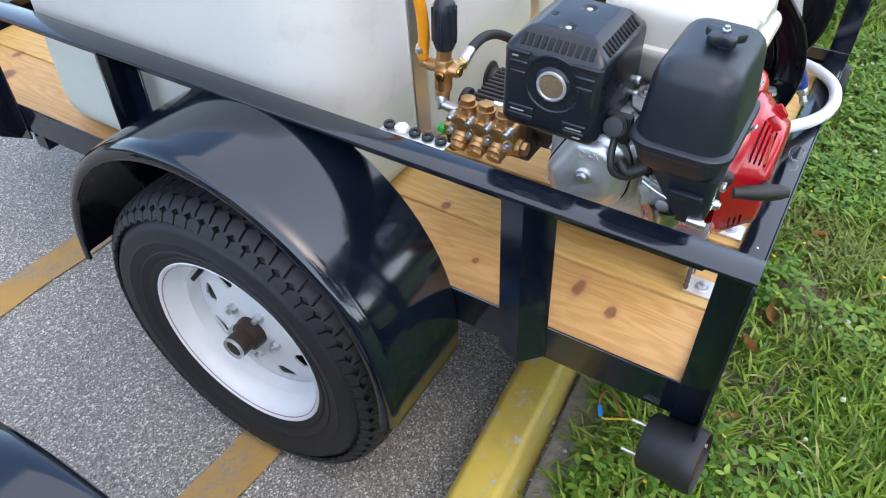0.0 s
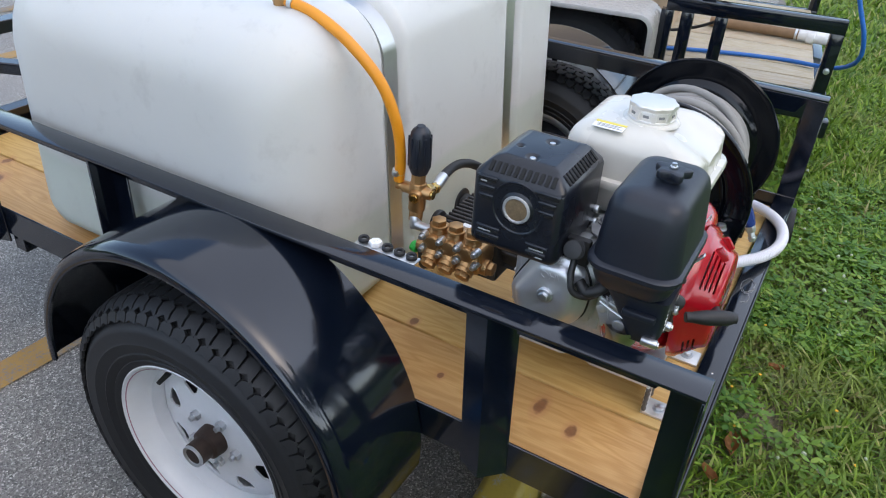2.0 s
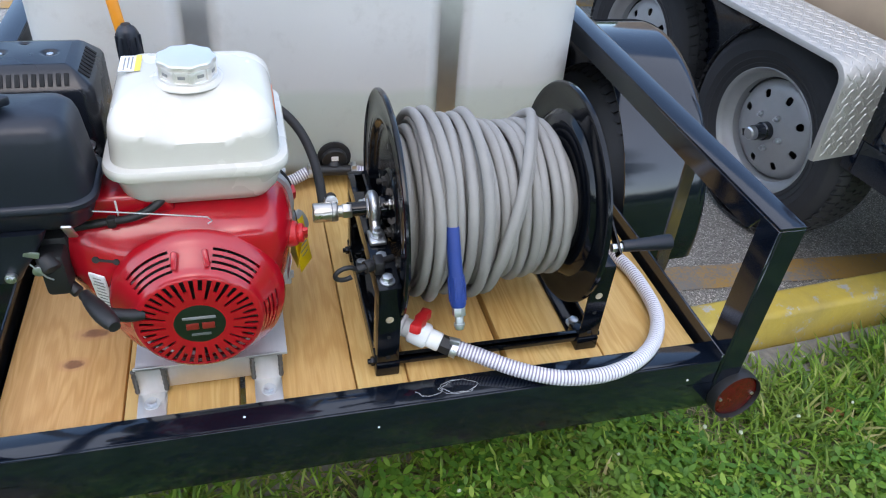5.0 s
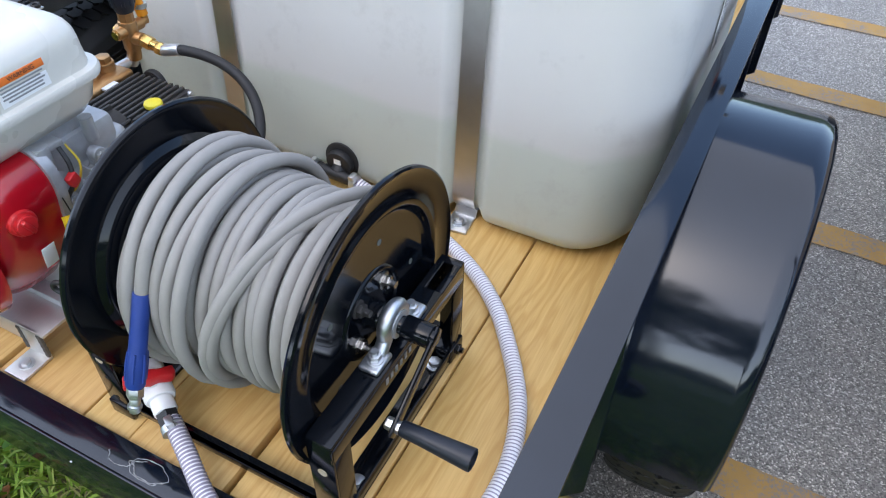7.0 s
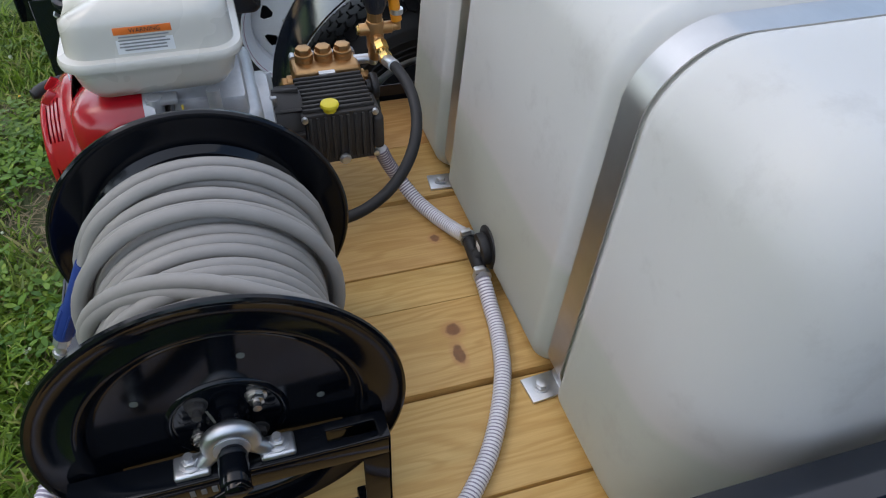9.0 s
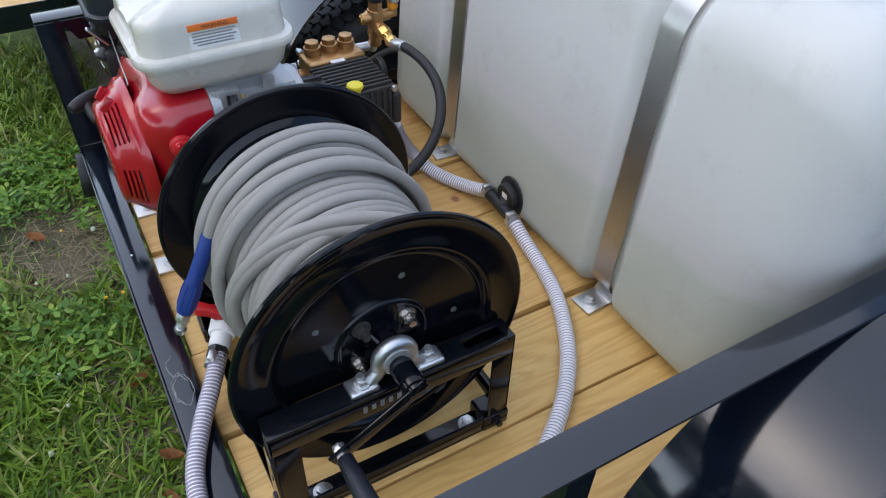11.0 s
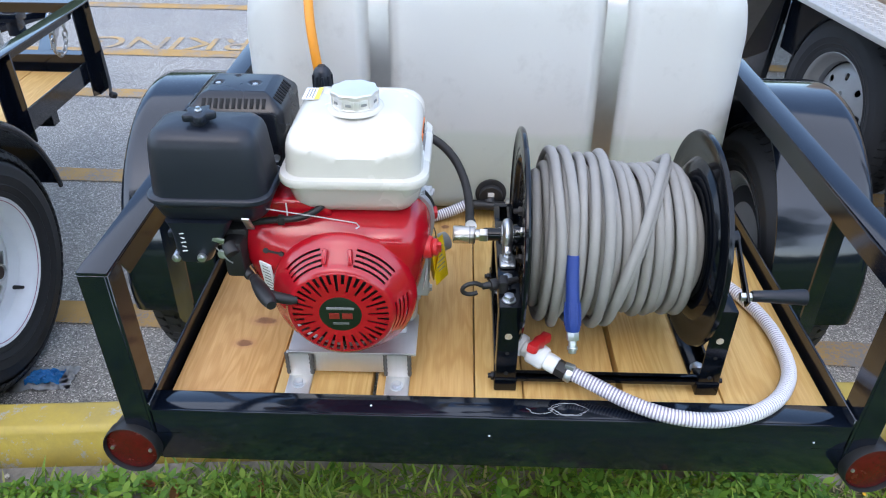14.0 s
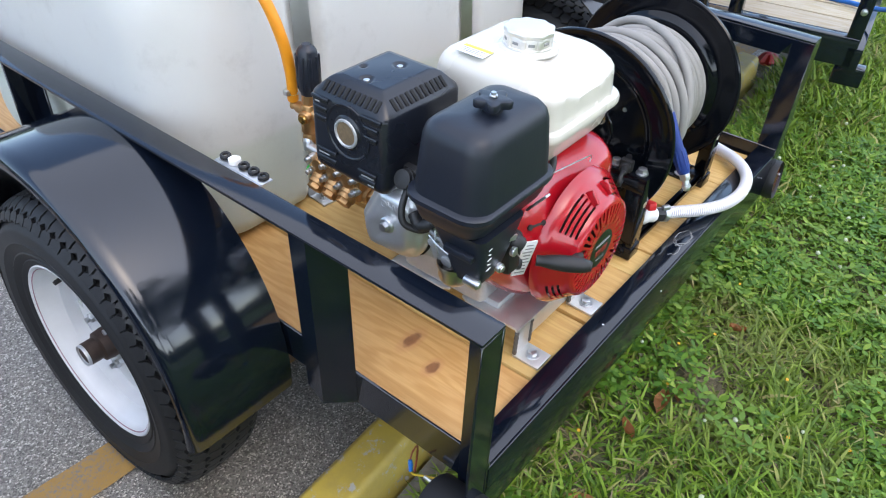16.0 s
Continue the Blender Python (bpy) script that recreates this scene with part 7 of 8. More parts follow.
# ---- tandem-axle trailer on the other side ----
m_tandem = Matrix.Translation((1.53, 0.04, 0)) @ Matrix.Rotation(radians(8), 4, "Z") @ Matrix.Translation((-1.52, -0.04, 0))
tandem = thing("tandem_trailer", (0, 0, 0), "black tandem-axle trailer with weathered deck and diamond-plate fender", "trailer", m=m_tandem)
T_IN = 1.76
T_X, T_FAR, T_Y0, T_Y1 = 1.52, 2.95, 0.035, 4.6
for x, s in ((T_X, 1), (T_FAR, -1)):
    # rails, posts
    part("top_rail", G().span((x, T_Y0, 0.727), (x + s * 0.05, 0.66 if s > 0 else 2.6, 0.777), 0.003), BLACK, tandem)
    part("side_frame", G().span((x, T_Y0, 0.405), (x + s * 0.05, 0.66 if s > 0 else T_Y1, 0.505), 0.003), BLACK, tandem)
    if s > 0:
        part("side_frame", G().span((T_IN, 0.66, 0.405), (T_IN + 0.05, T_Y1, 0.505), 0.003), BLACK, tandem)
        part("side_frame", G().span((T_X, 0.66, 0.405), (T_IN + 0.05, 0.70, 0.505), 0.003), BLACK, tandem)
    for y in ((T_Y0, 0.432, 0.555, 0.63) if s > 0 else (T_Y0, 0.55, 1.3, 2.0, 2.55)):
        part("post", G().span((x + s * 0.002, y, 0.505), (x + s * 0.048, y + 0.046, 0.727), 0.002), BLACK, tandem)
part("gate_post", G().span((1.535, 0.49, 0.777), (1.585, 0.54, 1.42), 0.003), BLACK, tandem)
part("gate_post", G().span((T_FAR - 0.065, 0.49, 0.777), (T_FAR - 0.015, 0.54, 1.42), 0.003), BLACK, tandem)
part("gate_bar", G().span((1.585, 0.495, 1.37), (T_FAR - 0.065, 0.535, 1.42), 0.003), BLACK, tandem)
part("strut", G().tube([(1.60, 0.53, 0.755), (1.62, 0.27, 0.935), (1.63, 0.09, 1.06)], 0.010, 10), WHEEL_GREY, tandem, "grey diagonal strut")
g = G().span((T_X, T_Y0 - 0.02, 0.40), (T_FAR, T_Y0 + 0.03, 0.475), 0.003)
part("rear_frame", g, BLACK, tandem)
part("post_bolt", G().cyl((1.5205, 0.057, 0.595), (1.512, 0.057, 0.595), 0.011, n=16, bev=0.002), ZINC, tandem, "bright bolt head")
for x in (T_X + 0.03, T_FAR - 0.09):
    part("ramp_foot", G().span((x, T_Y0 - 0.05, 0.33), (x + 0.06, T_Y0 + 0.05, 0.40), 0.006), BLACK, tandem)
random.seed(11)
x = T_X + 0.052
k = 0
while x < T_FAR - 0.06:
    w = 0.140
    g = G().span((x, T_Y0 + 0.032, 0.468), (min(x + w - 0.007, T_FAR - 0.052), T_Y1 - 0.05 if x > T_IN + 0.05 else 0.655, 0.505 + 0.0025 * random.uniform(-1, 1)), 0.003)
    part("deck_board", g, GREY_WOOD, tandem)
    x += w
# fender: a long plate over both wheels with the ends turned down
F0, F1, FZ, FX0, FX1 = 0.675, 2.56, 0.735, 1.362, 1.60
R_FOLD = 0.062
prof = [(F0 - 0.006, 0.46), (F0 - 0.002, 0.60)]
prof += [(F0 + R_FOLD - R_FOLD * math.cos(a), FZ - R_FOLD + R_FOLD * math.sin(a)) for a in [radians(9 * k) for k in range(11)]]
prof += [(F1 - 0.27 + 0.06 * math.sin(a), FZ - 0.06 + 0.06 * math.cos(a)) for a in [radians(10 * k) for k in range(7)]] + [(F1 - 0.02, 0.30), (F1, 0.24)]
line = even([Vector((0, a, b)) for a, b in prof], 0.012)
loops = []
for i, p in enumerate(line):
    d = (line[min(i + 1, len(line) - 1)] - line[max(i - 1, 0)]).normalized()
    nrm = Vector((0, -d.z, d.y))
    if nrm.z < 0 and abs(d.y) > 0.5:
        nrm = -nrm
    loop = []
    for xx, dep in ((FX0, -0.018), (FX0, -0.008), (FX0 + 0.002, -0.002), (FX0 + 0.007, 0.0), (FX1, 0.0), (FX1, -0.004), (FX0 + 0.008, -0.004), (FX0 + 0.004, -0.018)):
        q = p + nrm * dep
        loop.append((xx, q.y, q.z))
    loops.append(loop)
fend = part("fender", G().loft(loops), [DIAMOND], tandem, "bright aluminium diamond-plate mudguard")
# raised lozenges of the tread plate
vs, fs = [], []
steps = even([Vector((0, p.y, p.z)) for p in line], 0.0200)
for i, p in enumerate(steps[1:-1], 1):
    if p.y > 2.4:
        continue
    d = (steps[i + 1] - steps[i - 1]).normalized()
    nrm = Vector((0, -d.z, d.y))
    if nrm.z < 0 and abs(d.y) > 0.5:
        nrm = -nrm
    for j in range(11):
        cx = FX0 + 0.014 + 0.0220 * j + (0.0115 if i % 2 else 0)
        if cx > FX1 - 0.01:
            continue
        t = Vector((1, 0, 0)) * (0.6 if (i + j) % 2 else -0.6) + d * 0.8
        u = nrm.cross(t).normalized()
        c = Vector((cx, p.y, p.z))
        n0 = len(vs)
        vs += [c + t * 0.0125 - nrm * 0.0003, c + u * 0.0038 - nrm * 0.0003, c - t * 0.0125 - nrm * 0.0003, c - u * 0.0038 - nrm * 0.0003, c + t * 0.006 + nrm * 0.0020, c - t * 0.006 + nrm * 0.0020]
        fs += [(n0, n0 + 1, n0 + 4), (n0 + 1, n0 + 2, n0 + 5), (n0 + 1, n0 + 5, n0 + 4), (n0 + 2, n0 + 3, n0 + 5), (n0 + 3, n0, n0 + 4), (n0 + 3, n0 + 4, n0 + 5)]
me = bpy.data.meshes.new("tmp_plate")
me.from_pydata([tuple(v) for v in vs], [], fs)
tmp = bmesh.new()
tmp.from_mesh(me)
bpy.data.meshes.remove(me)
ob = part("tread_pattern", G().take(tmp), DIAMOND, fend, "", 0)
tagged(ob, kind="stuff")
part("splash_plate", G().poly([(F1 - 0.30, 0.70), (F1 - 0.26, 0.70), (F1 - 0.01, 0.24), (F1 - 0.25, 0.24)], "yz", FX1 - 0.03, FX1, 0.002), BLACK, tandem)
part("inner_skirt", G().span((FX1 - 0.006, F0 + 0.02, 0.40), (FX1, F1 - 0.3, 0.722), 0.001), BLACK, tandem)
for y in (1.01, 1.74):
    wheel(tandem, 1.53, y, 0.345, -1, r=0.345, rim_r=0.2, wide=0.2, style="mod", tyre_mat=OLD_RUBBER, rim_mat=WHEEL_GREY)
    wheel(tandem, 3.18, y, 0.345, 1, r=0.345, rim_r=0.2, wide=0.2, style="mod", tyre_mat=OLD_RUBBER, rim_mat=WHEEL_GREY)
    part("axle", G().cyl((1.60, y, 0.345), (3.10, y, 0.345), 0.03, n=16), BLACK, tandem)
g = G().span((2.96, 0.7, FZ - 0.01), (3.2, 2.3, FZ), 0.004)
part("fender", g, DIAMOND, tandem, "bright aluminium diamond-plate mudguard")
# beige tank on its deck
tank_two = thing("water_tank", (0, 0, 0), "brown-stained beige plastic tank standing on the grey deck", "water tank", m=m_tandem)
g = G().loft([[(a, b, z) for a, b in rounded(1.80 + d, 2.58 - d, 0.66 + d, 2.3 - d, max(0.02, 0.07 - d * 0.3), 7)] for z, d in ((0.508, 0.035), (0.52, 0.012), (0.55, 0.0), (0.80, -0.004), (1.1, 0.0), (1.16, 0.02), (1.19, 0.06), (1.20, 0.12))])
part("tank_body", g, BEIGE, tank_two, "", 50)
part("mounting_ring", G().lathe([(0.14, 0.0), (0.14, 0.03), (0.12, 0.045), (0.0, 0.05)], Matrix.Translation((2.18, 1.4, 1.196)), 36), BEIGE, tank_two)
drum = thing("plastic_drum", (2.62, 0.86, 0.507), "off-white plastic drum on the grey deck", "drum")
g = G().lathe([(0, 0), (0.13, 0.0), (0.14, 0.012), (0.145, 0.1), (0.15, 0.32), (0.155, 0.34), (0.15, 0.36), (0.145, 0.42), (0.11, 0.45), (0, 0.455)], Matrix.Translation((2.62, 0.9, 0.508)), 40)
part("drum_body", g, PVC, drum)
h2 = thing("discharge_hose", (2.25, 0.4, 0.507), "muddy brown flat hose with white end fitting on the deck", "hose")
part("hose_run", G().tube(smooth([(2.20, 0.62, 0.53), (2.22, 0.52, 0.53), (2.235, 0.40, 0.53), (2.24, 0.29, 0.53), (2.24, 0.22, 0.532)], 6), 0.022, 14), BROWN_HOSE, h2)
part("end_fitting", G().cyl((2.24, 0.235, 0.535), (2.238, 0.06, 0.535), 0.027, n=20, bev=0.003).cyl((2.24, 0.20, 0.535), (2.24, 0.165, 0.535), 0.034, n=20, bev=0.003).cyl((2.238, 0.10, 0.55), (2.238, 0.10, 0.585), 0.016, n=14, bev=0.003), PVC, h2, "white plastic valve fitting")
part("hose_clamp", G().cyl((2.24, 0.24, 0.533), (2.24, 0.25, 0.533), 0.025, n=20), ZINC, h2)
h3 = thing("garden_hose", (1.7, 0.3, 0.507), "bright blue garden hose trailing over the deck and post", "hose")
line = smooth([(1.60, 0.76, 0.514), (1.69, 0.68, 0.515), (1.78, 0.50, 0.515), (1.84, 0.33, 0.515), (1.86, 0.20, 0.517), (1.80, 0.06, 0.535), (1.72, -0.01, 0.58), (1.66, -0.035, 0.64), (1.63, -0.02, 0.72), (1.625, 0.015, 0.80), (1.62, 0.06, 0.90), (1.61, 0.12, 1.02), (1.62, 0.20, 1.12)], 8)
part("hose_run", G().tube(line, 0.0085, 10), BLUE_HOSE, h3)
black_hose = thing("suction_line", (1.62, 0.72, 0.62), "thin black hose drooping beside the beige tank", "hose")
part("hose_run", G().tube(smooth([(1.60, 0.80, 0.60), (1.60, 0.66, 0.615), (1.60, 0.56, 0.645), (1.60, 0.47, 0.69)], 6), 0.006, 8), GRIP, black_hose)
litter = G()
litter.loft([[(2.39 + (0.055 + 0.02 * noise.noise((a * 2, z, 1))) * s * math.cos(a), 0.50 + 0.045 * s * math.sin(a), 0.012 + z + 0.008 * noise.noise((a * 3, z * 9, 2))) for a in [2 * math.pi * k / 16 for k in range(16)]] for z, s in ((0.0, 0.9), (0.015, 1.1), (0.035, 0.8), (0.048, 0.35))])
solid("crumpled_bag", litter, RED_PLASTIC, "crumpled red plastic bag lying by the kerb's end", "litter", at=(2.39, 0.50, 0.01))

# ---- small things by the kerb ----
wires = thing("loose_wires", (-0.61, 0.154, 0.33), "loose yellow and brown lamp wires with blue connector", "wires")
part("wire", G().tube(smooth([(-0.650, 0.118, 0.391), (-0.625, 0.135, 0.385), (-0.605, 0.150, 0.378), (-0.592, 0.163, 0.36), (-0.597, 0.168, 0.342), (-0.606, 0.165, 0.334)], 6), 0.0018, 6), WIRE_R, wires)
part("connector", G().cyl((-0.606, 0.165, 0.334), (-0.612, 0.158, 0.314), 0.0038, n=10, bev=0.001).cyl((-0.608, 0.163, 0.329), (-0.609, 0.161, 0.324), 0.0044, n=10), CONNECT, wires, "blue crimp connector")
part("wire", G().tube(smooth([(-0.612, 0.158, 0.314), (-0.616, 0.148, 0.318), (-0.614, 0.125, 0.332), (-0.607, 0.100, 0.338), (-0.605, 0.070, 0.345), (-0.606, 0.04, 0.37)], 6), 0.0018, 6), WIRE_Y, wires)
for k, (mat, cx, cy, r, lab) in enumerate(((CLEAR, -1.215, 0.545, 0.075, "cloudy clear plastic wrapper"), (WRAPPER, -1.205, 0.54, 0.042, "torn blue plastic wrapper lying on the asphalt"))):
    n = 22
    tmp = bmesh.new()
    grid = []
    for i in range(n + 1):
        row = []
        for j in range(n + 1):
            a, b = i / n * 2 - 1, j / n * 2 - 1
            z = 0.010 + 0.016 * k + 0.014 * noise.noise((a * 2.2, b * 2.2, k * 5)) + 0.008 * noise.noise((a * 6, b * 6, k)) - 0.006 * (a * a + b * b)
            row.append(tmp.verts.new((cx + a * r * 1.1, cy + b * r * 0.6 + 0.2 * a * r * 0.5, max(0.002 + 0.004 * k, z))))
        grid.append(row)
    for i in range(n):
        for j in range(n):
            tmp.faces.new((grid[i][j], grid[i + 1][j], grid[i + 1][j + 1], grid[i][j + 1]))
    bmesh.ops.solidify(tmp, geom=tmp.faces[:], thickness=0.0006)
    solid("wrapper", G().take(tmp), mat, lab, "litter", at=(cx, cy, 0), angle=50)


def dry_leaf(x, y, z, size, turn, tip, curl):
    """A curled dead leaf with a midrib fold."""
    rows = []
    tmp = bmesh.new()
    n = 9
    for i in range(n):
        u = i / (n - 1)
        w = size * 0.24 * math.sin(math.pi * (0.06 + 0.90 * u)) ** 0.8
        row = []
        for s in (-1, -0.5, 0, 0.5, 1):
            row.append(tmp.verts.new(((u - 0.5) * size, s * w * (1 + 0.1 * noise.noise((u * 7, s, x))), curl * size * (abs(s) ** 1.5 * 0.35 + 0.5 * (u - 0.5) ** 2) + 0.004 * noise.noise((u * 4, s * 2, y)))))
        rows.append(row)
    for a, b in zip(rows, rows[1:]):
        for k in range(4):
            tmp.faces.new((a[k], a[k + 1], b[k + 1], b[k]))
    bmesh.ops.solidify(tmp, geom=tmp.faces[:], thickness=0.0007)
    g = G().take(tmp)
    g.tube([(-size * 0.5, 0, 0.001), (-size * 0.62, 0.003, 0.004)], 0.0009, 5)
    g.bm.transform(pose(0, 0, 0, tip, 0, turn))
    ob = solid("dry_leaf", g, DRY_LEAF, "curled brown dead leaf lying on the grass", "leaf", group="fallen leaves", angle=60)
    ob.location = (x, y, z)
    return ob


random.seed(3)
for x, y, size in ((-0.52, 0.148, 0.07), (-0.83, 0.05, 0.085), (-0.80, 0.02, 0.06), (-0.36, -0.02, 0.06), (-0.30, -0.045, 0.065), (-0.07, -0.03, 0.06), (0.05, -0.06, 0.085), (0.10, -0.075, 0.06), (-0.70, 0.14, 0.055), (-0.78, 0.165, 0.05), (-0.58, -0.30, 0.06), (0.42, -0.10, 0.05), (0.9, -0.25, 0.055), (1.9, 0.05, 0.08), (-0.93, -0.18, 0.07), (1.15, 0.12, 0.05)):
    dry_leaf(x, y, lawn_z(x, y) + 0.020, size * 0.85, random.uniform(0, 360), random.uniform(-22, 22), random.uniform(0.3, 1.0))
# twigs and pale stones
for x, y, long, turn in ((0.86, 0.275, 0.16, 30), (0.95, 0.26, 0.10, -50), (-0.20, -0.03, 0.14, 75), (0.02, -0.10, 0.12, 40)):
    pts = [(x + math.cos(radians(turn)) * long * (q - 0.5) + 0.006 * noise.noise((q * 4, x, 0)), y + math.sin(radians(turn)) * long * (q - 0.5) + 0.006 * noise.noise((q * 4, y, 2)), lawn_z(x, y) + 0.012 + 0.006 * noise.noise((q * 3, x, y))) for q in (0, 0.2, 0.4, 0.6, 0.8, 1)]
    solid("twig", G().tube(smooth(pts, 3), lambda i: 0.0018 - 0.00006 * i, 6), BROWN_HOSE, "thin dry brown twig on the ground", "twig", group="twigs")
rng = np.random.default_rng(7)
g = G()
for k in range(150):
    x = rng.uniform(-1.6, 2.6)
    y = lawn_edge(x) + (rng.uniform(-0.03, 0.09) if k < 90 else rng.uniform(-0.9, 0))
    r = rng.uniform(0.003, 0.009) if k % 11 else rng.uniform(0.009, 0.015)
    tmp = bmesh.new()
    bmesh.ops.create_icosphere(tmp, subdivisions=1, radius=r)
    for v in tmp.verts:
        v.co *= 1 + 0.3 * noise.noise(v.co * 90 + Vector((k, 0, 0)))
        v.co.z *= 0.6
    z = 0.03 if y > lawn_edge(x) else lawn_z(x, y) + 0.008
    g.take(tmp, pose(x, y, z, 0, 0, rng.uniform(0, 360)))
solid("stone_chips", g, STONE, "pale limestone chips scattered along the kerb", "stones", "stuff", angle=0)


# ---- the lawn's growth ----
def patch(x, y):
    """1 where grass grows thick, towards 0 on worn spots."""
    q = noise.noise((x * 1.7, y * 1.7, 8.0)) + 0.55 * noise.noise((x * 4.3, y * 4.3, 2.0))
    for bx, by, br in ((-1.02, -0.17, 0.16), (-0.98, 0.02, 0.10), (-0.15, -0.07, 0.20), (-0.75, -0.10, 0.07), (0.9, -0.3, 0.12), (-1.35, -0.35, 0.15), (0.16, -0.10, 0.09), (-0.37, -0.12, 0.06)):
        q -= 0.85 * math.exp(-((x - bx) ** 2 + (y - by) ** 2) / (br * br))
    return max(0.0, min(1.0, 0.82 + 0.72 * q))


def fast_mesh(name, verts, faces_flat, loop_tot, mat, label, category):
    me = bpy.data.meshes.new(name)
    me.vertices.add(len(verts))
    me.vertices.foreach_set("co", np.ascontiguousarray(verts, dtype=np.float32).ravel())
    me.loops.add(len(faces_flat))
    me.loops.foreach_set("vertex_index", np.asarray(faces_flat, dtype=np.int32))
    me.polygons.add(len(loop_tot))
    starts = np.concatenate(([0], np.cumsum(loop_tot)[:-1])).astype(np.int32)
    me.polygons.foreach_set("loop_start", starts)
    me.update(calc_edges=True)
    me.materials.append(mat)
    me.polygons.foreach_set("use_smooth", [True] * len(me.polygons))
    return tagged(new(name, me), label, category, "", "stuff")


def scatter(num, x0, x1, depth0, depth1, keep):
    """Root points on the lawn between two distances behind its edge."""
    out = []
    xs = rng.uniform(x0, x1, num)
    ds = rng.uniform(depth0, depth1, num)
    us = rng.uniform(0, 1, num)
    for x, d, u in zip(xs, ds, us):
        y = lawn_edge(x) - d
        p = patch(x, y) * (0.7 + 0.3 * min(1, max(0, d + 0.02) / 0.06))
        fade = min(1.0, (x - x0) / 0.5, (x1 - x) / 0.5, (depth1 - d) / 0.5)
        if u < keep(p) * fade:
            out.append((x, y, lawn_z(x, y), p))
    return np.array(out)


def blades(roots, long, wide, lean):
    n = len(roots)
    head = rng.uniform(0, 2 * np.pi, n)
    ln = long * rng.uniform(0.45, 1.25, n) * (0.55 + 0.6 * roots[:, 3])
    wd = wide * rng.uniform(0.6, 1.25, n)
    th0 = rng.uniform(0.15, 0.9, n) * lean
    bend = rng.uniform(0.3, 1.5, n)
    dirv = np.stack((np.cos(head), np.sin(head), np.zeros(n)), 1)
    side = np.stack((-np.sin(head), np.cos(head), np.zeros(n)), 1)
    twist = rng.uniform(-0.6, 0.6, n)[:, None]
    side = side + np.array((0, 0, 1.0)) * twist
    pos = roots[:, :3].copy()
    pos[:, 2] -= 0.004
    rows = []
    for k, w in enumerate((0.75, 1.0, 0.8)):
        rows += [pos - side * (wd * w * 0.5)[:, None], pos + side * (wd * w * 0.5)[:, None]]
        th = th0 + bend * (k + 0.5) / 3
        pos = pos + (dirv * np.sin(th)[:, None] + np.array((0, 0, 1.0)) * np.cos(th)[:, None]) * (ln / 3)[:, None]
    rows.append(pos)
    v = np.stack(rows, 1)
    base = (np.arange(n) * 7)[:, None]
    f = np.concatenate((base + np.array((0, 1, 3, 2)), base + np.array((2, 3, 5, 4)), base + np.array((4, 5, 6))), 1)
    return v.reshape(-1, 3), f, np.tile((4, 4, 3), n)


def join(parts):
    vs, fs, ts, off = [], [], [], 0
    for v, f, t in parts:
        vs.append(v), fs.append((f + off).ravel()), ts.append(t)
        off += len(v)
    return np.concatenate(vs), np.concatenate(fs), np.concatenate(ts)


sets = [blades(scatter(135000, -2.3, 2.0, -0.03, 1.9, lambda p: p ** 1.4), 0.080, 0.0066, 1.15),
        blades(scatter(85000, 1.4, 4.2, -0.01, 2.2, lambda p: 0.3 + 0.7 * p), 0.090, 0.0095, 1.15),
        blades(scatter(45000, 3.8, 8.5, 0.0, 7.5, lambda p: 0.4 + 0.6 * p), 0.10, 0.016, 0.9),
        blades(scatter(22000, -4.0, 3.9, 1.4, 4.5, lambda p: 0.3 + 0.7 * p), 0.08, 0.012, 0.9)]
fast_mesh("grass", *join(sets), GRASS, "coarse green lawn grass with bare patches", "grass")

# small round-leaved weeds: three leaflets on each stalk
roots = scatter(70000, -1.9, 2.0, 0.0, 1.5, lambda p: 0.15 + 0.85 * max(0.0, noise.noise((p * 9, 2, 1)) + 0.35))
clump = np.array([noise.noise((x * 2.3, y * 2.3, 33.0)) + 0.35 * noise.noise((x * 6, y * 6, 3.0)) for x, y, z, p in roots])
roots = roots[clump + rng.uniform(-0.25, 0.25, len(roots)) > 0.10]
n = len(roots)
vs = []
rise = rng.uniform(0.018, 0.060, n)
head = rng.uniform(0, 2 * np.pi, n)
size = 0.0045 + 0.008 * rng.uniform(0, 1, n) ** 1.7
for leaf in range(3):
    a = head + leaf * 2.094
    tilt = rng.uniform(-0.15, 0.5, n)
    d = np.stack((np.cos(a) * np.cos(tilt), np.sin(a) * np.cos(tilt), np.sin(tilt)), 1)
    s = np.stack((-np.sin(a), np.cos(a), np.zeros(n)), 1)
    c = roots[:, :3] + np.array((0, 0, 1.0)) * rise[:, None]
    rows = [c]
    for du, dw in ((0.5, 0.36), (1.15, 0.62), (1.95, 0.48), (2.7, 0.0), (1.95, -0.48), (1.15, -0.62), (0.5, -0.36)):
        rows.append(c + d * (size * du)[:, None] + s * (size * dw)[:, None])
    vs.append(np.stack(rows, 1))
v = np.concatenate(vs, 0)
f = (np.arange(len(v)) * 8)[:, None] + np.arange(8)
fast_mesh("low_weeds", v.reshape(-1, 3), f.ravel(), np.full(len(v), 8), WEED, "patches of low broad-leaved weeds among the grass", "weeds")
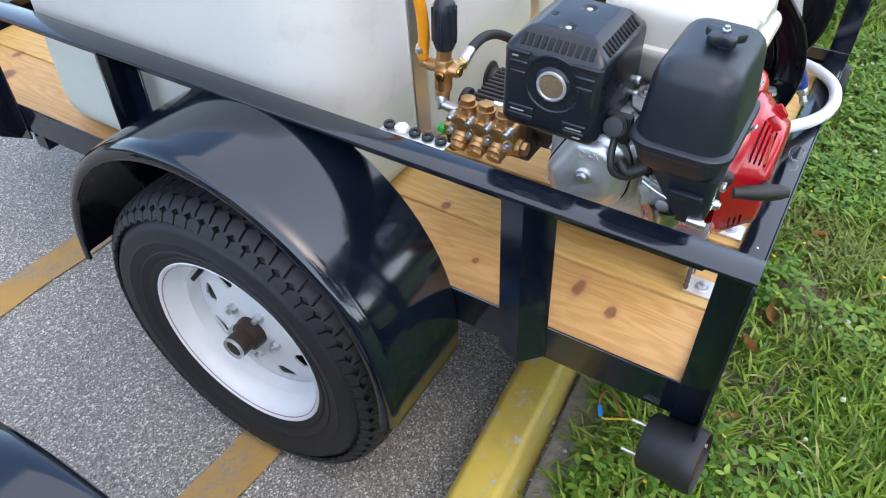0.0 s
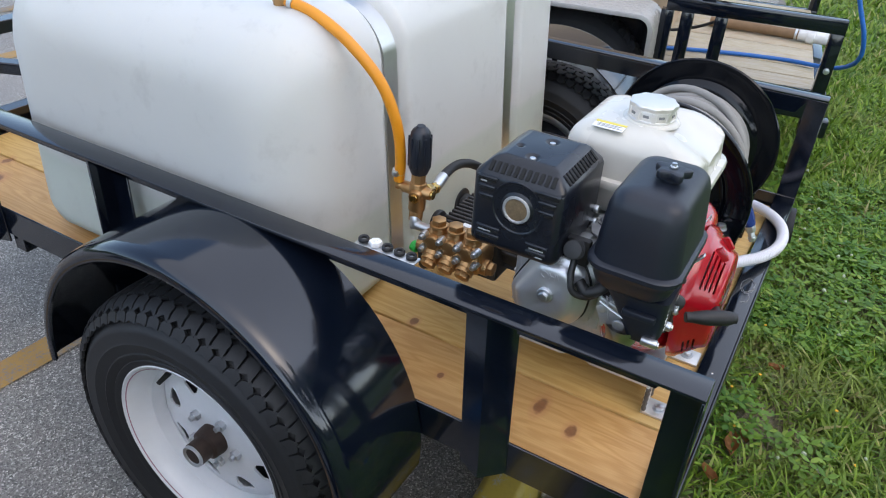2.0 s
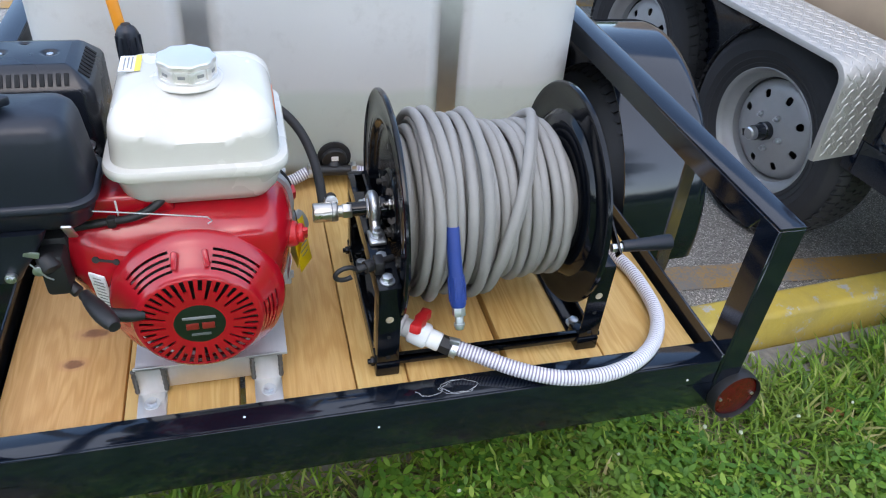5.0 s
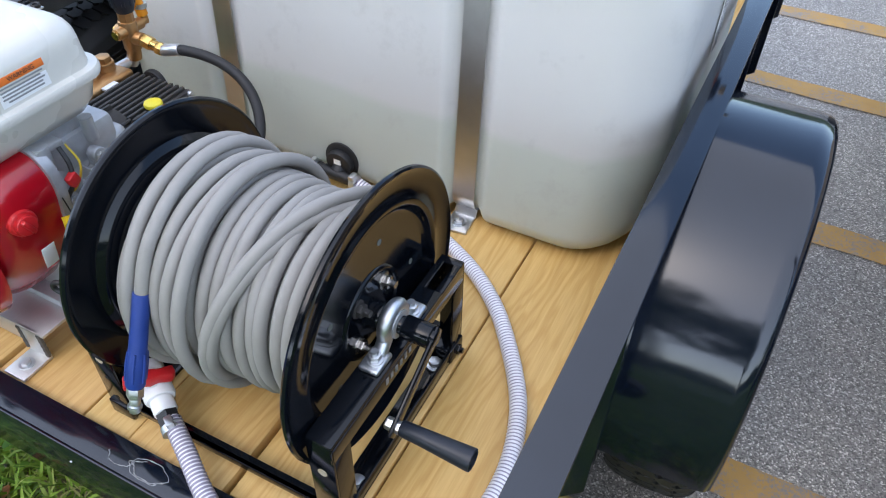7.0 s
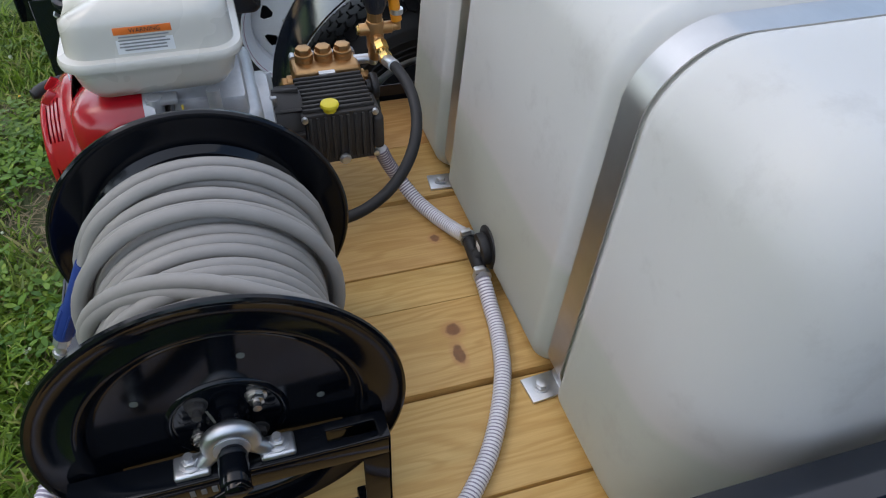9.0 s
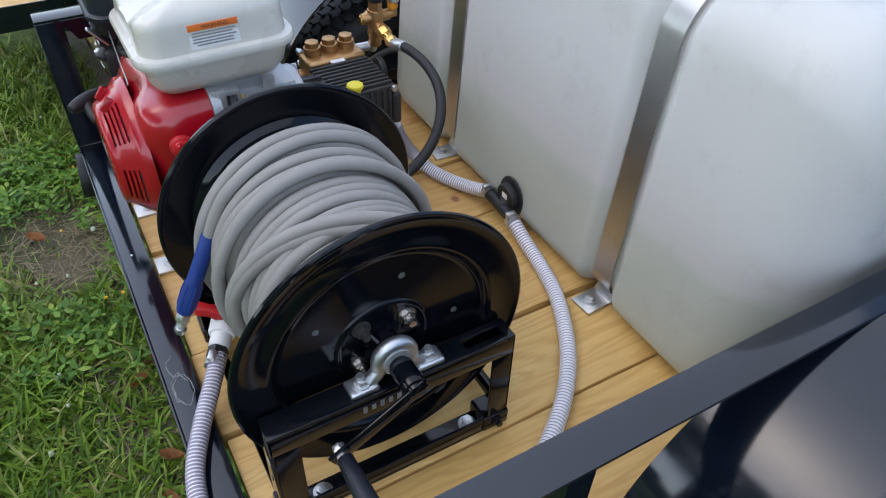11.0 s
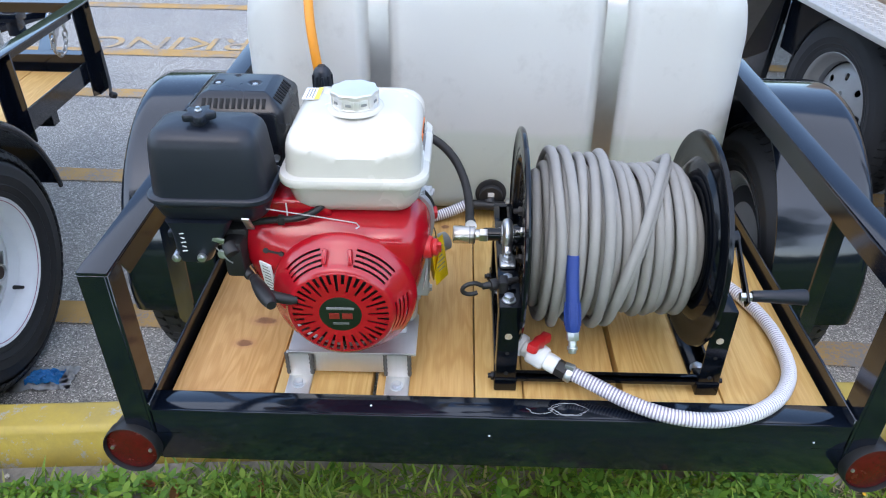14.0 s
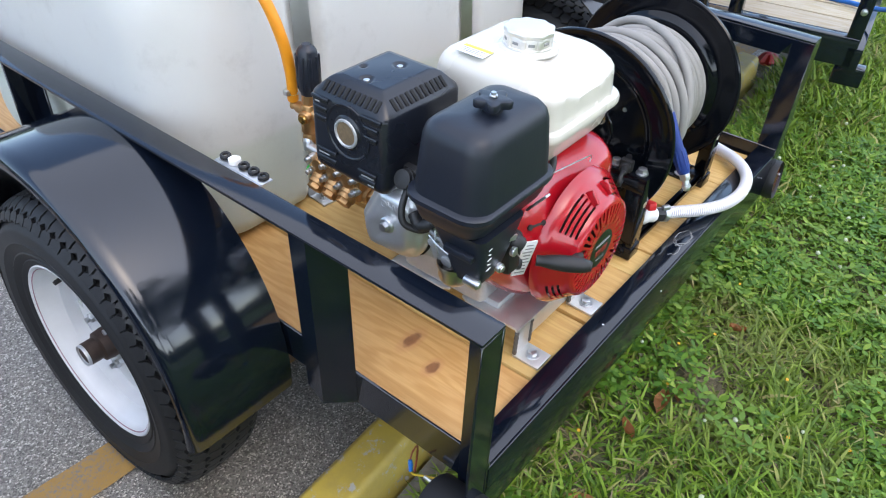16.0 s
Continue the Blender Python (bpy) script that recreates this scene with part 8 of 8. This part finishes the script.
# straw and thatch lying flat between the blades
roots = scatter(26000, -1.8, 2.2, -0.01, 1.5, lambda p: 0.12 + 0.8 * (1 - p))
n = len(roots)
head = rng.uniform(0, 2 * np.pi, n)
long = rng.uniform(0.02, 0.075, n)[:, None]
d = np.stack((np.cos(head), np.sin(head), rng.uniform(-0.05, 0.25, n)), 1) * long
s = np.stack((-np.sin(head), np.cos(head), np.zeros(n)), 1) * rng.uniform(0.0008, 0.0022, n)[:, None]
c = roots[:, :3] + np.array((0, 0, 1.0)) * rng.uniform(0.003, 0.012, n)[:, None]
v = np.stack((c - s, c + s, c + d * 0.5 + s * 0.8 + np.array((0, 0, 0.003)), c + d * 0.5 - s * 0.8 + np.array((0, 0, 0.003)), c + d), 1)
base = (np.arange(n) * 5)[:, None]
f = np.concatenate((base + np.array((0, 1, 2, 3)), base + np.array((3, 2, 4))), 1)
fast_mesh("thatch", v.reshape(-1, 3), f.ravel(), np.tile((4, 3), n), STRAW, "dry straw lying in the worn spots of the lawn", "thatch")
# tiny yellow flowers and pale clover heads
g = G()
for k in range(34):
    x = rng.uniform(-1.7, 1.2)
    y = lawn_edge(x) - rng.uniform(0.1, 1.1)
    g.lathe([(0, 0.001), (0.004, 0.0015), (0.0045, 0), (0.003, -0.002), (0, -0.003)], Matrix.Translation((x, y, lawn_z(x, y) + 0.052)), 8)
solid("tiny_flowers", g, FLOWER, "tiny orange-yellow flowers dotted through the lawn", "flowers", "stuff")
g = G()
for k in range(120):
    x = rng.uniform(-1.8, 1.8)
    y = lawn_edge(x) - rng.uniform(0.12, 1.3)
    tmp = bmesh.new()
    bmesh.ops.create_icosphere(tmp, subdivisions=2, radius=rng.uniform(0.0035, 0.0065))
    for v in tmp.verts:
        v.co *= 1 + 0.35 * noise.noise(v.co * 900 + Vector((k, 0, 0)))
    g.take(tmp, Matrix.Translation((x, y, lawn_z(x, y) + rng.uniform(0.040, 0.066))))
solid("clover_heads", g, CLOVER, "pale greenish-white clover heads scattered in the lawn", "flowers", "stuff", angle=0)

# ---- far tree line that closes the place ----
tmp = bmesh.new()
rows = []
for k in range(181):
    a = 2 * math.pi * k / 180
    r = 58 + 6 * noise.noise((math.cos(a) * 3, math.sin(a) * 3, 0))
    top = 6.5 + 4.5 * noise.noise((math.cos(a) * 5, math.sin(a) * 5, 4)) + 1.8 * noise.noise((math.cos(a) * 21, math.sin(a) * 21, 9))
    rows.append([tmp.verts.new((r * math.cos(a), r * math.sin(a), z)) for z in (-0.1, top * 0.5, top)] + [tmp.verts.new(((r + 5) * math.cos(a), (r + 5) * math.sin(a), z)) for z in (top * 0.9, -0.1)])
for a, b in zip(rows, rows[1:]):
    for k in range(4):
        tmp.faces.new((a[k], a[k + 1], b[k + 1], b[k]))
solid("backdrop", G().take(tmp), WOODS, "distant dark green line of trees round the lot", "tree line", "structure", angle=60)

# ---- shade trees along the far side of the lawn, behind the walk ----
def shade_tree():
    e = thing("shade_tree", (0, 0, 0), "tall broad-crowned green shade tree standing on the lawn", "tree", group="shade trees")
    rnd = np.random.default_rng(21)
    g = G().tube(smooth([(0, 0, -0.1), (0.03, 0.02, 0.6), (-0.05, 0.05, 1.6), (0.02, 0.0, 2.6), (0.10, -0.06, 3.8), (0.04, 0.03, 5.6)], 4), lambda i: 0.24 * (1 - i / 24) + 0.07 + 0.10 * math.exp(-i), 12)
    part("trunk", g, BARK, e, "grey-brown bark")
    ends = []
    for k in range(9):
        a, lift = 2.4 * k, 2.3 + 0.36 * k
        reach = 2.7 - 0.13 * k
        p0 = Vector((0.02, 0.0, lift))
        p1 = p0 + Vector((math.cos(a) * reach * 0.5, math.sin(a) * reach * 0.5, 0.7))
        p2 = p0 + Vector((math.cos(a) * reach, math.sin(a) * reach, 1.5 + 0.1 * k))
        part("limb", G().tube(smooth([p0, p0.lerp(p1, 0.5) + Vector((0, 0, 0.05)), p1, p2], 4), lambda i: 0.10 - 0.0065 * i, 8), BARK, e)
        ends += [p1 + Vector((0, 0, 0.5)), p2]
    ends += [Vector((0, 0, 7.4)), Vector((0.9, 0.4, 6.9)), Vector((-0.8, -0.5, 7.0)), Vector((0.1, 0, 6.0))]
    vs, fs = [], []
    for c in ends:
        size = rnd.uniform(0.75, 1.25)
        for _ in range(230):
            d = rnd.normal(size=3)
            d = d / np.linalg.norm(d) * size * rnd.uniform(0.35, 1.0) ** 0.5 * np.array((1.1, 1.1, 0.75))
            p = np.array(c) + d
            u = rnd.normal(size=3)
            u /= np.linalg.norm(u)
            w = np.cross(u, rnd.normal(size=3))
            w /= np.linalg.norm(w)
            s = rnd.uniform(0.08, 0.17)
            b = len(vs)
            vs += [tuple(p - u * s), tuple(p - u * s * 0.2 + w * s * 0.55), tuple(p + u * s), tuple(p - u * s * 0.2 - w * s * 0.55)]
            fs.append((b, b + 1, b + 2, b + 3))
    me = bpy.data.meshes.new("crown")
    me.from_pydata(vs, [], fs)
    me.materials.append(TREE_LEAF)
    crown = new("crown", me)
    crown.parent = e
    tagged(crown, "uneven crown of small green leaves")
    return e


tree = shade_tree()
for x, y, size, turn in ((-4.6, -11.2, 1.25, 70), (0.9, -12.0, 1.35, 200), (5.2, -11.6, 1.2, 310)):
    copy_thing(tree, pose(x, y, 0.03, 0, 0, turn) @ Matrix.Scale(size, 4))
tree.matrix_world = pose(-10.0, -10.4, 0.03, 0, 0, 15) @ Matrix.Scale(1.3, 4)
